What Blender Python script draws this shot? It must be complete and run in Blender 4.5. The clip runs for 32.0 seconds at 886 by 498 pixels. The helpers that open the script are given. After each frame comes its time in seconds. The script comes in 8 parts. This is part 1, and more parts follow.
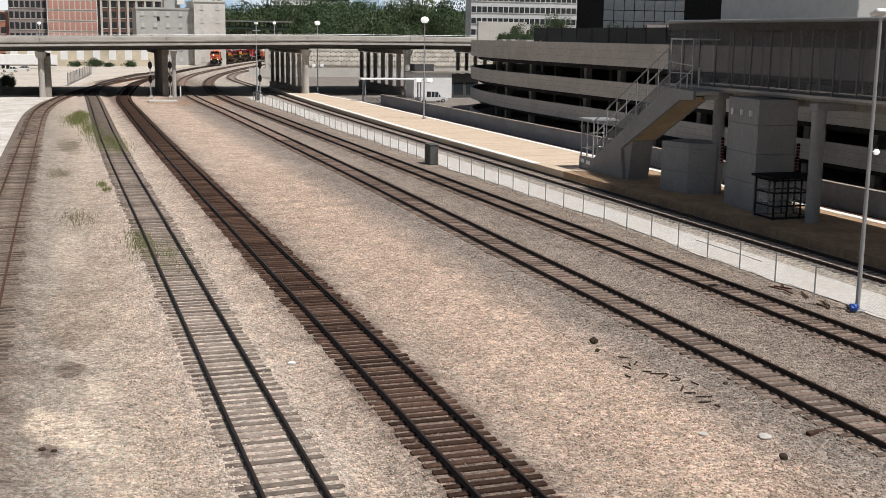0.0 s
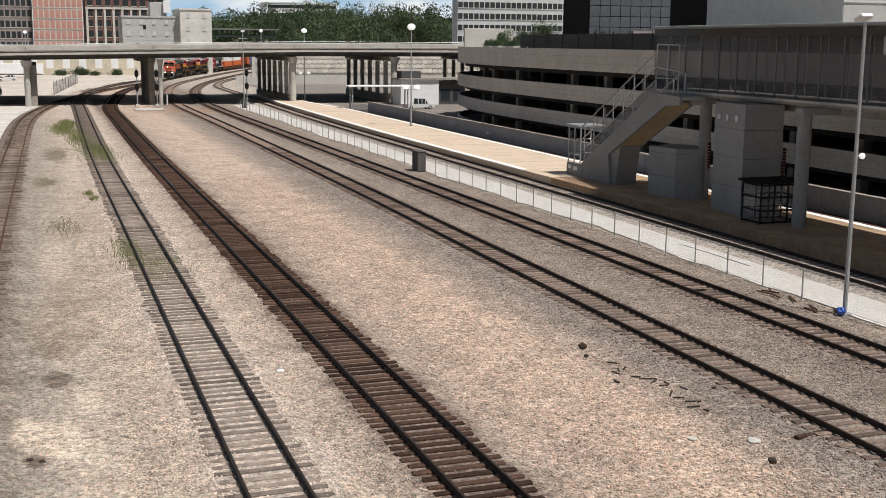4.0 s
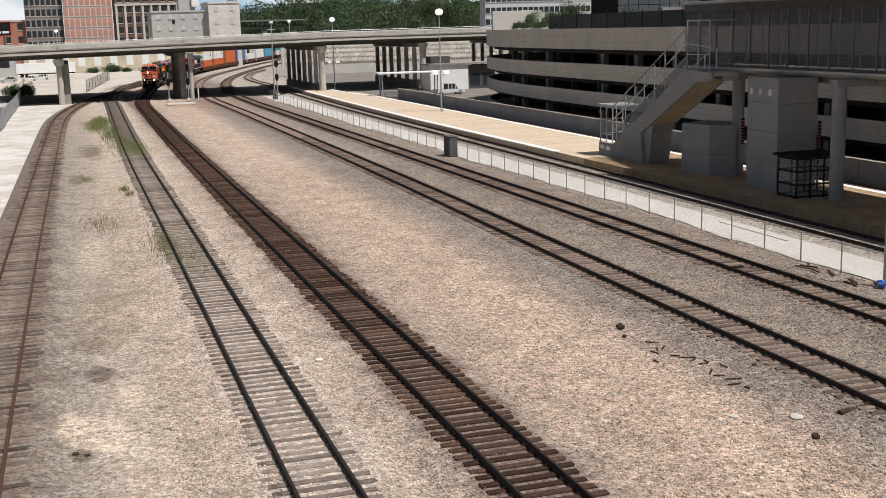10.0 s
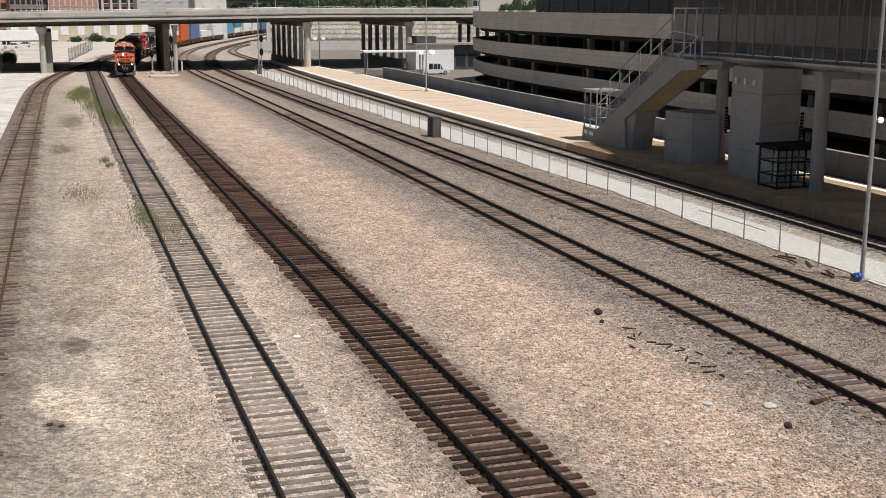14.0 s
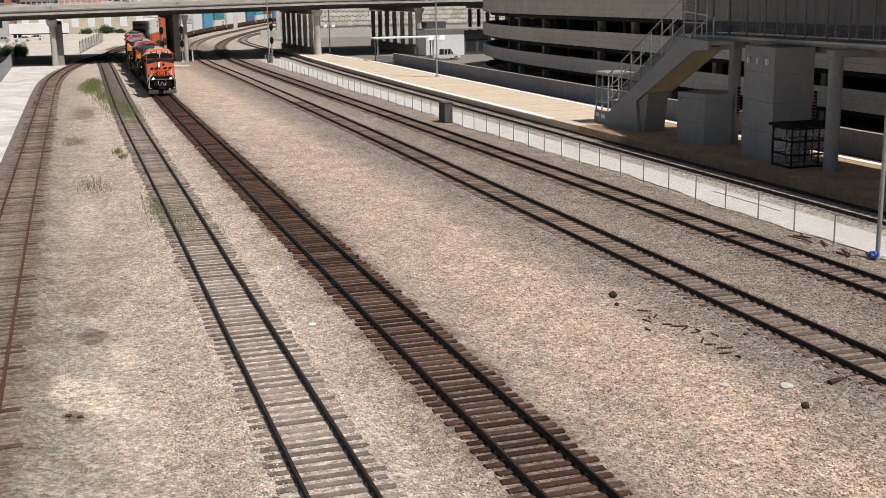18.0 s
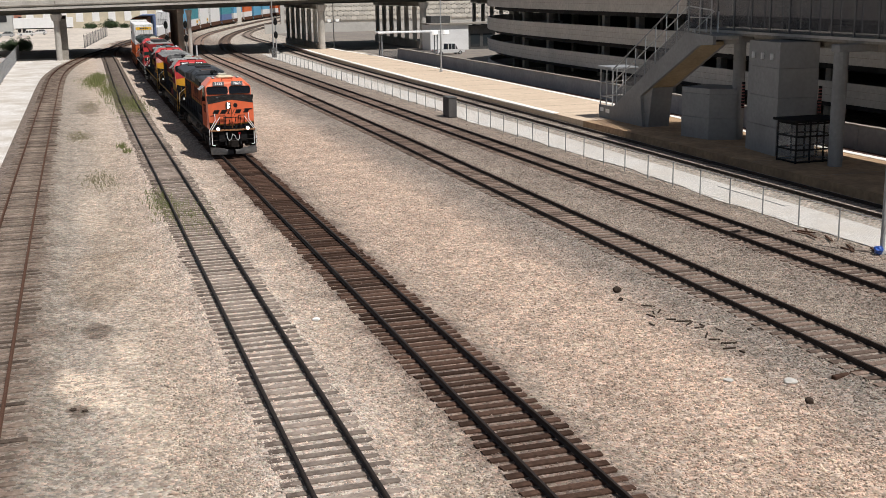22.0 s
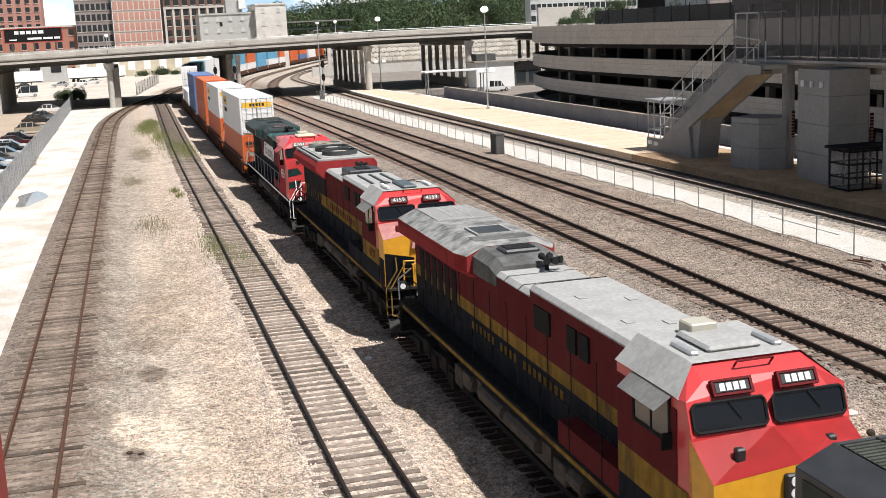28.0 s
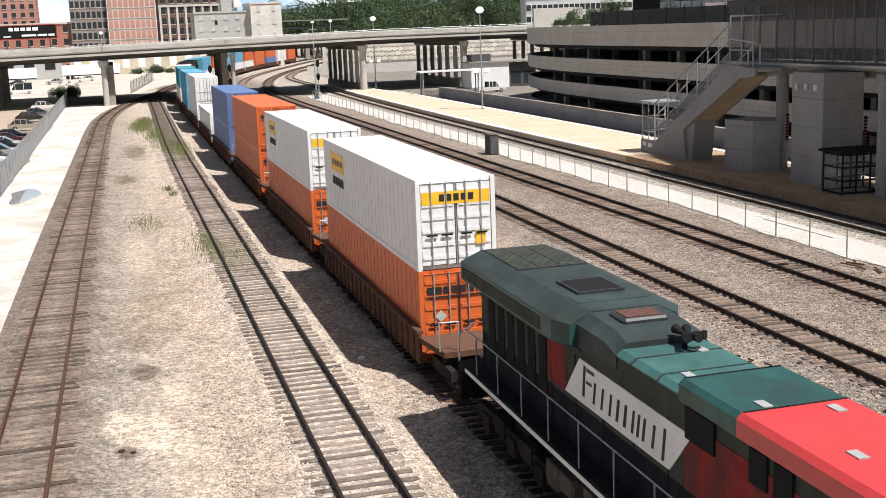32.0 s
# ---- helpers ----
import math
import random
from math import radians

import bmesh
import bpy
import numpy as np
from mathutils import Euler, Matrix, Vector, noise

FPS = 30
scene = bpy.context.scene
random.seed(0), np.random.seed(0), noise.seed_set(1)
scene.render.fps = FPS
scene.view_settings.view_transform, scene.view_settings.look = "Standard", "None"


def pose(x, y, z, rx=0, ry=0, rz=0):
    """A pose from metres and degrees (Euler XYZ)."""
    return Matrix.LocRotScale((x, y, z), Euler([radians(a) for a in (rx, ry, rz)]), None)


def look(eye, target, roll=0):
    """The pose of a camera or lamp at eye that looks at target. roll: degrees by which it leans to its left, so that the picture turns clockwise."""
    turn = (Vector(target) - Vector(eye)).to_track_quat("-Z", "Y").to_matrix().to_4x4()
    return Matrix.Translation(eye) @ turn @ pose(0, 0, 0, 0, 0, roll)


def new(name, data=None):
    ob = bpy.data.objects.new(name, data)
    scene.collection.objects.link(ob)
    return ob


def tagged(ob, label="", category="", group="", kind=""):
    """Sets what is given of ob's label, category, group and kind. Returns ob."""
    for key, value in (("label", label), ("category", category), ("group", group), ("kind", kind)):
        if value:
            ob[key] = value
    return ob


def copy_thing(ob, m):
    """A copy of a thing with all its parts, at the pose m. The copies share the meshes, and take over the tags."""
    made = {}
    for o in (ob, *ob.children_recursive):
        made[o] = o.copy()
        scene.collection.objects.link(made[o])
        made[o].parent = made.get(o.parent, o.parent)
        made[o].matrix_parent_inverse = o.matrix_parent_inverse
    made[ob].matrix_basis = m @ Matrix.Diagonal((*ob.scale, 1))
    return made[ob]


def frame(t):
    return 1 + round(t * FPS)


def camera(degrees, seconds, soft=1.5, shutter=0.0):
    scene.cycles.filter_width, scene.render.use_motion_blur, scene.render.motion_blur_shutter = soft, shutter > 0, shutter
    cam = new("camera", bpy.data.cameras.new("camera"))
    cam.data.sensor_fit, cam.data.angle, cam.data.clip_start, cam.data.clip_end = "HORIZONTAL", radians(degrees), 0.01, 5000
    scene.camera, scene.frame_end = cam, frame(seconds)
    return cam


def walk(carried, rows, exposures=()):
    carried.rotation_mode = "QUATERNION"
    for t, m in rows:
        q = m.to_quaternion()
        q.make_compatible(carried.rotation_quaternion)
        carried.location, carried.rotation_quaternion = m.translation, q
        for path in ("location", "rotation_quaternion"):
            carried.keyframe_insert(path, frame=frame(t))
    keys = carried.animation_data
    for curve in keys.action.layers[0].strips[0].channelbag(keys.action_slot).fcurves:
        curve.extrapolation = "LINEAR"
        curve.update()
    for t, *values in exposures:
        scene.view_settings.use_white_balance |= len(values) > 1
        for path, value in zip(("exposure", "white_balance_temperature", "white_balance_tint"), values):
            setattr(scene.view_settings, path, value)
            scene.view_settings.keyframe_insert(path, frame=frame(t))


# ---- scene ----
cam = camera(42.27, 32.0, soft=0.87)
# The camera stands on a road bridge and turns by hand: seconds, heading east of the rails, tilt, lean.
CAM_Z = 10.818
TURNS = [
    (0, 18.700, -10.549, 0.768), (0.5, 18.753, -10.512, 0.798), (1, 18.717, -10.555, 0.758), (1.5, 18.897, -10.466, 0.781),
    (2, 19.120, -10.372, 0.594), (2.5, 19.266, -10.361, 0.396), (3, 19.292, -10.299, 0.523), (3.5, 19.274, -10.222, 0.406),
    (5.5, 19.416, -10.159, 0.842), (6, 19.292, -10.340, 0.591), (6.5, 18.897, -10.549, 0.352), (7, 18.266, -10.619, -0.172),
    (7.5, 19.660, -10.729, -1.617), (8, 19.560, -10.902, -1.087), (8.5, 19.258, -10.711, -1.106), (9, 18.574, -10.697, -1.450),
    (9.5, 17.747, -10.940, -1.722), (10, 17.529, -10.943, -1.605), (10.5, 17.530, -11.226, -1.006), (11, 17.608, -11.315, -0.721),
    (11.5, 17.963, -11.281, -0.079), (12, 18.334, -11.394, -0.067), (12.5, 18.578, -11.567, 0.262), (13, 18.508, -11.749, 0.309),
    (13.5, 18.506, -11.881, 0.253), (15.5, 18.545, -12.089, -0.635), (16, 18.671, -12.504, -1.595), (16.5, 18.505, -12.731, -1.210),
    (17, 18.245, -12.762, -1.033), (17.5, 17.939, -12.632, -0.875), (18, 17.811, -12.632, -0.916), (18.5, 17.777, -12.692, -0.975),
    (19, 17.818, -12.858, -0.823), (19.5, 17.859, -12.961, -0.770), (20, 17.865, -12.958, -0.657), (20.5, 17.847, -12.926, -0.661),
    (21, 17.777, -12.883, -0.751), (21.5, 17.735, -12.879, -0.796), (22, 17.601, -12.890, -0.906), (22.5, 17.332, -12.630, -0.699),
    (23, 17.128, -12.202, -0.628), (23.5, 17.056, -12.025, -0.549), (24, 16.977, -11.951, -0.543), (24.5, 16.871, -11.922, -0.639),
    (25, 16.840, -11.909, -0.607), (25.5, 16.739, -11.889, -0.696), (26, 16.321, -12.914, -0.170), (26.5, 15.707, -11.871, -3.496),
    (28.5, 14.958, -10.837, -2.317), (29, 14.997, -10.699, -2.171), (29.5, 15.084, -10.644, -2.101), (30, 15.192, -10.612, -2.079),
    (30.5, 15.364, -10.703, -1.889), (31, 15.474, -10.830, -1.740), (31.5, 15.491, -10.930, -1.822), (32, 15.419, -10.962, -2.194),
]
walk(cam, [(t, pose(0, 0, CAM_Z, 90 + tilt, 0, -head) @ pose(0, 0, 0, 0, 0, lean)) for t, head, tilt, lean in TURNS],
     exposures=[(0, 0.0), (24.5, 0.0), (25.5, 0.18), (26, 0.45), (28.5, 0.5), (32, 0.5)])

# ---- light: high summer sun from behind the right shoulder, blue sky ----
SUN = Vector((1.86, -2.9, 6.39)).normalized()
world = bpy.data.worlds.new("sky")
scene.world = world
world.use_nodes = True
wn = world.node_tree.nodes
sky = wn.new("ShaderNodeTexSky")
sky.sky_type, sky.sun_disc = "NISHITA", False
sky.sun_elevation, sky.sun_rotation = math.asin(SUN.z), math.atan2(SUN.x, SUN.y)
sky.air_density, sky.dust_density, sky.ozone_density = 1.0, 1.5, 1.0
# summer clouds, thin and uneven over the whole sky
wc = wn.new("ShaderNodeTexCoord")
wm = wn.new("ShaderNodeMapping")
wm.inputs["Scale"].default_value = (2.2, 2.2, 7.0)
wno = wn.new("ShaderNodeTexNoise")
wno.inputs["Scale"].default_value, wno.inputs["Detail"].default_value = 2.2, 7.0
wr = wn.new("ShaderNodeValToRGB")
wr.color_ramp.elements[0].position, wr.color_ramp.elements[1].position = 0.52, 0.68
wmix = wn.new("ShaderNodeMixRGB")
wmix.inputs["Color2"].default_value = (10.5, 10.9, 11.5, 1)
wl = world.node_tree.links
wl.new(wc.outputs["Generated"], wm.inputs["Vector"])
wl.new(wm.outputs["Vector"], wno.inputs["Vector"])
wl.new(wno.outputs["Fac"], wr.inputs["Fac"])
wl.new(wr.outputs["Color"], wmix.inputs["Fac"])
wl.new(sky.outputs["Color"], wmix.inputs["Color1"])
wl.new(wmix.outputs["Color"], wn["Background"].inputs["Color"])
wn["Background"].inputs["Strength"].default_value = 0.040
sun = new("sun", bpy.data.lights.new("sun", "SUN"))
sun.data.energy, sun.data.angle, sun.data.color = 4.62, radians(0.53), (1.0, 0.968, 0.945)
sun.matrix_world = look(SUN * 300, (0, 0, 0))


# ---- materials ----
def mat(name, color, rough=0.7, metal=0.0, grain=0.0, scale=8.0, stain=0.0, stain_scale=0.6, bump=0.0, tint=None, spread=0.0,
        emit=0.0, coat=0.0, streak=False):
    """Plain surface with fine grain, broad stains towards tint, relief, and a little difference from piece to piece."""
    m = bpy.data.materials.new(name)
    m.use_nodes = True
    n, l = m.node_tree.nodes, m.node_tree.links
    b = n["Principled BSDF"]
    b.inputs["Roughness"].default_value, b.inputs["Metallic"].default_value = rough, metal
    b.inputs["Coat Weight"].default_value = coat
    if rough >= 0.6:
        b.inputs["Specular IOR Level"].default_value = 0.2 if rough < 0.8 else 0.06
    c = (*color, 1)
    b.inputs["Base Color"].default_value = c
    out = None
    if grain or stain or bump:
        co = n.new("ShaderNodeTexCoord")
        fine = n.new("ShaderNodeTexNoise")
        fine.inputs["Scale"].default_value, fine.inputs["Detail"].default_value = scale, 6.0
        l.new(co.outputs["Object"], fine.inputs["Vector"])
    if grain:
        ramp = n.new("ShaderNodeMapRange")
        ramp.inputs["From Min"].default_value, ramp.inputs["From Max"].default_value = 0.3, 0.7
        ramp.inputs["To Min"].default_value, ramp.inputs["To Max"].default_value = 1 - grain, 1 + grain
        l.new(fine.outputs["Fac"], ramp.inputs["Value"])
        mul = n.new("ShaderNodeMixRGB")
        mul.blend_type = "MULTIPLY"
        mul.inputs["Fac"].default_value = 1
        mul.inputs["Color1"].default_value = c
        l.new(ramp.outputs["Result"], mul.inputs["Color2"])
        out = mul.outputs["Color"]
    if stain:
        broad = n.new("ShaderNodeTexNoise")
        broad.inputs["Scale"].default_value, broad.inputs["Detail"].default_value = stain_scale, 5.0
        broad.inputs["Roughness"].default_value = 0.65
        if streak:
            run_ = n.new("ShaderNodeMapping")
            run_.inputs["Scale"].default_value = (2.6, 2.6, 0.35)
            l.new(co.outputs["Object"], run_.inputs["Vector"])
            l.new(run_.outputs["Vector"], broad.inputs["Vector"])
        else:
            l.new(co.outputs["Object"], broad.inputs["Vector"])
        sr = n.new("ShaderNodeMapRange")
        sr.inputs["From Min"].default_value, sr.inputs["From Max"].default_value = 0.42, 0.68
        sr.inputs["To Min"].default_value, sr.inputs["To Max"].default_value = 0.0, stain
        l.new(broad.outputs["Fac"], sr.inputs["Value"])
        mx = n.new("ShaderNodeMixRGB")
        l.new(sr.outputs["Result"], mx.inputs["Fac"])
        mx.inputs["Color1"].default_value = c
        if out:
            l.new(out, mx.inputs["Color1"])
        mx.inputs["Color2"].default_value = (*(tint or [v * 0.45 for v in color]), 1)
        out = mx.outputs["Color"]
    if spread:
        info = n.new("ShaderNodeObjectInfo")
        pr = n.new("ShaderNodeMapRange")
        pr.inputs["To Min"].default_value, pr.inputs["To Max"].default_value = 1 - spread, 1 + spread
        l.new(info.outputs["Random"], pr.inputs["Value"])
        m2 = n.new("ShaderNodeMixRGB")
        m2.blend_type = "MULTIPLY"
        m2.inputs["Fac"].default_value = 1
        m2.inputs["Color1"].default_value = c
        if out:
            l.new(out, m2.inputs["Color1"])
        l.new(pr.outputs["Result"], m2.inputs["Color2"])
        out = m2.outputs["Color"]
    if out:
        l.new(out, b.inputs["Base Color"])
    if bump:
        bp = n.new("ShaderNodeBump")
        bp.inputs["Strength"].default_value, bp.inputs["Distance"].default_value = bump, 0.02
        l.new(fine.outputs["Fac"], bp.inputs["Height"])
        l.new(bp.outputs["Normal"], b.inputs["Normal"])
    if emit:
        b.inputs["Emission Color"].default_value, b.inputs["Emission Strength"].default_value = c, emit
    return m


def gravel_mat(name, shades, cell, broad, broad_scale, bump=0.6, rough=0.95):
    """Loose stone: cells of differing shade, with broad patches of another soil between them."""
    m = bpy.data.materials.new(name)
    m.use_nodes = True
    n, l = m.node_tree.nodes, m.node_tree.links
    b = n["Principled BSDF"]
    b.inputs["Roughness"].default_value = rough
    b.inputs["Specular IOR Level"].default_value = 0.2
    co = n.new("ShaderNodeTexCoord")
    vo = n.new("ShaderNodeTexVoronoi")
    vo.inputs["Scale"].default_value = 1 / cell
    l.new(co.outputs["Object"], vo.inputs["Vector"])
    rp = n.new("ShaderNodeValToRGB")
    e = rp.color_ramp.elements
    e[0].color, e[1].color = (*shades[0], 1), (*shades[-1], 1)
    e[0].position, e[1].position = 0.1, 0.9
    for i, s in enumerate(shades[1:-1]):
        el = e.new(0.1 + 0.8 * (i + 1) / (len(shades) - 1))
        el.color = (*s, 1)
    sep = n.new("ShaderNodeSeparateColor")
    l.new(vo.outputs["Color"], sep.inputs["Color"])
    l.new(sep.outputs["Red"], rp.inputs["Fac"])
    no = n.new("ShaderNodeTexNoise")
    no.inputs["Scale"].default_value, no.inputs["Detail"].default_value, no.inputs["Roughness"].default_value = broad_scale, 8.0, 0.7
    l.new(co.outputs["Object"], no.inputs["Vector"])
    mr = n.new("ShaderNodeMapRange")
    mr.inputs["From Min"].default_value, mr.inputs["From Max"].default_value = 0.4, 0.62
    mr.inputs["To Max"].default_value = broad[3]
    l.new(no.outputs["Fac"], mr.inputs["Value"])
    mx = n.new("ShaderNodeMixRGB")
    l.new(mr.outputs["Result"], mx.inputs["Fac"])
    l.new(rp.outputs["Color"], mx.inputs["Color1"])
    mx.inputs["Color2"].default_value = (*broad[:3], 1)
    l.new(mx.outputs["Color"], b.inputs["Base Color"])
    bp = n.new("ShaderNodeBump")
    bp.inputs["Strength"].default_value, bp.inputs["Distance"].default_value = bump, cell * 0.8
    l.new(vo.outputs["Distance"], bp.inputs["Height"])
    bp.invert = True
    l.new(bp.outputs["Normal"], b.inputs["Normal"])
    return m


def glass_mat(name, color, rough=0.05):
    m = mat(name, color, rough)
    m.node_tree.nodes["Principled BSDF"].inputs["Specular IOR Level"].default_value = 0.8
    return m


def mesh_mat(name, color, cell, wire, solid=0.0):
    """Woven wire: lines of metal with open gaps between them."""
    m = bpy.data.materials.new(name)
    m.use_nodes = True
    n, l = m.node_tree.nodes, m.node_tree.links
    b = n["Principled BSDF"]
    b.inputs["Base Color"].default_value, b.inputs["Roughness"].default_value = (*color, 1), 0.6
    b.inputs["Metallic"].default_value = 0.3
    co = n.new("ShaderNodeTexCoord")
    sx = n.new("ShaderNodeSeparateXYZ")
    l.new(co.outputs["Object"], sx.inputs["Vector"])
    parts = []
    for op in ("ADD", "SUBTRACT"):
        a = n.new("ShaderNodeMath")
        a.operation = op
        l.new(sx.outputs["Y"], a.inputs[0])
        l.new(sx.outputs["Z"], a.inputs[1])
        f = n.new("ShaderNodeMath")
        f.operation = "PINGPONG"
        f.inputs[1].default_value = cell
        l.new(a.outputs[0], f.inputs[0])
        c = n.new("ShaderNodeMath")
        c.operation = "LESS_THAN"
        c.inputs[1].default_value = wire
        l.new(f.outputs[0], c.inputs[0])
        parts.append(c)
    mx = n.new("ShaderNodeMath")
    mx.operation = "MAXIMUM"
    l.new(parts[0].outputs[0], mx.inputs[0])
    l.new(parts[1].outputs[0], mx.inputs[1])
    fl = n.new("ShaderNodeMath")
    fl.operation = "MAXIMUM"
    fl.inputs[1].default_value = solid
    l.new(mx.outputs[0], fl.inputs[0])
    l.new(fl.outputs[0], b.inputs["Alpha"])
    return m


# broad zones of the yard from west to east: (easting, colour of the loose stone there)
ZONES = [(-6.0, (0.25, 0.2, 0.16)), (-4.9, (0.2, 0.155, 0.125)), (-2.0, (0.21, 0.165, 0.13)), (-1.2, (0.31, 0.265, 0.215)), (-0.3, (0.36, 0.305, 0.25)), (1.8, (0.46, 0.375, 0.295)), (3.0, (0.49, 0.395, 0.315)),
         (4.0, (0.5, 0.42, 0.355)), (6.2, (0.5, 0.42, 0.35)), (7.2, (0.49, 0.39, 0.31)), (8.3, (0.43, 0.345, 0.275)), (8.8, (0.22, 0.16, 0.127)),
         (11.25, (0.21, 0.155, 0.125)), (11.65, (0.35, 0.275, 0.215)), (12.5, (0.46, 0.35, 0.27)), (14.4, (0.505, 0.378, 0.287)), (17.2, (0.52, 0.388, 0.294)),
         (18.6, (0.374, 0.293, 0.234)), (20.0, (0.281, 0.234, 0.196)), (22.0, (0.238, 0.196, 0.162)), (24.4, (0.306, 0.251, 0.204)), (27.0, (0.264, 0.212, 0.174)),
         (29.2, (0.238, 0.191, 0.157)), (31.0, (0.306, 0.246, 0.196)), (34, (0.42, 0.37, 0.31))]


SAND, SPILL = (0.58, 0.49, 0.40), (0.13, 0.10, 0.08)
CLAY = (0.33, 0.265, 0.205)
SPOTS = [(0.15, 32.6, 0.8, 1.9, SAND, 0.75), (-0.75, 34.0, 0.5, 1.2, SAND, 0.9), (1.1, 29.6, 0.8, 3.0, SAND, 0.5), (0.9, 36.2, 0.6, 1.6, SAND, 0.5), (0.4, 46.5, 1.2, 4.5, CLAY, 0.55), (1.0, 55, 1.1, 5, CLAY, 0.35),
         (-0.6, 31.2, 0.35, 0.5, SPILL, 0.8), (0.08, 39.1, 0.38, 1.2, SPILL, 0.7), (-0.3, 44, 0.6, 2.0, SPILL, 0.3), (0.3, 62, 0.8, 6, SAND, 0.4), (1.2, 118, 1.0, 7, SPILL, 0.45), (22.0, 190, 7, 9, (0.33, 0.2, 0.13), 0.5)]


def soil(c):
    """A little greyer than the table."""
    m = sum(c) / 3
    return [(v * 0.78 + m * 0.22) * 0.955 for v in c]


def zone_mat(name, loose=False):
    """Crushed stone whose colour drifts from zone to zone; every stone has its own shade."""
    m = bpy.data.materials.new(name)
    m.use_nodes = True
    n, l = m.node_tree.nodes, m.node_tree.links
    b = n["Principled BSDF"]
    b.inputs["Roughness"].default_value, b.inputs["Specular IOR Level"].default_value = 0.95, 0.15
    co = n.new("ShaderNodeTexCoord")
    sx = n.new("ShaderNodeSeparateXYZ")
    l.new(co.outputs["Object"], sx.inputs["Vector"])
    w1 = n.new("ShaderNodeTexNoise")
    w1.inputs["Scale"].default_value, w1.inputs["Detail"].default_value, w1.inputs["Roughness"].default_value = 0.5, 7.0, 0.75
    l.new(co.outputs["Object"], w1.inputs["Vector"])
    sh = n.new("ShaderNodeMapRange")
    sh.inputs["To Min"].default_value, sh.inputs["To Max"].default_value = -1.5, 1.5
    l.new(w1.outputs["Fac"], sh.inputs["Value"])
    ad = n.new("ShaderNodeMath")
    l.new(sx.outputs["X"], ad.inputs[0])
    l.new(sh.outputs["Result"], ad.inputs[1])
    mr = n.new("ShaderNodeMapRange")
    mr.inputs["From Min"].default_value, mr.inputs["From Max"].default_value = ZONES[0][0], ZONES[-1][0]
    l.new(ad.outputs[0], mr.inputs["Value"])
    rp = n.new("ShaderNodeValToRGB")
    e = rp.color_ramp.elements
    x0, x1 = ZONES[0][0], ZONES[-1][0]
    e[0].color, e[1].color = (*soil(ZONES[0][1]), 1), (*soil(ZONES[-1][1]), 1)
    for x, c in ZONES[1:-1]:
        e.new((x - x0) / (x1 - x0)).color = (*soil(c), 1)
    l.new(mr.outputs["Result"], rp.inputs["Fac"])
    # patches of bare pale dust and dark stains
    w2 = n.new("ShaderNodeTexNoise")
    w2.inputs["Scale"].default_value, w2.inputs["Detail"].default_value, w2.inputs["Roughness"].default_value = 0.6, 9.0, 0.72
    l.new(co.outputs["Object"], w2.inputs["Vector"])
    pr = n.new("ShaderNodeMapRange")
    pr.inputs["From Min"].default_value, pr.inputs["From Max"].default_value = 0.35, 0.68
    pr.inputs["To Min"].default_value, pr.inputs["To Max"].default_value = 0.8, 1.2
    l.new(w2.outputs["Fac"], pr.inputs["Value"])
    # clumps of coarser and finer stone
    w3 = n.new("ShaderNodeTexNoise")
    w3.inputs["Scale"].default_value, w3.inputs["Detail"].default_value, w3.inputs["Roughness"].default_value = 3.4, 5.0, 0.75
    l.new(co.outputs["Object"], w3.inputs["Vector"])
    cl = n.new("ShaderNodeMapRange")
    cl.inputs["From Min"].default_value, cl.inputs["From Max"].default_value = 0.38, 0.62
    cl.inputs["To Min"].default_value, cl.inputs["To Max"].default_value = 0.75, 1.25
    l.new(w3.outputs["Fac"], cl.inputs["Value"])
    pc = n.new("ShaderNodeMath")
    pc.operation = "MULTIPLY"
    l.new(pr.outputs["Result"], pc.inputs[0])
    l.new(cl.outputs["Result"], pc.inputs[1])
    shade = n.new("ShaderNodeMapRange")
    shade.inputs["To Min"].default_value, shade.inputs["To Max"].default_value = (0.62, 1.72) if loose else (0.6, 1.4)
    if loose:
        g = n.new("ShaderNodeNewGeometry")
        l.new(g.outputs["Random Per Island"], shade.inputs["Value"])
    else:
        vo = n.new("ShaderNodeTexVoronoi")
        vo.inputs["Scale"].default_value = 10.5
        l.new(co.outputs["Object"], vo.inputs["Vector"])
        sp = n.new("ShaderNodeSeparateColor")
        l.new(vo.outputs["Color"], sp.inputs["Color"])
        l.new(sp.outputs["Red"], shade.inputs["Value"])
        bp = n.new("ShaderNodeBump")
        bp.invert = True
        bp.inputs["Strength"].default_value, bp.inputs["Distance"].default_value = 0.7, 0.06
        l.new(vo.outputs["Distance"], bp.inputs["Height"])
        l.new(bp.outputs["Normal"], b.inputs["Normal"])
    hue = n.new("ShaderNodeValToRGB")
    he = hue.color_ramp.elements
    he[0].color, he[1].color = (0.92, 0.97, 1.0, 1), (1.0, 0.98, 0.95, 1)
    for at_, c in ((0.2, (1.08, 0.95, 0.88)), (0.38, (0.93, 1.0, 0.92)), (0.55, (1.12, 0.96, 0.9)), (0.75, (0.97, 0.99, 0.98))):
        he.new(at_).color = (*c, 1)
    spin = n.new("ShaderNodeMath")
    spin.operation = "FRACT"
    big = n.new("ShaderNodeMath")
    big.operation = "MULTIPLY"
    big.inputs[1].default_value = 7.3
    l.new(shade.outputs["Result"], big.inputs[0])
    l.new(big.outputs[0], spin.inputs[0])
    l.new(spin.outputs[0], hue.inputs["Fac"])
    mu0 = n.new("ShaderNodeMath")
    mu0.operation = "MULTIPLY"
    l.new(pc.outputs[0], mu0.inputs[0])
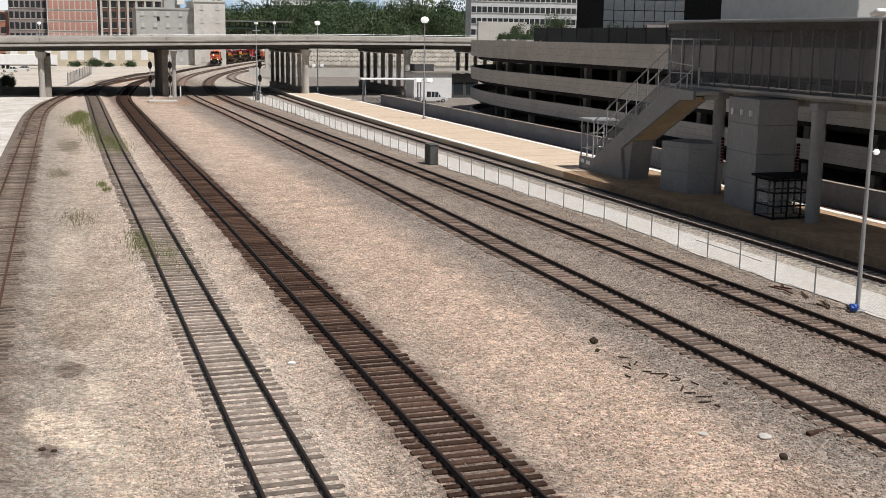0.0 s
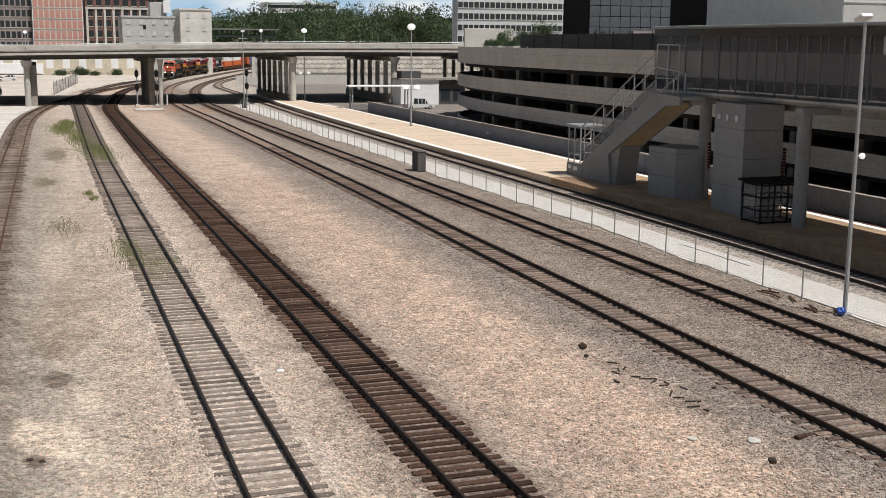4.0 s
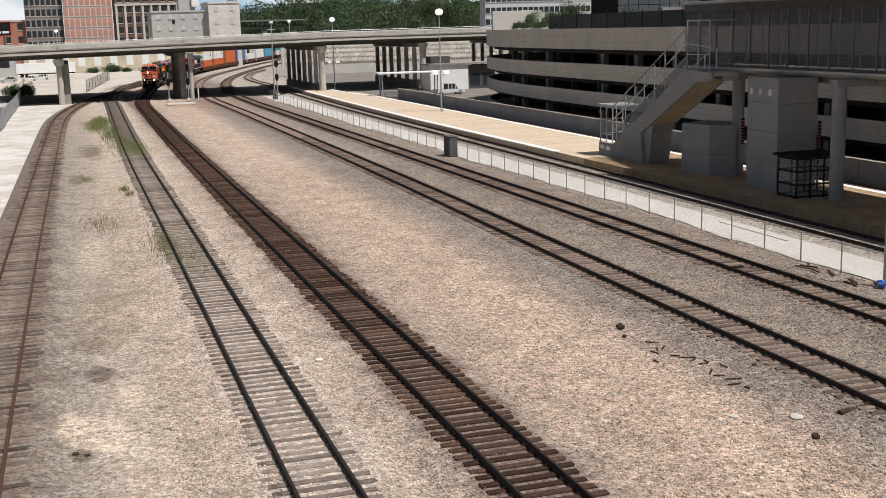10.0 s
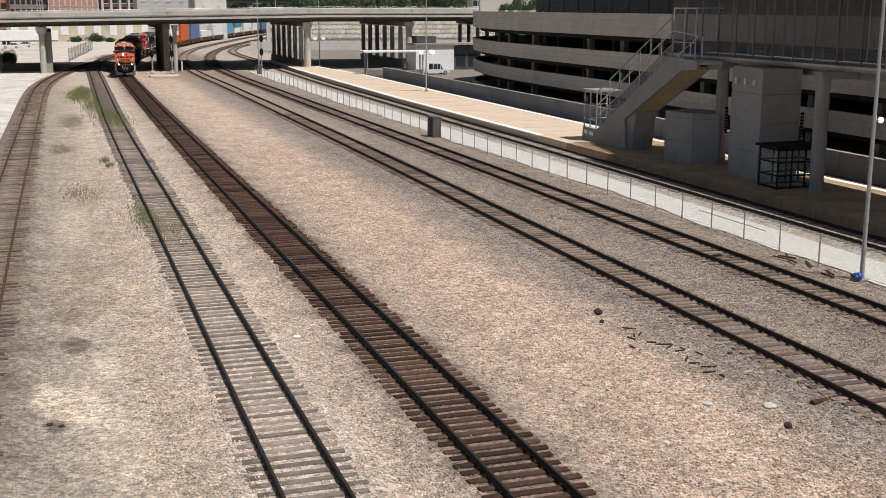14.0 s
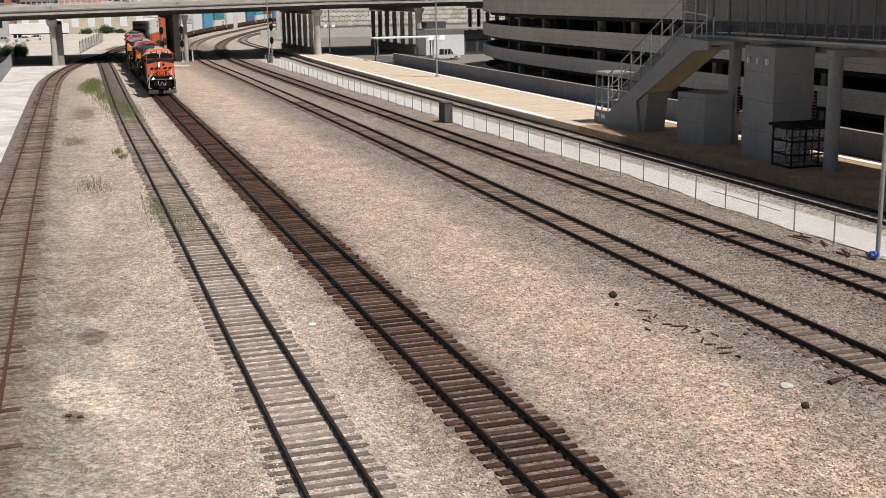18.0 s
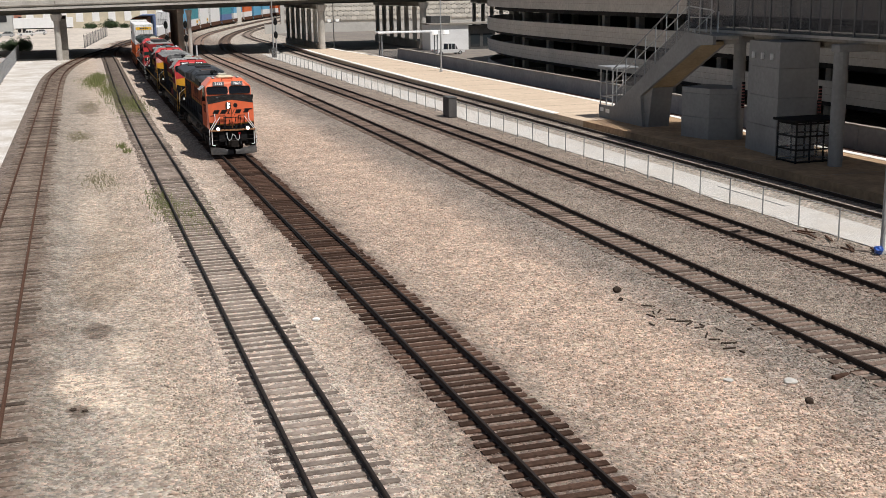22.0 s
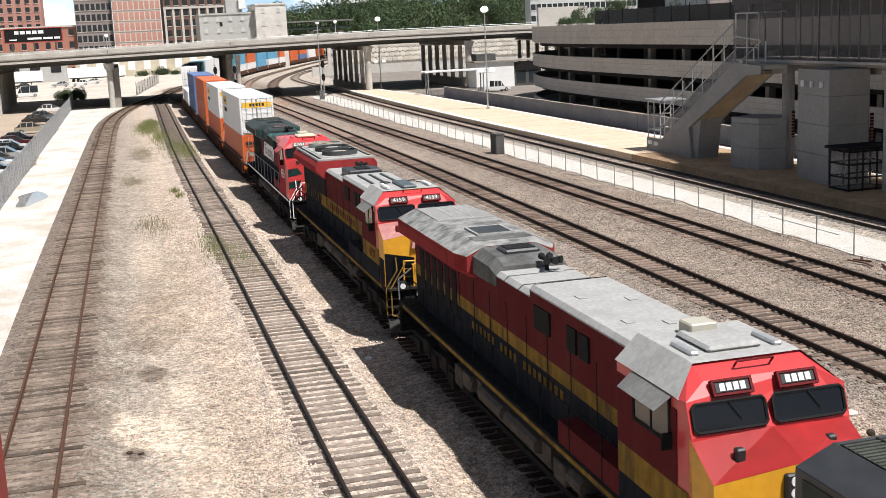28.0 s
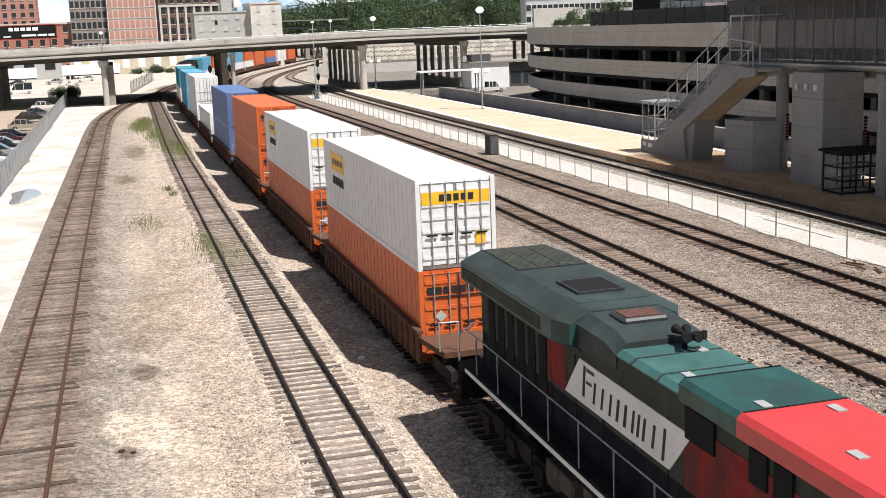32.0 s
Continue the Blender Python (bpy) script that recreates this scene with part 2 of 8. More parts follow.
    l.new(shade.outputs["Result"], mu0.inputs[1])
    mu = n.new("ShaderNodeVectorMath")
    mu.operation = "SCALE"
    l.new(hue.outputs["Color"], mu.inputs[0])
    l.new(mu0.outputs[0], mu.inputs["Scale"])
    mx = n.new("ShaderNodeMixRGB")
    mx.blend_type = "MULTIPLY"
    mx.inputs["Fac"].default_value = 1
    soil_col = rp.outputs["Color"]
    # old spills and washes of fine sand: (easting, northing, half-width, half-length, colour, strength)
    for px, py, rx, ry, col, fac in SPOTS:
        mp = n.new("ShaderNodeMapping")
        mp.inputs["Location"].default_value = (-px / rx, -py / ry, 0.36)
        mp.inputs["Scale"].default_value = (1 / rx, 1 / ry, 1)
        l.new(co.outputs["Object"], mp.inputs["Vector"])
        ln = n.new("ShaderNodeVectorMath")
        ln.operation = "LENGTH"
        l.new(mp.outputs["Vector"], ln.inputs[0])
        wob = n.new("ShaderNodeMath")
        wob.operation = "MULTIPLY_ADD"
        wob.inputs[1].default_value = 3.0
        l.new(w2.outputs["Fac"], wob.inputs[0])
        l.new(ln.outputs["Value"], wob.inputs[2])
        sm = n.new("ShaderNodeMapRange")
        sm.interpolation_type = "SMOOTHSTEP"
        sm.inputs["From Min"].default_value, sm.inputs["From Max"].default_value = 2.9, 2.1
        sm.inputs["To Max"].default_value = fac
        l.new(wob.outputs[0], sm.inputs["Value"])
        mk_ = n.new("ShaderNodeMixRGB")
        l.new(sm.outputs["Result"], mk_.inputs["Fac"])
        l.new(soil_col, mk_.inputs["Color1"])
        mk_.inputs["Color2"].default_value = (*col, 1)
        soil_col = mk_.outputs["Color"]
    l.new(soil_col, mx.inputs["Color1"])
    l.new(mu.outputs[0], mx.inputs["Color2"])
    l.new(mx.outputs["Color"], b.inputs["Base Color"])
    return m


PALE = [(0.46, 0.43, 0.39), (0.62, 0.59, 0.55), (0.70, 0.67, 0.63), (0.80, 0.78, 0.74)]
M_YARD, S_YARD = zone_mat("yard_stone"), zone_mat("loose_yard_stone", True)
M_GREY = M_BROWN = M_BEIGE = M_YARD
M_PALE = gravel_mat("pale_gravel", PALE, 0.05, (0.44, 0.38, 0.31, 0.85), 0.25, bump=0.4)
M_LIME = gravel_mat("bright_limestone", [(0.45, 0.425, 0.39), (0.56, 0.535, 0.495), (0.63, 0.60, 0.56), (0.71, 0.69, 0.65)], 0.05, (0.55, 0.495, 0.425, 0.6), 0.25, bump=0.35)
M_REDBED = gravel_mat("dark_red_ballast", [(0.05, 0.03, 0.025), (0.10, 0.06, 0.05), (0.16, 0.10, 0.085)], 0.07, (0.08, 0.05, 0.04, 0.5), 0.2)
M_RAIL = mat("rail_steel", (0.036, 0.027, 0.023), 0.6, 0.3, grain=0.3, scale=20)
M_RAILRUST = mat("rusty_rail", (0.10, 0.055, 0.038), 0.85, 0.2, grain=0.3, scale=20)
M_TIE_GREY = mat("weathered_tie", (0.165, 0.13, 0.108), 0.95, grain=0.4, scale=9, stain=0.6, stain_scale=1.4, tint=(0.30, 0.255, 0.215), spread=0.4, bump=0.5)
M_TIE_BROWN = mat("brown_tie", (0.085, 0.05, 0.036), 0.95, grain=0.4, scale=9, stain=0.6, stain_scale=1.0, tint=(0.045, 0.03, 0.022), spread=0.5, bump=0.5)
M_TIE_MID = mat("dusty_tie", (0.20, 0.145, 0.115), 0.95, grain=0.4, scale=9, stain=0.6, stain_scale=1.0, tint=(0.08, 0.06, 0.05), spread=0.4, bump=0.5)
M_TIE_OLD = mat("rotten_tie", (0.10, 0.072, 0.057), 0.95, grain=0.45, scale=6, stain=0.7, stain_scale=1.0, tint=(0.33, 0.27, 0.215), spread=0.5, bump=0.6)
M_CONC = mat("concrete", (0.50, 0.475, 0.43), 0.9, grain=0.12, scale=5, stain=0.5, stain_scale=0.35, tint=(0.27, 0.245, 0.21), bump=0.2)
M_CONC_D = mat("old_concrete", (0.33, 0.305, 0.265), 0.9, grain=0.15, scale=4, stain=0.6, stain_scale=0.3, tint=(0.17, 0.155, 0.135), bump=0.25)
M_CONC_L = mat("pale_concrete", (0.52, 0.50, 0.46), 0.85, grain=0.1, scale=5, stain=0.35, stain_scale=0.5, tint=(0.36, 0.34, 0.31), bump=0.15)
M_PLAT = mat("platform_concrete", (0.60, 0.48, 0.36), 0.9, grain=0.1, scale=3, stain=0.45, stain_scale=0.3, tint=(0.48, 0.37, 0.27), bump=0.1)
M_EDGE = mat("pale_edge_paint", (0.82, 0.79, 0.72), 0.8, grain=0.08, scale=6)
M_STEEL_D = mat("dark_girder", (0.10, 0.10, 0.098), 0.7, 0.2, grain=0.15, scale=3, stain=0.4, tint=(0.055, 0.05, 0.045))
M_GALV = mat("galvanised_steel", (0.42, 0.43, 0.43), 0.5, 0.5, grain=0.1, scale=10)
M_GREYPAINT = mat("grey_painted_steel", (0.30, 0.315, 0.32), 0.6, 0.1, grain=0.12, scale=6, stain=0.3)
# Near-black that stands for the shade inside openings.
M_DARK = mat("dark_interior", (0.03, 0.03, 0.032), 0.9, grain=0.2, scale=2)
M_BLACK = mat("black_paint", (0.016, 0.016, 0.017), 0.85, grain=0.3, scale=6, stain=0.5, stain_scale=1.5, tint=(0.036, 0.031, 0.027))
M_WHITE = mat("white_paint", (0.80, 0.80, 0.79), 0.55, grain=0.05, scale=4, stain=0.25, stain_scale=0.8, tint=(0.60, 0.58, 0.54))
M_GLASS = glass_mat("window_glass", (0.03, 0.036, 0.04))
M_LAMP = mat("lamp_globe", (0.95, 0.95, 0.92), 0.3, emit=0.6)
M_FENCE = mesh_mat("chain_link", (0.45, 0.46, 0.46), 0.055, 0.0018)
M_SCREEN = mesh_mat("dark_screen", (0.13, 0.126, 0.13), 0.03, 0.0028, solid=0.13)
M_HAZE = mesh_mat("grey_infill", (0.2, 0.2, 0.205), 0.03, 0.006, solid=0.1)


# ---- building blocks ----
def part(name, bm, material, parent=None, label="", smooth=False):
    """Links a bmesh as one mesh object under a thing or a part."""
    me = bpy.data.meshes.new(name)
    bm.to_mesh(me)
    bm.free()
    me.materials.append(material)
    if smooth:
        me.polygons.foreach_set("use_smooth", [True] * len(me.polygons))
    ob = new(name, me)
    ob.parent = parent
    if label:
        ob["label"] = label
    return ob


def same(ob, parent, x=0, y=0, z=0, rz=0):
    """Another piece on the mesh of ob."""
    o = new(ob.name.split(".")[0], ob.data)
    o.parent = parent
    o.matrix_basis = pose(x, y, z, 0, 0, rz)
    if "label" in ob:
        o["label"] = ob["label"]
    return o


def empty(name, label, category, group="", at=None, kind=""):
    e = new(name)
    e.empty_display_size = 0.2
    if at is not None:
        e.matrix_basis = at
    return tagged(e, label, category, group, kind)


def box(bm, x0, x1, y0, y1, z0, z1):
    v = [bm.verts.new((x, y, z)) for z in (z0, z1) for y in (y0, y1) for x in (x0, x1)]
    for f in ((0, 2, 3, 1), (4, 5, 7, 6), (0, 1, 5, 4), (2, 6, 7, 3), (0, 4, 6, 2), (1, 3, 7, 5)):
        bm.faces.new([v[i] for i in f])
    return v


def bx(x0, x1, y0, y1, z0, z1, bevel=0.0):
    bm = bmesh.new()
    box(bm, x0, x1, y0, y1, z0, z1)
    if bevel:
        bmesh.ops.bevel(bm, geom=bm.edges[:], offset=bevel, segments=1, affect="EDGES")
    return bm


def bxs(boxes):
    bm = bmesh.new()
    for b in boxes:
        box(bm, *b)
    return bm


def cyl(bm, p, q, r, n=8, r2=None):
    """A round bar from p to q."""
    p, q = Vector(p), Vector(q)
    d = (q - p).normalized()
    u = d.orthogonal().normalized()
    w = d.cross(u)
    r2 = r if r2 is None else r2
    a = [bm.verts.new(p + (u * math.cos(k * math.tau / n) + w * math.sin(k * math.tau / n)) * r) for k in range(n)]
    b = [bm.verts.new(q + (u * math.cos(k * math.tau / n) + w * math.sin(k * math.tau / n)) * r2) for k in range(n)]
    for k in range(n):
        bm.faces.new((a[k], a[(k + 1) % n], b[(k + 1) % n], b[k]))
    bm.faces.new(a[::-1])
    bm.faces.new(b)


def bars(segments, r, n=6):
    bm = bmesh.new()
    for p, q in segments:
        cyl(bm, p, q, r, n)
    return bm


def line(points, r, n=6):
    return bars(list(zip(points[:-1], points[1:])), r, n)


def prism(profile, a, b, axis="y"):
    """A closed outline pushed from a to b along an axis. The outline is (x, z) for y, (y, z) for x, (x, y) for z."""
    bm = bmesh.new()
    at = {"y": lambda u, v, s: (u, s, v), "x": lambda u, v, s: (s, u, v), "z": lambda u, v, s: (u, v, s)}[axis]
    r0 = [bm.verts.new(at(u, v, a)) for u, v in profile]
    r1 = [bm.verts.new(at(u, v, b)) for u, v in profile]
    k = len(profile)
    for i in range(k):
        bm.faces.new((r0[i], r0[(i + 1) % k], r1[(i + 1) % k], r1[i]))
    bm.faces.new(r0[::-1])
    bm.faces.new(r1)
    bmesh.ops.recalc_face_normals(bm, faces=bm.faces[:])
    return bm


def loft(rings, caps=True):
    """A skin over rings of points, each ring with the same count."""
    bm = bmesh.new()
    vs = [[bm.verts.new(p) for p in r] for r in rings]
    k = len(rings[0])
    for a, b in zip(vs[:-1], vs[1:]):
        for i in range(k):
            bm.faces.new((a[i], a[(i + 1) % k], b[(i + 1) % k], b[i]))
    if caps:
        bm.faces.new(vs[0][::-1])
        bm.faces.new(vs[-1])
    bmesh.ops.recalc_face_normals(bm, faces=bm.faces[:])
    return bm


def mesh_np(name, verts, faces, material, parent=None):
    """A large mesh from arrays; every face has the same count of corners."""
    me = bpy.data.meshes.new(name)
    v, f = np.asarray(verts, np.float32), np.asarray(faces, np.int32)
    me.vertices.add(len(v))
    me.vertices.foreach_set("co", v.ravel())
    me.loops.add(f.size)
    me.loops.foreach_set("vertex_index", f.ravel())
    me.polygons.add(len(f))
    me.polygons.foreach_set("loop_start", np.arange(0, f.size, f.shape[1], dtype=np.int32))
    me.update(calc_edges=True)
    me.validate()
    me.materials.append(material)
    ob = new(name, me)
    ob.parent = parent
    return ob


def words(name, text, size, material, parent, m, depth=0.004, align="CENTER"):
    """Raised letters, as a mesh."""
    cu = bpy.data.curves.new(name, "FONT")
    cu.body, cu.size, cu.extrude, cu.align_x, cu.align_y = text, size, depth, align, "CENTER"
    tmp = bpy.data.objects.new(name, cu)
    scene.collection.objects.link(tmp)
    me = bpy.data.meshes.new_from_object(tmp.evaluated_get(bpy.context.evaluated_depsgraph_get()))
    bpy.data.objects.remove(tmp)
    me.materials.clear()
    me.materials.append(material)
    ob = new(name, me)
    ob.parent = parent
    ob.matrix_basis = m
    return ob


# ---- the lie of the tracks: (northing, easting of the centre line) ----
LINES = {
    "a": [(-80, -3.4), (30, -3.3), (60, -3.2), (98, -2.9), (131, -2.6), (150, -2.4), (169, -1.9), (188, -0.5), (226, 5.0), (255, 11), (285, 19), (320, 30)],
    "b": [(-80, 5.05), (60, 5.05), (120, 5.1), (155, 5.5), (195, 6.0), (211, 6.15), (223, 6.6), (247, 8.8), (269, 12), (293, 16.9), (330, 27)],
    "c": [(-160, 10), (0, 10), (130, 10), (160, 10.25), (203, 11.1), (234, 14.0), (258, 16.9), (290, 23.3), (323, 30.9), (373, 44.2), (400, 53), (448, 68.5), (520, 94), (620, 134)],
    "d": [(-80, 21.9), (20, 21.9), (50, 22.1), (80, 22.45), (120, 22.6), (160, 22.6), (205, 22.6), (241, 24.7), (254, 26.0), (281, 29.6), (305, 34.1), (335, 41.6), (372, 52.2), (417, 65.5), (448, 75.5), (520, 102), (600, 136)],
    "e": [(-80, 28.05), (35, 28.0), (60, 27.95), (90, 27.8), (110, 27.7), (150, 27.5), (190, 27.4), (214, 28.0), (240, 30.2), (256, 32.0), (281, 35.9), (309, 41.8), (345, 51.3), (393, 65.5), (450, 84.5), (520, 110), (600, 144)],
    "f": [(-80, 36.7), (100, 36.7), (130, 36.8), (170, 37.2), (205, 38.2), (244, 39.6), (265, 40.0), (285, 41.2), (305, 44.4), (325, 49.2), (352, 57.9), (400, 76)],
}


def lie(key, y):
    """Easting of a track at the northings y."""
    t = np.array(LINES[key], float)
    gy, gx = t[:, 0], t[:, 1]
    m = np.gradient(gx, gy)
    i = np.clip(np.searchsorted(gy, y) - 1, 0, len(gy) - 2)
    h = gy[i + 1] - gy[i]
    u = (y - gy[i]) / h
    return ((2 * u**3 - 3 * u**2 + 1) * gx[i] + (u**3 - 2 * u**2 + u) * h * m[i] + (-2 * u**3 + 3 * u**2) * gx[i + 1] + (u**3 - u**2) * h * m[i + 1])


def ribbon(name, left, right, z, material, y0, y1, step=1.0, crown=None, ragged=0.0):
    """A strip of ground between two eastings (functions of the northing), with uneven edges."""
    ys = np.arange(y0, y1 + step, step)
    rng = np.random.default_rng(len(name))
    wob = [sum(np.sin(ys * f + rng.uniform(0, 6)) * ragged * k for f, k in ((0.13, 1), (0.31, 0.7), (0.83, 0.45), (1.9, 0.3))) for _ in (0, 1)]
    a, b = left(ys) + wob[0], right(ys) + wob[1]
    cols = [(a, z), (b, z)] if crown is None else [(a, z), (a + crown[0], crown[1]), (b - crown[0], crown[1]), (b, z)]
    v = np.stack([np.stack([c[0], ys, np.full_like(ys, c[1])], 1) for c in cols], 1).reshape(-1, 3)
    k = len(cols)
    f = [(i * k + j, i * k + j + 1, (i + 1) * k + j + 1, (i + 1) * k + j) for i in range(len(ys) - 1) for j in range(k - 1)]
    return mesh_np(name, v, f, material)


# ---- ground ----
bm = bmesh.new()
for x0, x1, y0, y1 in ((-1500, 1500, -300, 3000),):
    vs = [bm.verts.new(p) for p in ((x0, y0, -0.36), (x1, y0, -0.36), (x1, y1, -0.36), (x0, y1, -0.36))]
    bm.faces.new(vs)
ground = tagged(part("ground", bm, M_YARD), "dry gravelly yard soil with pale stains", "ground", kind="structure")


def off(key, d):
    return lambda y: lie(key, y) + d


def flat(x):
    return lambda y: np.full_like(y, float(x))


def strip(name, left, right, z, material, y0, y1, label, category, crown=None, ragged=0.0):
    return tagged(ribbon(name, left, right, z, material, y0, y1, crown=crown, ragged=ragged), label, category, kind="structure")


M_LOT = mat("lot_dust", (0.42, 0.335, 0.255), 0.95, grain=0.15, scale=3, stain=0.5, stain_scale=0.12, tint=(0.30, 0.25, 0.20))
strip("road", flat(-9.0), off("a", -1.42), -0.33, M_PALE, -60, 214, "pale crushed-stone service road beside the rails", "road", ragged=0.16)
strip("parking_ground", flat(-60), flat(-9.3), -0.335, M_LOT, 30, 250, "dusty tan surface of the parking lot", "parking lot")
strip("pale_strip", flat(31.9), off("f", -1.4), -0.318, M_LIME, -60, 205, "bright crushed limestone strip behind the fence", "gravel", ragged=0.2)
strip("back_strip", flat(46.9), flat(49.3), -0.2, M_REDBED, -60, 190, "dark reddish ballast behind the platform", "gravel")
strip("far_lot", flat(-60), lambda y: lie("b", np.minimum(y, 325)) - 3.5 + np.maximum(y - 325, 0) * 0.3, -0.335, mat("far_lot_dust", (0.56, 0.50, 0.43), 0.95, grain=0.15, scale=1, stain=0.4, stain_scale=0.1), 246, 420, "pale dirt yard beyond the road bridge", "yard", ragged=0.8)
strip("station_drive", flat(50), flat(130), -0.325, mat("drive_asphalt", (0.20, 0.18, 0.16), 0.9, grain=0.2, scale=2, stain=0.4, stain_scale=0.2, tint=(0.33, 0.27, 0.21)), 150, 300, "worn asphalt drive beside the garage", "road")

pd = bmesh.new()
pd.faces.new([pd.verts.new((-7.4 + 1.0 * (1 + 0.25 * math.sin(3 * a + 1)) * math.cos(a), 89.6 + 4.2 * (1 + 0.18 * math.sin(2 * a)) * math.sin(a), -0.322)) for a in np.linspace(0, math.tau, 36)[:-1]])
tagged(part("puddle", pd, mat("still_water", (0.16, 0.15, 0.135), 0.04)), "shallow rain puddle on the service road", "puddle", kind="structure")

# ---- rails, ties and ballast ----
RAIL = [(-0.075, -0.17), (0.075, -0.17), (0.075, -0.155), (0.012, -0.13), (0.012, -0.045), (0.036, -0.03), (0.036, -0.003), (0.03, 0.0), (-0.03, 0.0), (-0.036, -0.003), (-0.036, -0.03), (-0.012, -0.045), (-0.012, -0.13), (-0.075, -0.155)]


def tie_mesh(seed):
    """One squared timber, its ends cut a little askew and its edges worn."""
    rnd = random.Random(seed)
    bm = bmesh.new()
    box(bm, -1.29, 1.29, -0.115, 0.115, -0.36, -0.172)
    bmesh.ops.bevel(bm, geom=[e for e in bm.edges if abs(e.verts[0].co.x - e.verts[1].co.x) > 1 and e.verts[0].co.z > -0.2], offset=0.02, segments=1, affect="EDGES")
    for v in bm.verts:
        v.co += Vector((rnd.uniform(-0.03, 0.03), rnd.uniform(-0.012, 0.012), rnd.uniform(-0.006, 0.006) if v.co.z > -0.3 else 0))
    me = bpy.data.meshes.new("tie")
    bm.to_mesh(me)
    bm.free()
    return me


def track(name, key, y0, y1, near0, near1, pitch, tie_mat, rail_mat, bed_mat, label, bed=-0.205, jitter=0.02, sink=0.0, foot=0.042):
    """A pair of rails on timber ties. Ties between near0 and near1 are single pieces, the rest one joined part."""
    rnd = random.Random(name)
    top = empty(name, label, "railway track", "tracks through the yard", kind="structure")
    ys = np.concatenate([np.arange(y0, min(130, y1), 4.0), np.arange(min(130, y1), y1 + 3, 3.0)])
    xs = lie(key, ys)
    tx = np.gradient(xs, ys)
    nrm = np.stack([1 / np.sqrt(1 + tx**2), -tx / np.sqrt(1 + tx**2)], 1)
    for side in (-1, 1):
        d = side * (0.7175 + 0.036)
        rings = [[(xs[i] + nrm[i, 0] * (d + u), ys[i] + nrm[i, 1] * (d + u), w) for u, w in [(max(-foot, min(foot, p)), q) for p, q in RAIL]] for i in range(len(ys))]
        part("rail", loft(rings), rail_mat, top)
    kinds = [tie_mesh(rnd.random()) for _ in range(6)]
    for me in kinds:
        me.materials.append(tie_mat)
    far_v, far_f = [], []
    y = y0
    while y < y1:
        x = float(lie(key, np.array([y]))[0])
        sl = float(lie(key, np.array([y + 0.5]))[0]) - x
        ang = -math.degrees(math.atan2(sl, 0.5)) + rnd.uniform(-0.8, 0.8)
        if near0 <= y <= near1:
            o = new("tie", rnd.choice(kinds))
            o.parent = top
            o.matrix_basis = pose(x + rnd.gauss(0, jitter), y + rnd.gauss(0, 0.02), rnd.uniform(-0.012, 0.0) - sink * rnd.random(), 0, 0, ang)
        else:
            c, s = math.cos(radians(ang)), math.sin(radians(ang))
            b = len(far_v)
            lift = -0.175 - sink * rnd.random()
            for px, py in ((-1.29, -0.115), (1.29, -0.115), (1.29, 0.115), (-1.29, 0.115)):
                far_v.append((x + px * c - py * s, y + px * s + py * c, lift))
            for px, py in ((-1.29, -0.115), (1.29, -0.115), (1.29, 0.115), (-1.29, 0.115)):
                far_v.append((x + px * c - py * s, y + px * s + py * c, -0.36))
            far_f += [(b, b + 1, b + 2, b + 3), (b + 4, b + 5, b + 1, b), (b + 5, b + 6, b + 2, b + 1), (b + 6, b + 7, b + 3, b + 2), (b + 7, b + 4, b, b + 3)]
        y += pitch
    if far_v:
        o = mesh_np("ties_far", far_v, far_f, tie_mat, top)
        o["kind"] = "stuff"
    if bed:
        b = ribbon("ballast_bed", lambda q: lie(key, q) - 2.15, lambda q: lie(key, q) + 2.15, -0.357, bed_mat, y0, y1, crown=(0.75, bed))
        b.parent = top
    return top


track("track_spur", "a", -20, 318, 24, 125, 0.56, M_TIE_OLD, M_RAILRUST, M_YARD, "old sunken siding with rusty rails and broken ties", bed=-0.222, jitter=0.1, sink=0.03, foot=0.037)
track("track_siding", "b", -20, 328, 20, 120, 0.52, M_TIE_GREY, M_RAIL, M_GREY, "siding on bleached grey timber ties", bed=-0.224, jitter=0.05, sink=0.014)
track("track_main", "c", -100, 610, 18, 120, 0.49, M_TIE_BROWN, M_RAIL, M_BROWN, "main track on dark brown timber ties", bed=-0.24, jitter=0.04, sink=0.012)
track("track_middle", "d", -20, 590, 20, 120, 0.52, M_TIE_MID, M_RAIL, M_GREY, "main track on dusty brown ties", bed=-0.225)
track("track_fence_side", "e", -20, 590, 26, 120, 0.52, M_TIE_MID, M_RAIL, M_GREY, "main track beside the fence on dusty brown ties", bed=-0.225)
track("track_platform", "f", -20, 395, 36, 110, 0.55, M_TIE_GREY, M_RAIL, M_YARD, "platform track on dusty ties")


BEDS = dict(a=-0.222, b=-0.224, c=-0.24, d=-0.225, e=-0.225)


def floor_at(xs, ys):
    """Height of the soil or of a track bed."""
    z = np.full_like(xs, -0.36)
    for key, top in BEDS.items():
        z = np.maximum(z, np.interp(np.abs(xs - lie(key, ys)), [1.4, 2.15], [top, -0.36]))
    return z


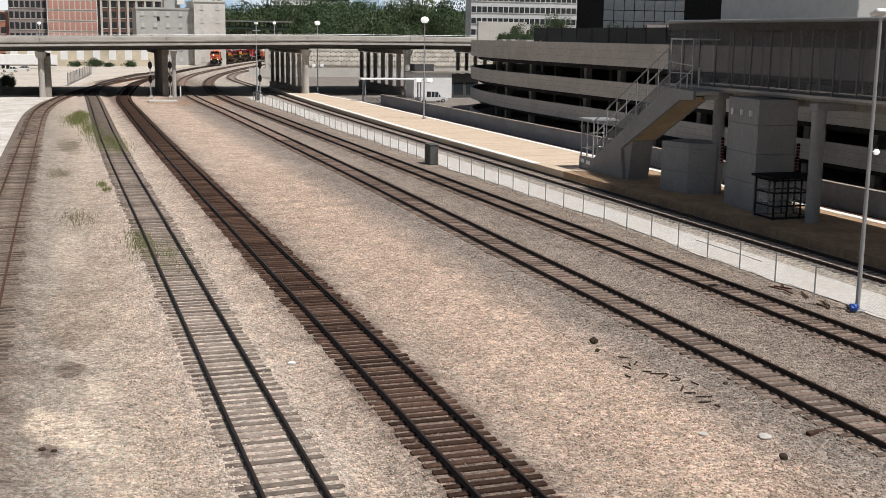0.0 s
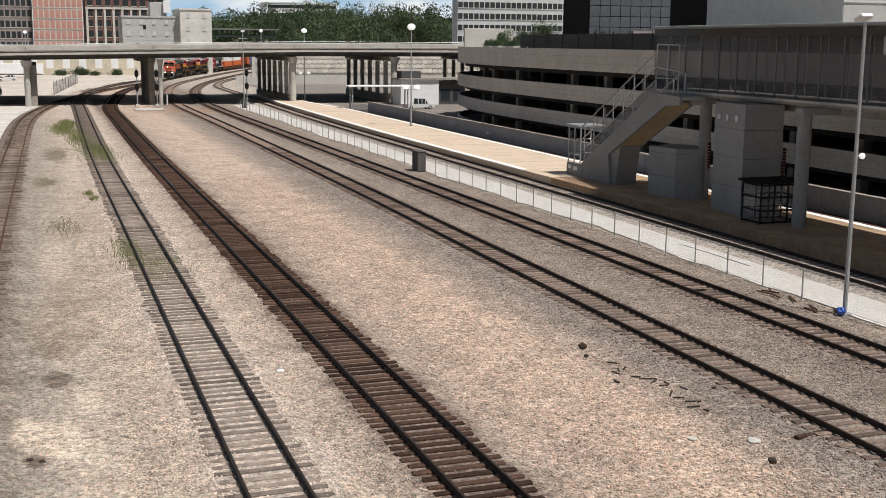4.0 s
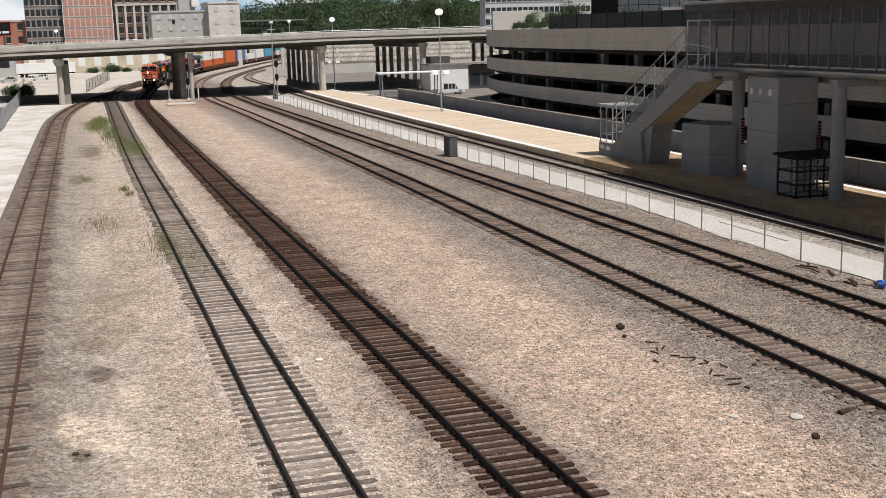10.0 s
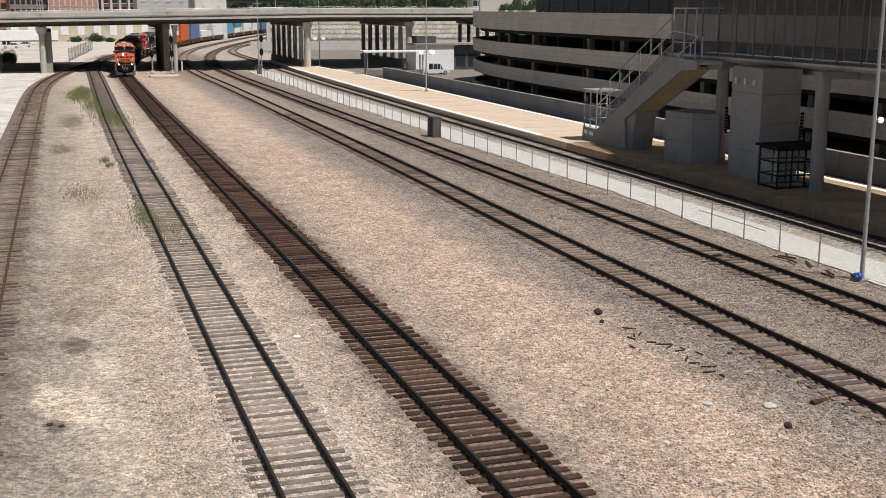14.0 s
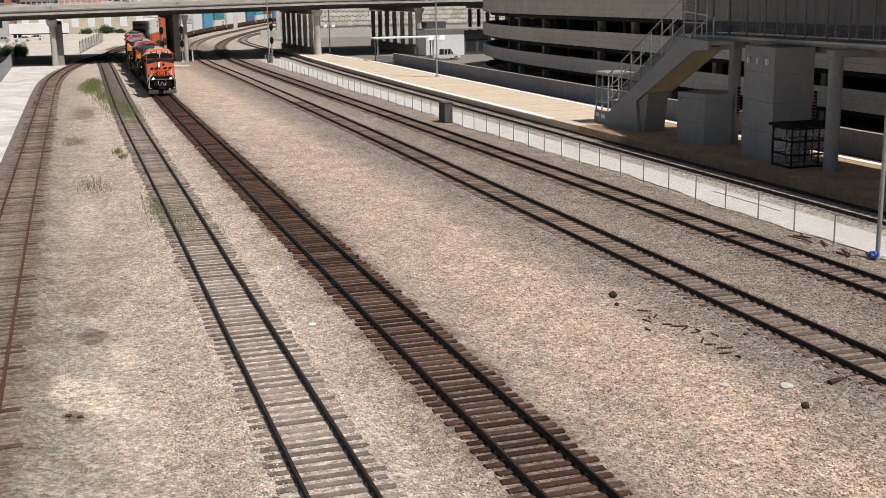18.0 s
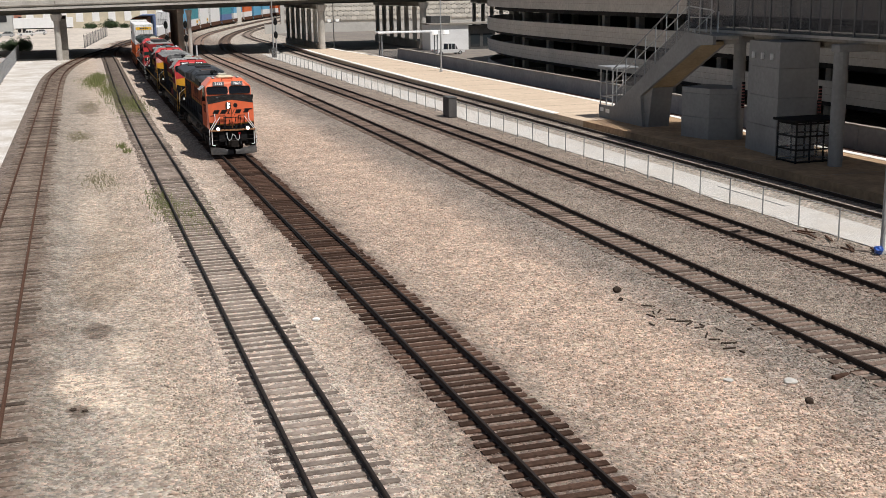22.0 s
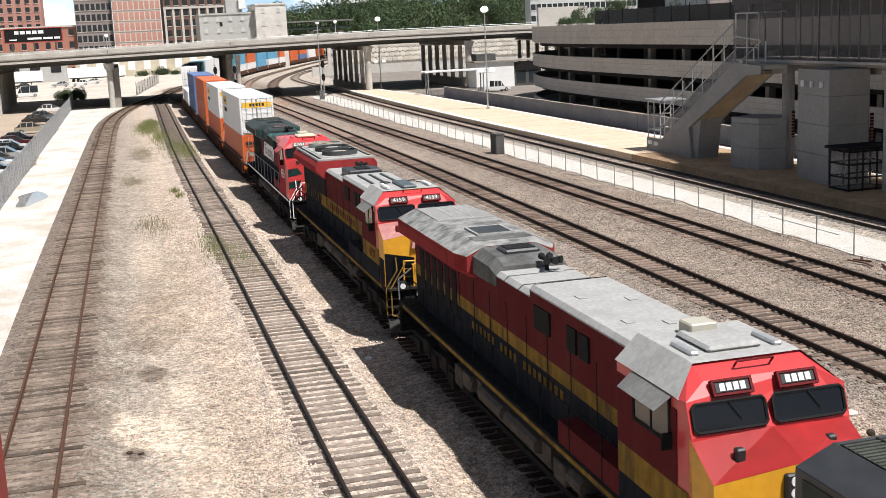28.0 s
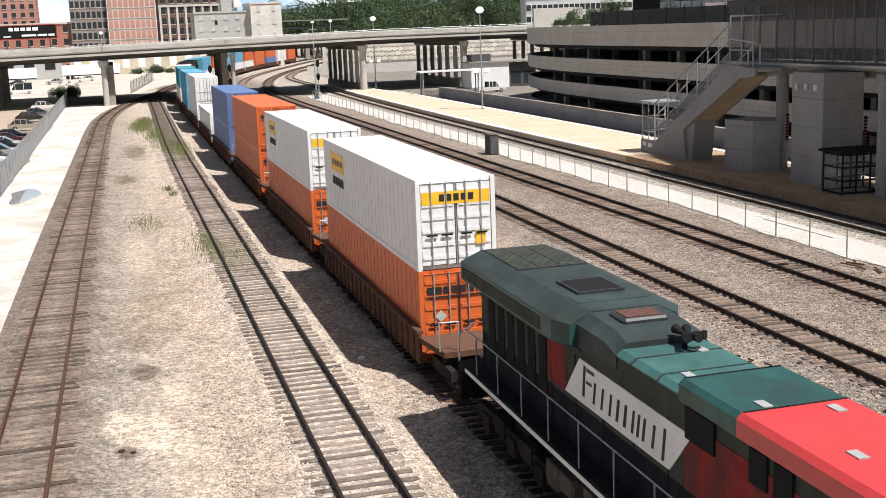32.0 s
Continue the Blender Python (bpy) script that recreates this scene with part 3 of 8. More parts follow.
def scatter(name, n, zone, size, material, label, seed, clear=(), spread_=1.0):
    """Loose stones strewn over a zone, more of them where the camera passes near."""
    rng = np.random.default_rng(seed)
    x0, x1, y0, y1 = zone
    u = rng.random(n)
    ys = y0 * (y1 / y0) ** u
    xs = rng.uniform(x0, x1, n) + rng.normal(0, 0.32 * spread_, n)
    keep = np.ones(n, bool)
    for a, b in clear:
        keep &= ~((xs > a) & (xs < b))
    xs, ys = xs[keep], ys[keep]
    m = len(xs)
    base = np.array([(1, 0, 0), (-1, 0, 0), (0, 1, 0), (0, -1, 0), (0, 0, 1), (0, 0, -0.6)], float)
    s = size * rng.lognormal(0, 0.26, m)
    ang = rng.uniform(0, math.tau, m)
    st = np.stack([rng.uniform(0.7, 1.3, m), rng.uniform(0.6, 1.0, m), rng.uniform(0.45, 0.9, m)], 1)
    p = base[None] * st[:, None, :] * s[:, None, None] + rng.normal(0, 0.12, (m, 6, 3)) * s[:, None, None]
    c, q = np.cos(ang)[:, None], np.sin(ang)[:, None]
    x, y = p[:, :, 0] * c - p[:, :, 1] * q, p[:, :, 0] * q + p[:, :, 1] * c
    v = np.stack([x + xs[:, None], y + ys[:, None], p[:, :, 2] + (floor_at(xs, ys) + s * 0.2)[:, None]], 2).reshape(-1, 3)
    tri = np.array([(0, 2, 4), (2, 1, 4), (1, 3, 4), (3, 0, 4), (2, 0, 5), (1, 2, 5), (3, 1, 5), (0, 3, 5)])
    f = (tri[None] + 6 * np.arange(m)[:, None, None]).reshape(-1, 3)
    return tagged(mesh_np(name, v, f, material), label, "gravel", kind="stuff")


scatter("loose_stones_field", 44000, (11.9, 20.6, 19, 95), 0.036, S_YARD, "loose beige crushed stone on the open strip", 1)
scatter("loose_stones_siding", 17000, (6.2, 8.6, 20, 95), 0.034, S_YARD, "loose grey-beige stone between the tracks", 2)
scatter("loose_stones_middle", 20000, (23.6, 26.7, 24, 95), 0.035, S_YARD, "loose grey stone between the main tracks", 3)
scatter("loose_stones_yard", 9000, (-1.6, 1.9, 26, 95), 0.022, S_YARD, "sparse loose stone on the yard soil", 4)
scatter("loose_stones_siding_edge", 17000, (1.6, 4.0, 24, 90), 0.034, S_YARD, "loose grey stone along the siding", 5)
scatter("loose_stones_siding_bed", 5500, (3.6, 6.5, 22, 90), 0.026, S_YARD, "loose pale stone between the siding ties", 9, spread_=0.25)
scatter("loose_stones_main_bed", 6000, (8.0, 12.2, 19, 80), 0.026, S_YARD, "loose brown stone on the main track bed", 6, spread_=0.25)
scatter("loose_stones_middle_bed", 7000, (20.0, 24.2, 22, 90), 0.03, S_YARD, "loose grey stone on the middle track bed", 7, spread_=0.25)
scatter("loose_stones_outer_bed", 9000, (26.2, 29.8, 28, 90), 0.03, S_YARD, "loose grey stone on the outer track bed", 10, spread_=0.25)
scatter("loose_stones_outer", 7000, (29.5, 31.9, 30, 95), 0.034, S_YARD, "loose grey stone by the fence", 8)

# ---- road bridge over the tracks ----
BY0, BY1 = 205.0, 241.0


def deck(x):
    return float(np.interp(x, [-160, -6, 18, 45, 75, 160], [4.9, 7.5, 7.9, 8.35, 8.4, 8.4]))


XS = [-160, -100, -60, -30, -6, 6, 18, 30, 45, 60, 75, 130]
bridge = empty("road_bridge", "long concrete road bridge on steel girders across the tracks", "bridge", kind="structure")


def along(profile):
    return loft([[(x, y, deck(x) + z) for y, z in profile] for x in XS])


part("deck_slab", along([(BY0 - 0.6, 0.95), (BY0 - 0.6, 1.2), (BY1 + 0.6, 1.2), (BY1 + 0.6, 0.95)]), M_CONC_D, bridge)
for y in (BY0 - 0.6, BY1 + 0.3):
    part("parapet", along([(y, 1.2), (y, 2.1), (y + 0.12, 2.15), (y + 0.3, 2.1), (y + 0.3, 1.2)]), M_CONC, bridge)
    part("parapet_ledge", along([(y - 0.3, 1.22), (y - 0.3, 1.42), (y, 1.46), (y, 1.22)]), M_CONC_D, bridge)
    part("fascia", along([(y - 0.34, 0.62), (y - 0.34, 0.98), (y + 0.1, 1.0), (y + 0.1, 0.62)]), M_CONC, bridge)
gird = part("girder", along([(BY0 + 0.45, -0.15), (BY0 + 0.45, -0.08), (BY0 + 0.72, -0.04), (BY0 + 0.72, 0.9), (BY0 + 0.5, 0.95), (BY0 + 1.0, 0.95), (BY0 + 0.78, 0.9), (BY0 + 0.78, -0.04), (BY0 + 1.05, -0.08), (BY0 + 1.05, -0.15)]), mat("weathered_girder", (0.125, 0.12, 0.108), 0.75, 0.1, grain=0.15, scale=2, stain=0.5, stain_scale=0.3, tint=(0.10, 0.095, 0.085)), bridge)
for k in range(1, 9):
    same(gird, bridge, y=k * 4.15)
for k, x in enumerate((-20.5, -1.9, 18.65, 43.2, 62.3, 84)):
    h = deck(x) - 0.15
    part("bent_cap", bx(x - 0.6, x + 0.6, BY0 + (2.6 if k == 2 else 0.9), BY1 - 0.4, h - 0.9, h, 0.06), M_CONC_D, bridge)
    n = 7
    for j in range(n):
        y = BY0 + 1.3 + j * (BY1 - BY0 - 2.6) / (n - 1)
        if k == 2 and j > 3:
            continue
        r = (0.62 if k > 2 else 0.7) if j == 0 else {3: 0.38, 4: 0.42}.get(k, 0.4)
        cb = bmesh.new()
        xc = x + (1.25 if k == 2 and j == 0 else 0)
        cyl(cb, (xc, y, -0.5), (xc, y, h - 0.98), {1: 0.5, 2: 0.36}.get(k, r) if j == 0 else r, 16)
        part("column", cb, M_CONC, bridge)
    if k in (3, 4):
        part("base_wall", bx(x - 0.62, x + 0.62, BY0 + 3.0, BY1 - 1, -0.4, 1.1, 0.05), M_CONC_D, bridge)
    if k in (1, 2):
        part("crash_wall", bx(x - (0.5 if k == 2 else -0.1), x + (0.5 if k == 2 else 1.5), BY0 + (3.6 if k == 2 else 2.2), BY0 + 20 if k == 2 else BY1 - 2, -0.4, h - 0.9, 0.05), M_CONC_D, bridge)
    cc = bmesh.new()
    xc = x + (1.25 if k == 2 else 0)
    cyl(cc, (xc, BY0 + 1.0, h - 1.2), (xc, BY0 + 1.0, h - 0.15), 0.4 if k == 2 else 0.72, 14, 0.62 if k == 2 else 1.0)
    part("column_head", cc, M_CONC_L, bridge)
    part("deck_joint", bx(x - 0.1, x + 0.1, BY0 - 0.66, BY0 - 0.55, h + 0.7, deck(x) + 2.0), M_CONC_D, bridge)
# rail on the parapet
part("parapet_rail", loft([[(x, BY0 - 0.48 + 0.05 * math.cos(a), deck(x) + 2.42 + 0.05 * math.sin(a)) for a in np.linspace(0, math.tau, 7)[:-1]] for x in XS]), M_GALV, bridge)


def street_lamp(x, y, z, h, label):
    """A lamp post with a round globe head."""
    t = empty("street_lamp", label, "lamp post", "lamps along the platform", at=pose(x, y, z))
    b = bmesh.new()
    cyl(b, (0, 0, 0), (0, 0, h), 0.11, 10, 0.07)
    part("pole", b, M_GALV, t)
    b = bmesh.new()
    cyl(b, (0, 0, 0), (0, 0, 0.12), 0.26, 10)
    part("base_plate", b, M_GALV, t)
    b = bmesh.new()
    bmesh.ops.create_uvsphere(b, u_segments=14, v_segments=9, radius=0.52 if h > 8 else 0.34)
    for v in b.verts:
        v.co.z *= 0.8
    bmesh.ops.translate(b, verts=b.verts[:], vec=(0, 0, h + 0.25))
    part("globe", b, M_LAMP, t, "white globe", True)
    part("collar", bx(-0.2, 0.2, -0.2, 0.2, h - 0.2, h - 0.05), M_GALV, t)
    if h > 8:
        for s in (-1, 1):
            part("arm_lamp", bx(s * 0.75 - 0.3, s * 0.75 + 0.3, -0.3, 0.3, 4.7, 5.2, 0.08), M_LAMP, t, "small white lamp box")
        part("lamp_arm", line([(-0.8, 0, 4.65), (0.8, 0, 4.65)], 0.04), M_GALV, t)
    return t


street_lamp(45.1, 141.7, 0.2, 12.3, "tall galvanised lamp post with a white globe on the platform")
street_lamp(46.0, 209.0, 0.2, 12.3, "tall galvanised lamp post with a white globe near the bridge")
for x, y in ((42.3, 232), (-2.1, 232)):
    street_lamp(x, y, deck(x) + 1.2, 3.1, "lamp post with a white globe on the road bridge")

# ---- fence along the tracks ----
fence = empty("chain_link_fence", "low chain-link fence with galvanised posts along the tracks", "fence")
FX = 31.65
pb = bmesh.new()
cyl(pb, (0, 0, -0.4), (0, 0, 1.06), 0.035, 8)
fpost = part("fence_post", pb, M_GALV, fence)
fpost.matrix_basis = pose(FX, 36, 0)
py = 38.9
while py < 196:
    same(fpost, fence, FX, py, 0)
    py += 2.98
part("top_rail", line([(FX, 36, 1.03), (FX, 196, 1.03)], 0.025), M_GALV, fence)
part("bottom_wire", line([(FX, 36, -0.22), (FX, 196, -0.22)], 0.008, 4), M_GALV, fence)
part("mid_rail", line([(FX, 46, 0.42), (FX, 52, 0.42)], 0.022), M_GALV, fence)
part("wire_mesh", bx(FX - 0.004, FX + 0.004, 36, 196, -0.25, 1.03), M_FENCE, fence, "grey wire mesh")

box_t = empty("trackside_cabinet", "grey metal equipment cabinet standing at the fence", "cabinet", at=pose(31.3, 96, -0.35))
part("body", bx(-0.38, 0.38, -0.8, 0.8, 0, 1.7, 0.03), mat("cabinet_grey", (0.12, 0.115, 0.11), 0.6, 0.2, grain=0.1, scale=5, stain=0.3), box_t)
part("lid", bx(-0.42, 0.42, -0.85, 0.85, 1.7, 1.78, 0.02), M_STEEL_D, box_t)
part("door", bx(-0.4, -0.382, -0.7, 0.7, 0.1, 1.6), M_STEEL_D, box_t)

# ---- lamp post by the fence, with a floodlight head ----
lc = empty("floodlight_post", "tall grey floodlight post beside the fence", "lamp post", at=pose(31.6, 38.9, -0.35))
b = bmesh.new()
cyl(b, (0, 0, 0), (0, 0, 12.1), 0.1, 12, 0.065)
part("pole", b, M_GALV, lc)
part("base_plate", bx(-0.22, 0.22, -0.22, 0.22, 0, 0.06), M_GALV, lc)
hb = bx(-0.3, 0.3, -0.26, 0.26, -0.1, 0.1, 0.05)
bmesh.ops.rotate(hb, verts=hb.verts[:], cent=(0, 0, 0), matrix=Matrix.Rotation(radians(-22), 3, "X"))
bmesh.ops.translate(hb, verts=hb.verts[:], vec=(-0.1, 0, 12.3))
part("lamp_head", hb, M_WHITE, lc, "white floodlight head")
b = bmesh.new()
bmesh.ops.create_uvsphere(b, u_segments=10, v_segments=7, radius=0.13)
bmesh.ops.translate(b, verts=b.verts[:], vec=(0.32, 0, 6.7))
part("round_lamp", b, M_LAMP, lc, "small white round lamp", True)
part("bracket", line([(0, 0, 6.7), (0.3, 0, 6.7)], 0.025), M_GALV, lc)
bg = empty("blue_bag", "crumpled blue plastic bag at the foot of a post", "bag", at=pose(31.3, 38.75, -0.33))
b = bmesh.new()
bmesh.ops.create_icosphere(b, subdivisions=2, radius=0.2)
for v in b.verts:
    v.co += Vector((noise.noise(v.co * 7), noise.noise(v.co * 7 + Vector((3, 0, 0))), noise.noise(v.co * 7 + Vector((0, 5, 0))))) * 0.1
    v.co.z = max(v.co.z, -0.2) + 0.2
part("bag_body", b, mat("blue_plastic", (0.03, 0.10, 0.42), 0.4, grain=0.2, scale=12), bg)

# ---- platform ----
plat = empty("platform", "long pale concrete station platform with light edge strips", "platform", kind="structure")
PN = lambda y: np.interp(y, [-60, 90, 130, 165, 200, 245], [38.75, 38.6, 38.4, 38.9, 39.6, 41.5])
PF = lambda y: np.interp(y, [-60, 100, 150, 180, 200, 245], [46.7, 46.7, 46.8, 46.9, 45.5, 44.5])
pys = list(np.arange(-60, 236, 6.0))
part("slab", loft([[(PN(y), y, -0.34), (PN(y), y, 0.18), (PF(y), y, 0.18), (PF(y), y, -0.34)] for y in pys if y >= 84]), M_PLAT, plat)
# Near end of the slab: the walkway's shade is put into this brown.
part("brown_slab", loft([[(PN(y), y, -0.34), (PN(y), y, 0.18), (PF(y), y, 0.18), (PF(y), y, -0.34)] for y in pys if y <= 84]), mat("brown_pavers", (0.40, 0.275, 0.17), 0.9, grain=0.2, scale=3, stain=0.5, stain_scale=0.4, tint=(0.17, 0.12, 0.085)), plat, "stained brown end, darkened for the shade under the walkway")
part("near_edge", loft([[(PN(y) - 0.05, y, 0.1), (PN(y) - 0.05, y, 0.205), (PN(y) + 0.62, y, 0.205), (PN(y) + 0.62, y, 0.1)] for y in pys if y > 88]), M_EDGE, plat, "pale edge strip")
part("far_edge", loft([[(PF(y) - 0.55, y, 0.1), (PF(y) - 0.55, y, 0.205), (PF(y) + 0.05, y, 0.205), (PF(y) + 0.05, y, 0.1)] for y in pys if y > 30]), M_EDGE, plat, "pale edge strip")
jt = bx(38.9, 46.5, -0.015, 0.015, 0.18, 0.186)
jt0 = part("joint", jt, M_CONC_D, plat)
jt0.matrix_basis = pose(0, 54, 0)
for y in range(60, 200, 6):
    same(jt0, plat, 0, y, 0)

mat_bluegrey = mat("blue_grey_concrete", (0.30, 0.31, 0.32), 0.85, grain=0.1, scale=3, stain=0.3, stain_scale=0.3)
wall_b = empty("platform_back_wall", "low grey concrete wall behind the platform", "wall", kind="structure")
for y in range(-20, 178, 6):
    part("panel", bx(49.4, 49.75, y + 0.02, y + 5.98, -0.36, 1.35), mat_bluegrey, wall_b)
part("coping", bx(49.35, 49.8, -20, 178, 1.35, 1.45), M_CONC_D, wall_b)

# ---- bench shelter on the far end of the platform ----
sh = empty("platform_canopy", "slim flat platform canopy on thin posts", "canopy", at=pose(52.4, 182, -0.33, 0, 0, 86))
part("roof", bx(-1.6, 1.6, -5.3, 5.3, 3.95, 4.2, 0.04), M_WHITE, sh, "pale flat roof")
for x, y in ((-1, -4.6), (-1, 4.6), (1, -4.6), (1, 4.6)):
    part("post", line([(x, y, 0), (x, y, 3.95)], 0.12, 8), M_GREYPAINT, sh)
part("rail_panel", bx(-1.1, -1.06, -4.5, 4.5, 0.0, 1.2), M_SCREEN, sh)


# ---- parking garage ----
garage = empty("parking_garage", "four-storey concrete parking garage with a rounded end and open decks", "building")
GP = [(54, -20)] + [(54, y) for y in range(0, 121, 10)] + [(54.05, 128), (54.3, 136), (54.9, 143.5), (55.8, 150), (57.1, 156.5), (59, 162.5), (61.7, 167.8), (65.3, 172), (70, 175.5), (76, 177.8), (84, 179), (120, 179.5)]


def wrap(z0, z1, thick, out=0.0, pts=GP):
    """A band that follows the garage's outline."""
    rings = []
    for i, (x, y) in enumerate(pts):
        a, c = pts[max(i - 1, 0)], pts[min(i + 1, len(pts) - 1)]
        d = Vector((c[0] - a[0], c[1] - a[1])).normalized()
        n = Vector((-d.y, d.x))
        o, q = Vector((x, y)) + n * out, Vector((x, y)) - n * thick
        rings.append([(o.x, o.y, z0), (o.x, o.y, z1), (q.x, q.y, z1), (q.x, q.y, z0)])
    return loft(rings)


LEVELS = [(8.02, 10.28), (4.78, 6.45), (1.92, 3.46), (-1.1, 0.45)]
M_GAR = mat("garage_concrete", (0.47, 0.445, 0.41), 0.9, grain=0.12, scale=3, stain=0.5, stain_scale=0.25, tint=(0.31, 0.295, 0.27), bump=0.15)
for z0, z1 in LEVELS:
    part("parapet_band", wrap(z0, z1, 0.3), M_GAR, garage)
    for k in (0.34, 0.67):
        part("form_line", wrap(z0 + (z1 - z0) * k - 0.015, z0 + (z1 - z0) * k + 0.015, 0.0, 0.004), M_CONC_D, garage)
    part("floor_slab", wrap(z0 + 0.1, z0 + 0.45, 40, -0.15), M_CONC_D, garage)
# Added near-black strips below each band paint the dark of the open decks.
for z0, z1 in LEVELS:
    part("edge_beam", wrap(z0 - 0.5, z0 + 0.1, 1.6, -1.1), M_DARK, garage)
# Added near-black wall closes the decks with painted shade.
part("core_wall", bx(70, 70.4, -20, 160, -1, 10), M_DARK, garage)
# Deck columns in the darker concrete, for the shade they stand in.
gc = part("column", bx(-0.35, 0.35, -0.35, 0.35, -1, 8.3, 0.03), M_CONC_D, garage)
gc.matrix_basis = pose(55.9, 4, 0)
for y in range(12, 122, 8):
    same(gc, garage, 55.9, y, 0)
for x, y in ((56.1, 132), (56.9, 142), (59.4, 152), (63, 161), (68.2, 168.4), (75.6, 173.5)):
    same(gc, garage, x, y, 0)
for y in range(4, 150, 8):
    same(gc, garage, 63, y, 0)
M_BLACKNET = mesh_mat("black_net", (0.015, 0.015, 0.016), 0.04, 0.012, solid=0.75)
part("roof_deck", wrap(9.55, 9.95, 34, -0.35), M_CONC_D, garage)
rf = empty("roof_fence", "black steel fence panels along the garage roof", "fence")
for y in range(66, 128, 4):
    part("panel", bx(55.2, 55.26, y, y + 3.9, 10.02, 11.85), M_BLACKNET, rf)
    part("post", line([(55.2, y - 0.05, 9.9), (55.2, y - 0.05, 12.1)], 0.05), M_BLACK, rf)


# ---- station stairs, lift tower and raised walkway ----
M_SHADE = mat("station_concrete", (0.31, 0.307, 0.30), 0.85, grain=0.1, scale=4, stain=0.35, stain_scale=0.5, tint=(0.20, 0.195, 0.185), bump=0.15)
M_POST = mat("walkway_post_grey", (0.16, 0.16, 0.162), 0.6, 0.2, grain=0.1, scale=5)
ww = empty("raised_walkway", "enclosed raised walkway with dark mesh screens on concrete columns", "walkway")
WX0, WX1, WY0, WY1, WZ0, WZ1 = 43.4, 47.2, 12.0, 76.6, 7.25, 12.05
part("floor_beam", bx(WX0 - 0.1, WX1 + 0.1, WY0, WY1, WZ0, WZ0 + 0.32, 0.02), M_CONC_D, ww)
part("beam_nosing", bx(WX0 - 0.16, WX0 - 0.1, WY0, WY1, WZ0 + 0.16, WZ0 + 0.32), M_CONC_L, ww, "pale weathered edge")
part("end_roof", bx(WX0 - 0.25, WX1 + 0.25, 71.2, WY1 + 0.3, WZ1 - 0.14, WZ1, 0.03), M_GREYPAINT, ww)
part("under_beam", bx(WX0 + 1.0, WX1 - 1.0, WY0, WY1 - 1, WZ0 - 0.5, WZ0), M_CONC_D, ww)
# Roof runs 3 m past the screens; that overhang is added to cast shade.
part("roof", bx(40.3, WX1 + 0.25, WY0, 71.2, WZ1 - 0.14, WZ1, 0.03), M_GREYPAINT, ww)
for x in (WX0, WX1):
    part("head_beam", bx(x - 0.08, x + 0.08, WY0, WY1, WZ1 - 0.62, WZ1 - 0.14), M_STEEL_D, ww)
    y, gap = WY0, 2.15
    while y < WY1 - 0.1:
        part("screen", bx(x - 0.01, x + 0.01, y + 0.06, y + gap - 0.06, WZ0 + 0.35, WZ1 - 0.2), M_SCREEN, ww, "dark wire screen")
        part("post", bx(x - 0.04, x + 0.04, y - 0.05, y + 0.05, WZ0 + 0.3, WZ1 - 0.15), M_POST, ww)
        y += gap
    part("screen_rail", bx(x - 0.03, x + 0.03, WY0, WY1, WZ0 + 1.1, WZ0 + 1.15), M_STEEL_D, ww)
part("end_screen", bx(WX0, WX1, WY1 - 0.02, WY1, WZ0 + 0.35, WZ1 - 0.2), M_SCREEN, ww)
for x, y in ((42.23, 56.64), (43.6, 69.5), (42.3, 43.8)):
    cb = bmesh.new()
    cyl(cb, (x, y, 0.1), (x, y, WZ0 - 0.3), 0.42, 16)
    part("column", cb, M_SHADE, ww)
    part("column_cap", bx(x - 0.45, 46.8, y - 0.4, y + 0.4, WZ0 - 0.45, WZ0, 0.05), M_SHADE, ww)

lift = empty("lift_tower", "square concrete lift tower with panel joints", "lift tower", at=pose(0, 0, 0.18))
LP = [(41.66, 65.3), (41.2, 61.2), (43.85, 60.93), (44.3, 65.0)]
for z0, z1 in ((0, 1.75), (1.77, 3.6), (3.62, 5.4), (5.42, 7.0)):
    part("panel", prism(LP, z0, z1, "z"), M_SHADE, lift)
M_MARK = mat("marker_red", (0.30, 0.10, 0.09), 0.5)
for x, y in ((41.5, 65.55), (43.95, 60.8)):
    sp = part("marker_strip", bx(x - 0.09, x + 0.09, y - 0.06, y + 0.06, 2.6, 4.3), M_BLACK, lift, "black strip with red and white marks")
    for k in range(8):
        part("marker_dot", bx(x - 0.12, x + 0.07, y - 0.08, y + 0.05, 2.66 + k * 0.2, 2.74 + k * 0.2), M_MARK, sp)
for k in range(3):
    part("wall_lamp", bx(41.12 + k * 0.12, 41.3 + k * 0.12, 62.0 + k * 1.2, 62.16 + k * 1.2, 5.9, 6.3, 0.02), M_WHITE, lift)
lw = empty("utility_block", "low square concrete block beside the lift tower", "utility block", at=pose(0, 0, 0.18))
BP = [(41.0, 72.6), (41.6, 69.9), (43.2, 69.0), (44.6, 71.6), (43.6, 73.6)]
for z0, z1 in ((0, 1.45), (1.47, 3.1), (3.12, 3.5)):
    part("panel", prism(BP, z0, z1, "z"), M_SHADE, lw)
ks = empty("ticket_shelter", "dark steel framed glass shelter at the lift", "shelter", at=pose(0, 0, 0.18))
kx0, kx1, ky0, ky1 = 40.6, 43.4, 58.2, 60.1
segs = []
for x in (kx0, kx0 + 0.95, kx0 + 1.9, kx1):
    for y in (ky0, ky1):
        segs.append(((x, y, 0), (x, y, 2.45)))
for z in (0.08, 0.8, 1.6, 2.35):
    segs += [((kx0, ky0, z), (kx1, ky0, z)), ((kx0, ky1, z), (kx1, ky1, z)), ((kx0, ky0, z), (kx0, ky1, z)), ((kx1, ky0, z), (kx1, ky1, z))]
part("frame", bars(segs, 0.06), M_BLACK, ks)
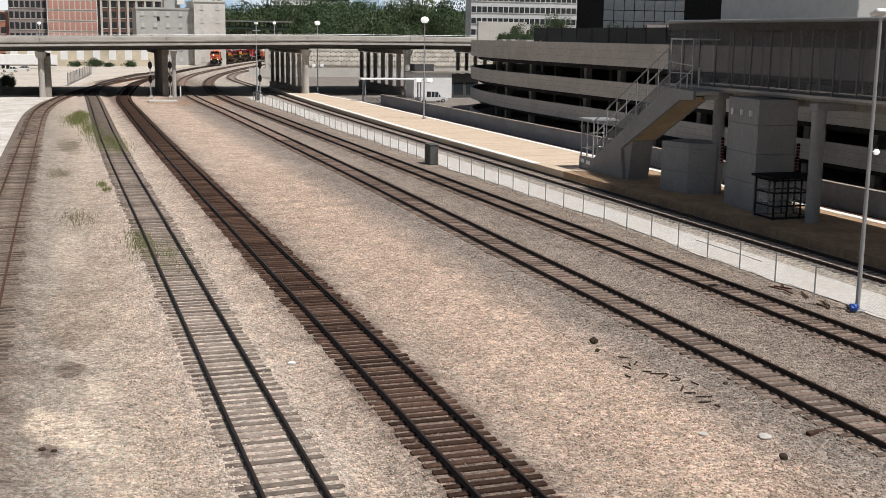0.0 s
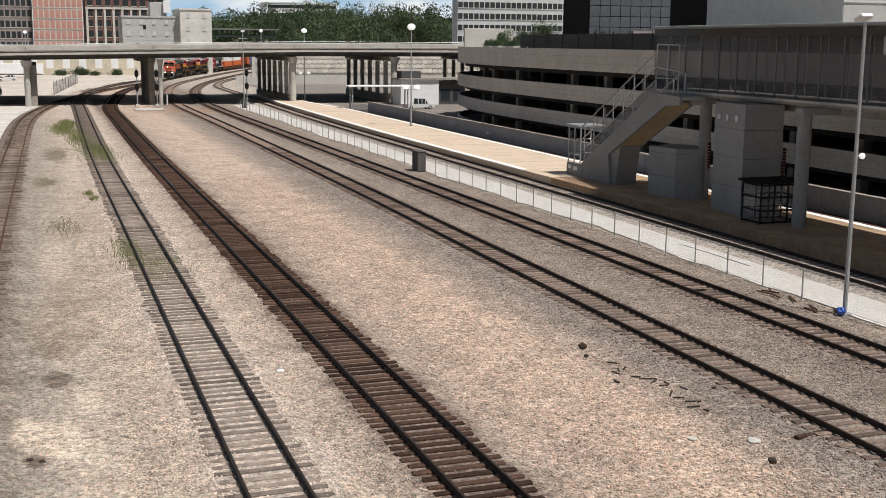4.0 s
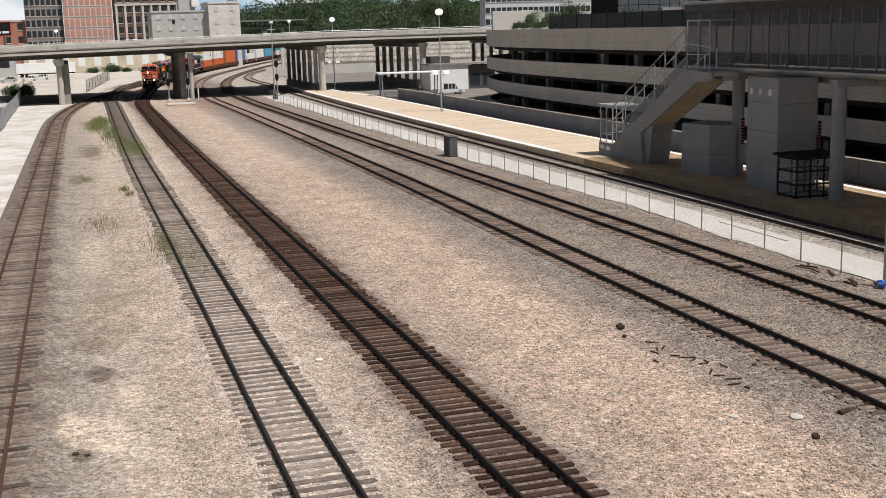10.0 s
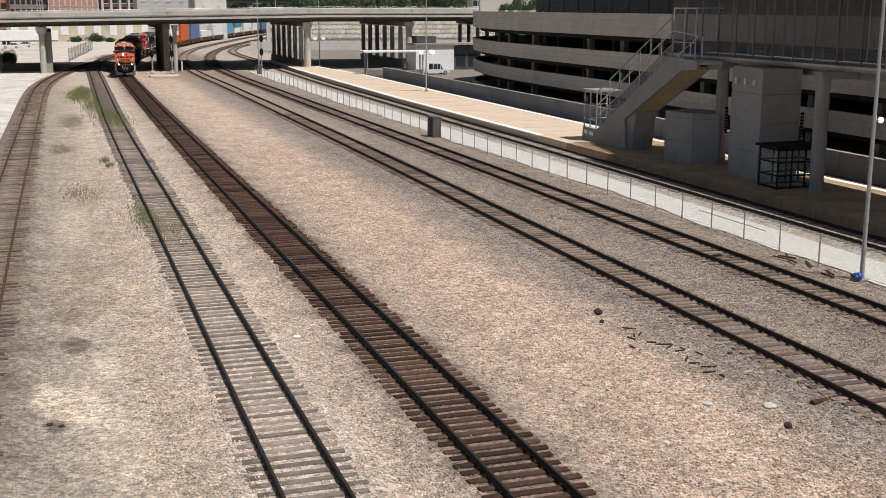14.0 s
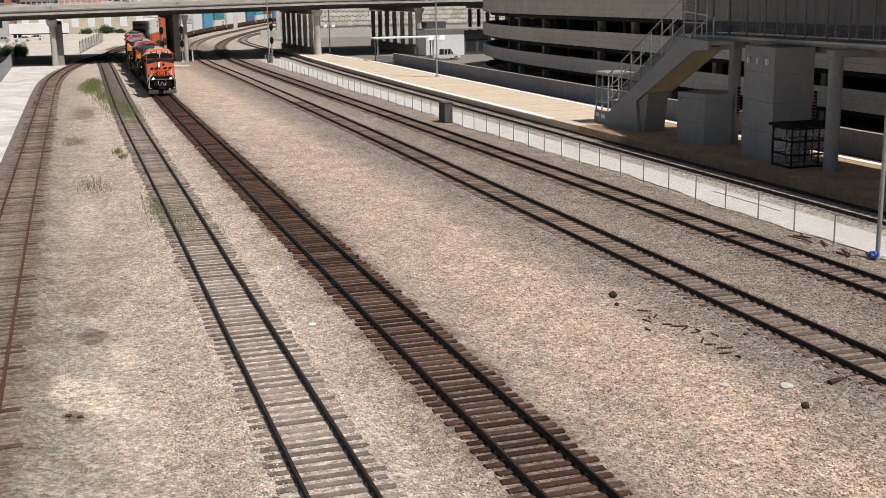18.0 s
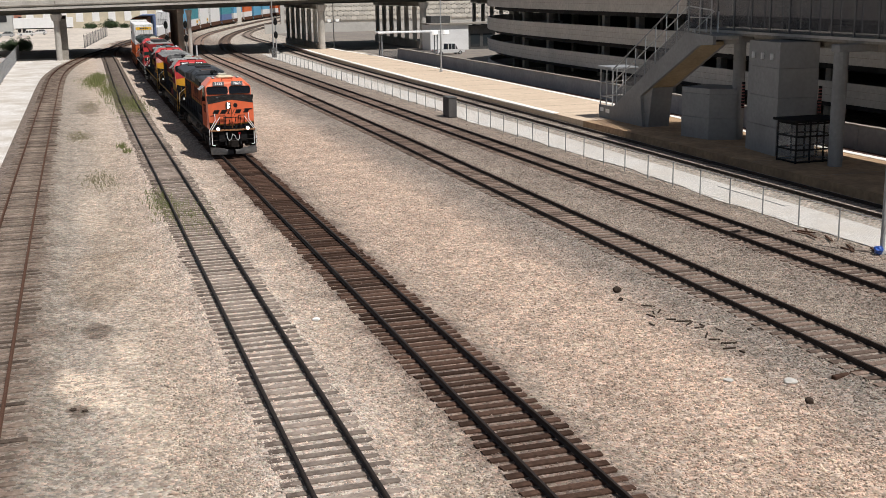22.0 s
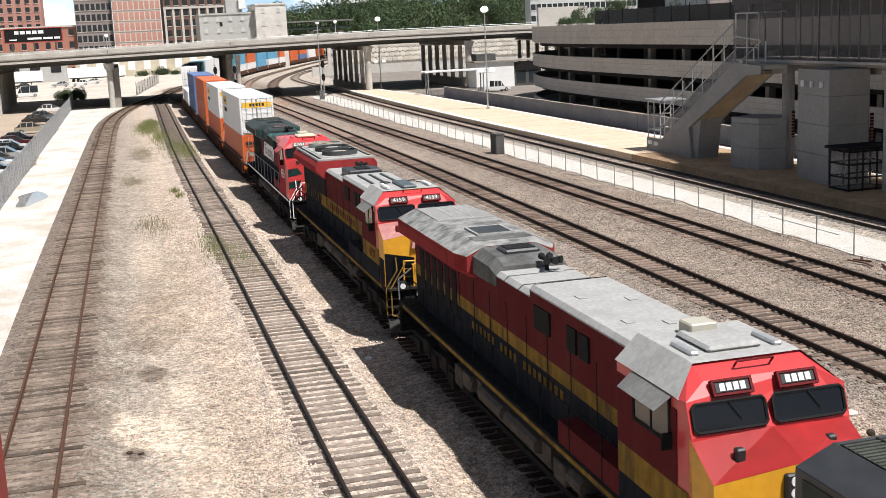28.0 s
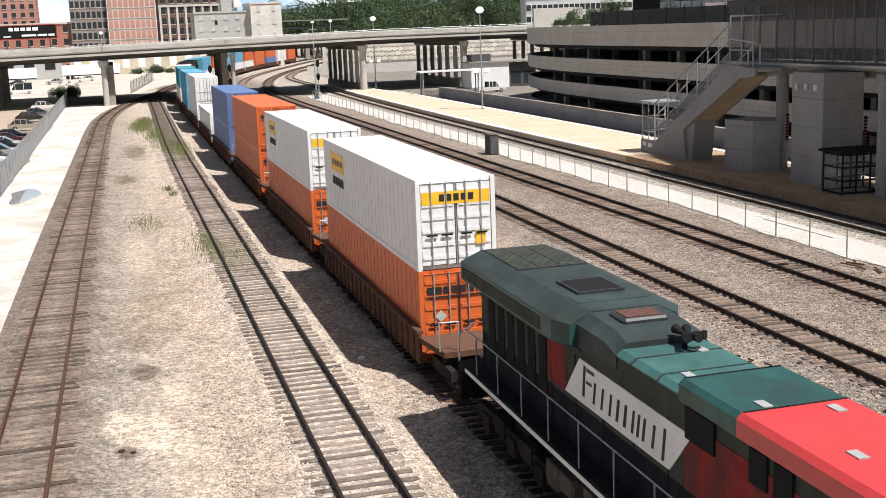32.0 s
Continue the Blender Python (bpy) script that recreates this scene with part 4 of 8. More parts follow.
part("roof", bx(kx0 - 0.25, kx1 + 0.25, ky0 - 0.25, ky1 + 0.25, 2.45, 2.6, 0.02), M_BLACK, ks)
M_PANE = mat("clear_pane", (0.35, 0.36, 0.36), 0.1)
M_PANE.node_tree.nodes["Principled BSDF"].inputs["Alpha"].default_value = 0.22
part("pane", bx(kx0 + 0.05, kx1 - 0.05, ky0 - 0.01, ky0 + 0.01, 0.1, 2.3), M_PANE, ks)
part("pane", bx(kx0 - 0.01, kx0 + 0.01, ky0 + 0.05, ky1 - 0.05, 0.1, 2.3), M_PANE, ks)

# the stair: rises towards the walkway
st = empty("station_stair", "straight concrete stair with grey steel railings up to the walkway", "staircase", at=pose(0, 0, 0))
SX0, SX1, SY0, SY1, SZ = 41.0, 43.2, 85.0, 72.2, 7.4
N = 40
STAIR_SIDE = [(86.2, 0.18), (86.2, 1.2), (83.6, 1.25), (SY1, SZ + 0.08), (68.7, SZ - 0.08), (68.7, 6.75), (70.6, 6.62), (78.9, 2.5), (78.5, 0.18)]


def slope(y):
    return float(np.interp(y, [SY1, 83.6], [SZ, 1.2]))


part("stringer", prism(STAIR_SIDE, SX0, SX0 + 0.22, "x"), M_SHADE, st)
part("stringer", prism([(86.2, 0.18), (86.2, 0.95), (84.4, 0.95), (SY1, SZ + 0.04), (68.7, SZ - 0.1), (68.7, 6.75), (70.6, 6.62), (81.5, 1.2), (81.5, 0.18)], SX1 - 0.22, SX1, "x"), M_SHADE, st)
part("soffit", prism([(78.9, 2.5), (78.9, 2.72), (70.6, 6.84), (70.6, 6.62)], SX0 + 0.22, SX1 - 0.22, "x"), mat("warm_concrete", (0.46, 0.36, 0.235), 0.9, grain=0.1, scale=4, stain=0.3), st)
tread = part("tread", bx(SX0 + 0.22, SX1 - 0.22, -0.17, 0.17, -0.18, 0), M_CONC, st)
tread.matrix_basis = pose(0, SY0 - 0.16, 0.36)
for k in range(1, N):
    same(tread, st, 0, SY0 - (k + 0.5) * (SY0 - SY1) / N, 0.18 + (k + 1) * (SZ - 0.18) / N)
part("landing", bx(SX0 + 0.22, SX1 - 0.22, 68.7, SY1, SZ - 0.35, SZ - 0.1, 0.02), M_CONC, st)
part("inner_wall", prism([(78.5, 0.18), (78.9, 2.5), (77.4, 3.2), (77.6, 2.5), (78.0, 0.18)], SX0 + 0.24, SX1 - 0.24, "x"), M_SHADE, st)
ys = np.linspace(83.2, SY1, 8)
part("top_rail", line([(SX0 + 0.1, y, slope(y) + 2.9) for y in (84.0, SY1)], 0.055), M_GREYPAINT, st)
part("hand_rail", line([(SX0 + 0.1, y, slope(y) + 1.85) for y in (84.0, SY1)] + [(SX0 + 0.1, 69.0, SZ + 1.6)], 0.05), M_GALV, st)
part("hand_rail", line([(SX1 - 0.1, y, slope(y) + 1.45) for y in (84.0, SY1)], 0.045), M_GALV, st)
part("lower_rail", line([(SX0 + 0.1, y, slope(y) + 0.95) for y in (84.0, SY1)], 0.03), M_GALV, st)
part("kick_panel", prism([(83.4, slope(83.4) + 0.05), (83.4, slope(83.4) + 0.95), (SY1, SZ + 0.95), (SY1, SZ + 0.05)], SX0 + 0.08, SX0 + 0.1, "x"), M_HAZE, st, "grey wire infill panel")
for y in ys:
    part("tall_post", line([(SX0 + 0.1, y, slope(y)), (SX0 + 0.1, y, slope(y) + 2.9)], 0.045), M_GREYPAINT, st)
    # Far balusters are white, not grey: the sun on them is in the colour.
    part("baluster", line([(SX1 - 0.1, y - 0.6, slope(y - 0.6)), (SX1 - 0.1, y - 0.6, slope(y - 0.6) + 1.45)], 0.055), M_WHITE, st, "sunlit white baluster")
for y in (83.9, 85.0, 86.1):
    part("gate_post", line([(SX0 + 0.1, y, 0.2), (SX0 + 0.1, y, 4.2)], 0.06), M_GALV, st)
part("gate_post", line([(SX1 - 0.1, 86.1, 0.2), (SX1 - 0.1, 86.1, 4.2)], 0.06), M_GALV, st)
for z in (1.9, 3.05, 4.2):
    part("gate_rail", line([(SX0 + 0.1, 83.9, z), (SX0 + 0.1, 86.1, z), (SX1 - 0.1, 86.1, z)], 0.05), M_GALV, st)
part("gate_roof", bx(SX0 - 0.1, SX1 + 0.1, 83.8, 86.3, 4.22, 4.34), M_GALV, st)
part("sign_plate", bxs([(SX0 - 0.02, SX0 - 0.002, 85.3, 85.9, 0.7, 1.0), (SX0 - 0.02, SX0 - 0.002, 84.2, 84.9, 0.65, 0.95)]), M_WHITE, st, "two small pale plates")
for y in (69.2, 70.7, SY1):
    part("cage_post", line([(SX0 + 0.12, y, SZ), (SX0 + 0.12, y, SZ + 3.4)], 0.05), M_GALV, st)
part("cage_rail", line([(SX0 + 0.12, SY1, SZ + 3.4), (SX0 + 0.12, 69.2, SZ + 3.4), (SX1, 69.2, SZ + 3.4)], 0.05), M_GALV, st)
part("cage_rail", line([(SX0 + 0.12, SY1, SZ + 1.1), (SX0 + 0.12, 69.2, SZ + 1.1)], 0.04), M_GALV, st)
cb = bmesh.new()
cyl(cb, (42.6, 78.3, 0.1), (42.6, 78.3, 3.4), 0.28, 12)
part("support_column", cb, M_CONC_L, st)
part("column_head", bx(41.9, 43.2, 77.5, 79.0, 3.15, 3.5, 0.03), M_SHADE, st)
bn = empty("litter_bin", "small grey metal bin below the stair", "bin", at=pose(41.9, 79.4, 0.2))
part("bin_body", bx(-0.35, 0.35, -0.35, 0.35, 0, 0.95, 0.04), M_GREYPAINT, bn)
part("bin_lid", bx(-0.38, 0.38, -0.38, 0.38, 0.95, 1.05, 0.03), M_STEEL_D, bn)

# ---- signals in front of the bridge ----
M_SIG = mat("signal_black", (0.012, 0.012, 0.012), 0.6, grain=0.2, scale=8)


def rail_signal(x, y, h, heads, label):
    t = empty("rail_signal", label, "railway signal", "signals at the bridge", at=pose(x, y, -0.3))
    part("mast", line([(0, 0, 0), (0, 0, h)], 0.1, 8), M_GALV, t)
    part("foot", bx(-0.35, 0.35, -0.35, 0.35, 0, 0.5, 0.05), M_CONC_L, t)
    for z in heads:
        hd = part("signal_head", prism([(0.34 * math.cos(a), z + 0.66 * math.sin(a)) for a in np.linspace(0, math.tau, 13)[:-1]], -0.12, 0.02), M_SIG, t, "black oval signal head")
        for dz in (0.42, 0, -0.42):
            b = bmesh.new()
            cyl(b, (0, -0.32, z + dz), (0, -0.1, z + dz), 0.15, 10)
            part("hood", b, M_SIG, hd)
    part("ladder", bars([((0.28, 0.1, k * 0.4), (-0.1, 0.1, k * 0.4)) for k in range(1, int(h / 0.4))], 0.02, 4), M_GALV, t)
    return t


rail_signal(15.4, 200, 6.6, (5.6, 3.3), "two-headed railway signal on a pale mast beside a bridge column")
rail_signal(18.65, 200, 6.6, (5.6, 3.3), "two-headed railway signal on a pale mast beside a bridge column")
rail_signal(34.5, 204, 6.6, (5.6, 3.3), "two-headed railway signal at the fence end")
tagged(part("signal_pad", bx(14.3, 18.9, 190.5, 193.5, -0.36, -0.12, 0.05), M_CONC_L), "pale concrete pad below the signals", "concrete pad")
tp = empty("tall_pole", "tall slim galvanised pole with a small lamp at the fence end", "lamp post", at=pose(32.4, 194.5, -0.36))
b = bmesh.new()
cyl(b, (0, 0, 0), (0, 0, 12.6), 0.13, 10, 0.08)
part("pole", b, M_GALV, tp)
part("lamp_box", bx(-0.3, 0.3, -0.2, 0.2, 12.6, 12.95, 0.05), M_WHITE, tp)
part("crossarm", line([(-0.7, 0, 11.6), (0.7, 0, 11.6)], 0.05), M_GALV, tp)
part("control_box", bx(-0.4, 0.4, -0.7, -0.15, 0, 1.6, 0.04), M_STEEL_D, tp, "grey steel control box at the foot")
mk = empty("marker_post", "short white marker post", "marker post", at=pose(20.9, 206, -0.36))
part("post", line([(0, 0, 0), (0, 0, 1.9)], 0.12, 8), M_WHITE, mk)


# ---- buildings beyond the bridge ----
def facade(name, label, x0, x1, y0, y1, z0, z1, wall, rows, cols, win, glass, frame_mat, side_cols=0, sill=True, group=""):
    """A block with separate window openings on its south and east sides."""
    t = empty(name, label, "building", group)
    part("wall", bx(x0, x1, y0, y1, z0, z1), wall, t)
    part("cornice", bx(x0 - 0.25, x1 + 0.25, y0 - 0.25, y1 + 0.25, z1 - 0.5, z1 + 0.1), frame_mat, t)
    cw, ch = (x1 - x0) / cols, (z1 - z0) / rows
    w, h = cw * win[0], ch * win[1]
    wn_ = part("window", bx(-w / 2, w / 2, -0.06, 0.05, -h / 2, h / 2), glass, t)
    wn_.matrix_basis = pose(x0 + cw / 2, y0 - 0.02, z0 + ch / 2)
    sl = part("sill", bx(-w / 2 - 0.1, w / 2 + 0.1, -0.2, 0.0, -h / 2 - 0.2, -h / 2), frame_mat, t)
    sl.matrix_basis = wn_.matrix_basis
    for r in range(rows):
        for c in range(cols):
            if r or c:
                same(wn_, t, x0 + (c + 0.5) * cw, y0 - 0.02, z0 + (r + 0.5) * ch)
                if sill:
                    same(sl, t, x0 + (c + 0.5) * cw, y0, z0 + (r + 0.5) * ch)
    if side_cols:
        sw = (y1 - y0) / side_cols
        for sx in (x0, x1):
            for r in range(rows):
                for c in range(side_cols):
                    same(wn_, t, sx + (0.02 if sx == x1 else -0.02), y0 + (c + 0.5) * sw, z0 + (r + 0.5) * ch, 90)
    return t


M_BRICK = mat("red_brick", (0.42, 0.20, 0.145), 0.9, grain=0.15, scale=2, stain=0.4, stain_scale=0.15, tint=(0.30, 0.15, 0.11))
M_BRICK_P = mat("pink_brick", (0.50, 0.27, 0.22), 0.9, grain=0.15, scale=2, stain=0.3, stain_scale=0.15)
M_BRICK_D = mat("dark_brick", (0.19, 0.115, 0.095), 0.9, grain=0.2, scale=2, stain=0.3, stain_scale=0.15)
M_BRICK_G = mat("grey_brick", (0.30, 0.26, 0.25), 0.9, grain=0.15, scale=2, stain=0.3, stain_scale=0.15)
M_CREAM = mat("cream_wall", (0.62, 0.55, 0.42), 0.9, grain=0.08, scale=1, stain=0.4, stain_scale=0.2)
M_LGREY = mat("pale_grey_wall", (0.44, 0.44, 0.425), 0.9, grain=0.06, scale=1, stain=0.3, stain_scale=0.1, tint=(0.42, 0.42, 0.40))
M_TRIM = mat("pale_stone_trim", (0.58, 0.55, 0.50), 0.9, grain=0.1, scale=2)
facade("loft_building", "tall red-brick warehouse with pale floor bands and piers", -1.0, 15.2, 420, 450, -0.3, 32, M_TRIM, 9, 9, (0.78, 0.78), M_BRICK_P, M_TRIM)
facade("frame_building", "grey concrete frame warehouse with large dark windows", -13.5, -1.2, 422, 450, -0.3, 32, M_BRICK_G, 9, 7, (0.72, 0.62), M_GLASS, M_TRIM)
facade("brown_building", "dark brown brick building with white window bands", 17.5, 46, 452, 480, -0.3, 34, M_BRICK_D, 9, 9, (0.62, 0.62), M_GLASS, M_TRIM)
for x in range(9):
    part("pale_pier", bx(17.5 + x * 3.17, 18.3 + x * 3.17, 451.7, 452, -0.3, 22), M_TRIM, bpy.data.objects["brown_building"])
part("pale_band", bx(17.3, 46.2, 451.6, 452, 26.2, 27.0), M_TRIM, bpy.data.objects["brown_building"])
part("pale_band", bx(17.3, 46.2, 451.6, 452, 22.0, 22.8), M_TRIM, bpy.data.objects["brown_building"])
M_LPANE = mat("painted_window", (0.52, 0.52, 0.51), 0.8, grain=0.1, scale=2)
M_ANNEX = mat("white_render", (0.66, 0.64, 0.59), 0.9, grain=0.06, scale=1, stain=0.3, stain_scale=0.2)
facade("white_building", "pale grey painted warehouse with few small windows", 27.2, 48, 405, 425, -0.3, 18.8, M_LGREY, 5, 5, (0.26, 0.34), M_LPANE, M_LGREY)
part("roof_house", bx(36.5, 42, 406, 412, 18.8, 23.5, 0.1), M_LGREY, bpy.data.objects["white_building"], "grey rooftop stair house")
part("roof_tank", bx(40.8, 43.2, 404.9, 406, 20, 24, 0.1), M_WHITE, bpy.data.objects["white_building"], "white panel")
for x, z in ((34, 14.5), (31.5, 8.3)):
    part("open_window", bx(x, x + 0.9, 404.85, 404.98, z, z + 1.4), M_DARK, bpy.data.objects["white_building"])
facade("white_annex", "pale stepped annex of the painted warehouse", 46, 56.5, 402, 425, -0.3, 21.4, M_ANNEX, 5, 2, (0.2, 0.3), M_LPANE, M_ANNEX)
facade("pink_building", "pink brick apartment block with rows of windows", -62, -30, 520, 540, -0.3, 38, M_BRICK_P, 11, 9, (0.5, 0.55), M_GLASS, M_TRIM)
facade("low_brick_building", "low red-brick building with a flat roof", -45, -13.5, 424, 440, -0.3, 17.2, M_BRICK, 4, 8, (0.4, 0.5), M_GLASS, M_TRIM)
facade("cream_warehouse", "low cream warehouse with loading doors", -14, 36, 392, 402, -0.3, 7.5, M_CREAM, 1, 10, (0.45, 0.5), M_WHITE, M_CREAM, sill=False)
facade("grey_shed", "long grey shed at the back of the lot", -70, -16, 372, 384, -0.3, 9.0, M_LGREY, 1, 9, (0.5, 0.4), M_DARK, M_CONC_D, sill=False)
bb = empty("billboard", "black billboard with white lettering bars and a red frame", "billboard", at=pose(-27.5, 418, 12.2))
part("panel", bx(-9.2, 9.2, 0, 0.3, 0, 4.3), M_BLACK, bb)
part("frame", bxs([(-9.5, 9.5, -0.1, 0.2, -0.3, 0), (-9.5, 9.5, -0.1, 0.2, 4.3, 4.6), (-9.5, -9.2, -0.1, 0.2, 0, 4.3), (9.2, 9.5, -0.1, 0.2, 0, 4.3)]), mat("red_frame", (0.35, 0.06, 0.05), 0.6), bb)
for x0, x1, z0, z1 in ((-6, -4.6, 2.6, 3.7), (-4.2, -2.6, 2.6, 3.7), (-2.2, -0.7, 2.6, 3.7), (-0.3, 1.2, 2.6, 3.7), (1.6, 3.4, 2.6, 3.7), (-2, 2.6, 0.7, 1.4), (3.1, 6.2, 0.7, 1.4), (6.6, 8.6, 0.7, 1.4), (-7.8, -5.4, 0.6, 1.0)):
    part("letter_bar", bx(x0, x1, -0.06, 0, z0, z1), M_WHITE, bb)
for x in (-7, 0, 7):
    part("leg", line([(x, 0.2, -12.5), (x, 0.2, 0)], 0.3, 8), M_STEEL_D, bb)
M_OFF = mat("office_panel", (0.55, 0.56, 0.56), 0.7, grain=0.05, scale=1, stain=0.2)
facade("office_block", "wide office block with pale bands and dark window strips", 125, 172, 345, 350, -0.3, 42, M_OFF, 12, 26, (0.82, 0.5), M_GLASS, M_OFF)
tagged(part("roof_wall", bx(58.4, 66.0, 158, 158.5, 9.9, 12.9, 0.04), M_CONC_L), "pale tan screen wall standing on the garage roof", "wall")
facade("glass_tower", "dark glass and grey panel tower", 96, 104.5, 152, 165, -0.3, 40, M_BLACK, 10, 3, (0.9, 0.85), M_GLASS, M_BLACK)
facade("panel_building", "large building of grey metal panels", 90, 150, 115, 144.5, -0.3, 32, M_OFF, 4, 7, (0.98, 0.94), M_LGREY, M_OFF)
facade("far_garage", "white far parking deck on the hill", 120, 160, 640, 660, 10, 32, M_WHITE, 5, 1, (0.96, 0.4), M_DARK, M_WHITE, sill=False)
lb_ = empty("station_annex", "long low white building under the road bridge", "building")
part("wall", bx(61.4, 68.6, 199, 204, -0.34, 4.2), M_WHITE, lb_)
# Dark block added where a dark recess adjoins the white wall.
part("porch", bx(68.6, 74, 199.6, 204, -0.34, 3.9), M_STEEL_D, lb_, "dark block in place of the recess beside the white wall")
part("roof", bx(61.0, 74.4, 198.6, 204.2, 4.2, 4.45), M_CONC_D, lb_)
part("roof_unit", bx(61.8, 65.5, 200, 203, 4.45, 5.7, 0.05), M_STEEL_D, lb_, "dark rooftop plant")
for x in (69.2, 71.6):
    part("window", bx(x, x + 1.8, 199.54, 199.59, 0.2, 2.4), M_GLASS, lb_)
M_SOOTY = mat("weathered_roof_edge", (0.2, 0.2, 0.185), 0.85, grain=0.2, scale=1)
gb = empty("green_bridge", "dark green steel truss bridge in the distance", "bridge")
M_GREENST = mat("green_steel", (0.035, 0.05, 0.04), 0.8, grain=0.3, scale=1, stain=0.4, stain_scale=0.2)
part("truss", bx(60, 92, 470, 476, 12.2, 13.4), M_GREENST, gb)
for k in range(17):
    part("web_post", bx(60 + k * 1.95, 60.4 + k * 1.95, 470, 470.4, 13.4, 15.2), M_GREENST, gb)
part("roof_edge", bx(59, 93, 469, 477, 15.2, 15.7), M_SOOTY, gb)
for x in (64, 76, 88):
    part("pier", bx(x - 0.8, x + 0.8, 471, 475, -0.4, 11.5), M_CONC_D, gb)

M_WAVE = mat("wavy_mirror_glass", (0.40, 0.44, 0.47), 0.06, 0.9, grain=0.25, scale=0.35, bump=0.5)
gl = empty("glass_office", "glazed office front with rippled reflections behind the garage roof", "building")
part("inner_block", bx(99.2, 121, 200.4, 212, -0.3, 30), M_BLACK, gl)
pane = part("pane", bx(0.06, 2.12, 0, 0.06, 0.06, 1.94), M_WAVE, gl)
pane.matrix_basis = pose(99.2, 200.3, 12)
for r in range(6):
    for c in range(10):
        if r or c:
            same(pane, gl, 99.2 + c * 2.18, 200.3, 12 + r * 2.0)
part("rooftop_screen", bx(108, 120, 199.8, 200.2, 9, 13.4), M_BRICK_G, gl, "brown weathered screen wall")
rc = tagged(part("red_column", bx(-0.37, -0.262, 1.94, 2.06, -0.36, 11.3, 0.01), mat("red_column_paint", (0.30, 0.05, 0.04), 0.6, grain=0.1, scale=6, stain=0.3)), "slim dull red painted steel column close by", "column")
# retaining wall with rounded blocks beyond the bridge
rw = empty("block_retaining_wall", "pale retaining wall of rounded cast blocks", "wall", kind="structure")
part("backing", bx(58, 160, 333, 334, -0.36, 8.6), M_CONC_L, rw)
blk = part("block", prism([(0.95 * math.cos(a), 0.72 * math.sin(a)) for a in np.linspace(0, math.tau, 7)[:-1]], -0.35, 0), mat("tan_block_face", (0.60, 0.565, 0.50), 0.9, grain=0.12, scale=2, stain=0.3, spread=0.15), rw)
blk.matrix_basis = pose(60, 333, 2.4)
for r in range(5):
    for c in range(44):
        if r or c:
            same(blk, rw, 60 + c * 1.62 + (0.81 if r % 2 else 0), 333, 2.4 + r * 1.32)
rl = empty("far_wall", "long low pale wall in front of the block wall", "wall", kind="structure")
part("wall_face", bx(48, 150, 300, 300.5, -0.36, 2.0), M_CONC_L, rl)


# ---- hazy sky beyond the hill ----
def sky_mat():
    m = bpy.data.materials.new("summer_sky")
    m.use_nodes = True
    n, l = m.node_tree.nodes, m.node_tree.links
    b = n["Principled BSDF"]
    b.inputs["Base Color"].default_value, b.inputs["Roughness"].default_value = (0, 0, 0, 1), 1
    b.inputs["Specular IOR Level"].default_value = 0
    co = n.new("ShaderNodeTexCoord")
    mp = n.new("ShaderNodeMapping")
    mp.inputs["Scale"].default_value = (0.006, 1, 0.014)
    no = n.new("ShaderNodeTexNoise")
    no.inputs["Scale"].default_value, no.inputs["Detail"].default_value = 1.0, 8
    rp = n.new("ShaderNodeValToRGB")
    rp.color_ramp.elements[0].position, rp.color_ramp.elements[1].position = 0.45, 0.62
    rp.color_ramp.elements[0].color, rp.color_ramp.elements[1].color = (0.38, 0.56, 0.74, 1), (0.86, 0.88, 0.90, 1)
    l.new(co.outputs["Object"], mp.inputs["Vector"])
    l.new(mp.outputs["Vector"], no.inputs["Vector"])
    l.new(no.outputs["Fac"], rp.inputs["Fac"])
    l.new(rp.outputs["Color"], b.inputs["Emission Color"])
    b.inputs["Emission Strength"].default_value = 1.0
    return m


tagged(part("backdrop", bx(-900, 1500, 1500, 1501, -0.4, 330), sky_mat()), "pale blue summer sky with white clouds", "sky", kind="structure")


# ---- trees ----
M_LEAF = [mat("leaves_a", (0.06, 0.09, 0.04), 0.7, grain=0.4, scale=1.2, stain=0.5, stain_scale=0.5, tint=(0.085, 0.11, 0.05), spread=0.25),
          mat("leaves_b", (0.048, 0.075, 0.034), 0.7, grain=0.4, scale=1.2, stain=0.5, stain_scale=0.5, tint=(0.04, 0.07, 0.03), spread=0.25)]
M_BARK = mat("bark", (0.10, 0.075, 0.055), 0.95, grain=0.3, scale=6, bump=0.4)


def crown_arrays(seed, n, leaf):
    rng = np.random.default_rng(seed)
    blobs = [(rng.normal(0, 0.33, 3) * (1, 1, 0.75), rng.uniform(0.3, 0.5)) for _ in range(11)]
    v, f = [], []
    for i in range(n):
        c, r = blobs[rng.integers(len(blobs))]
        d = rng.normal(0, 1, 3)
        d /= np.linalg.norm(d)
        p = c + d * r * rng.uniform(0.75, 1.05)
        a = rng.normal(0, 1, 3)
        a = np.cross(d + rng.normal(0, 0.5, 3), a)
        a /= np.linalg.norm(a) + 1e-6
        b = np.cross(d + rng.normal(0, 0.5, 3), a)
        b /= np.linalg.norm(b) + 1e-6
        s = leaf * rng.uniform(0.6, 1.4)
        k = len(v)
        v += [p - a * s, p + b * s * 0.6, p + a * s, p - b * s * 0.6]
        f.append((k, k + 1, k + 2, k + 3))
    return np.array(v), f


CROWNS = []
for s in range(5):
    v, f = crown_arrays(s, 2600, 0.042)
    o = mesh_np("crown", v, f, M_LEAF[s % 2])
    CROWNS.append(o.data)
    bpy.data.objects.remove(o)
tb = bmesh.new()
cyl(tb, (0, 0, 0), (0.1, 0, 0.55), 0.035, 7, 0.022)
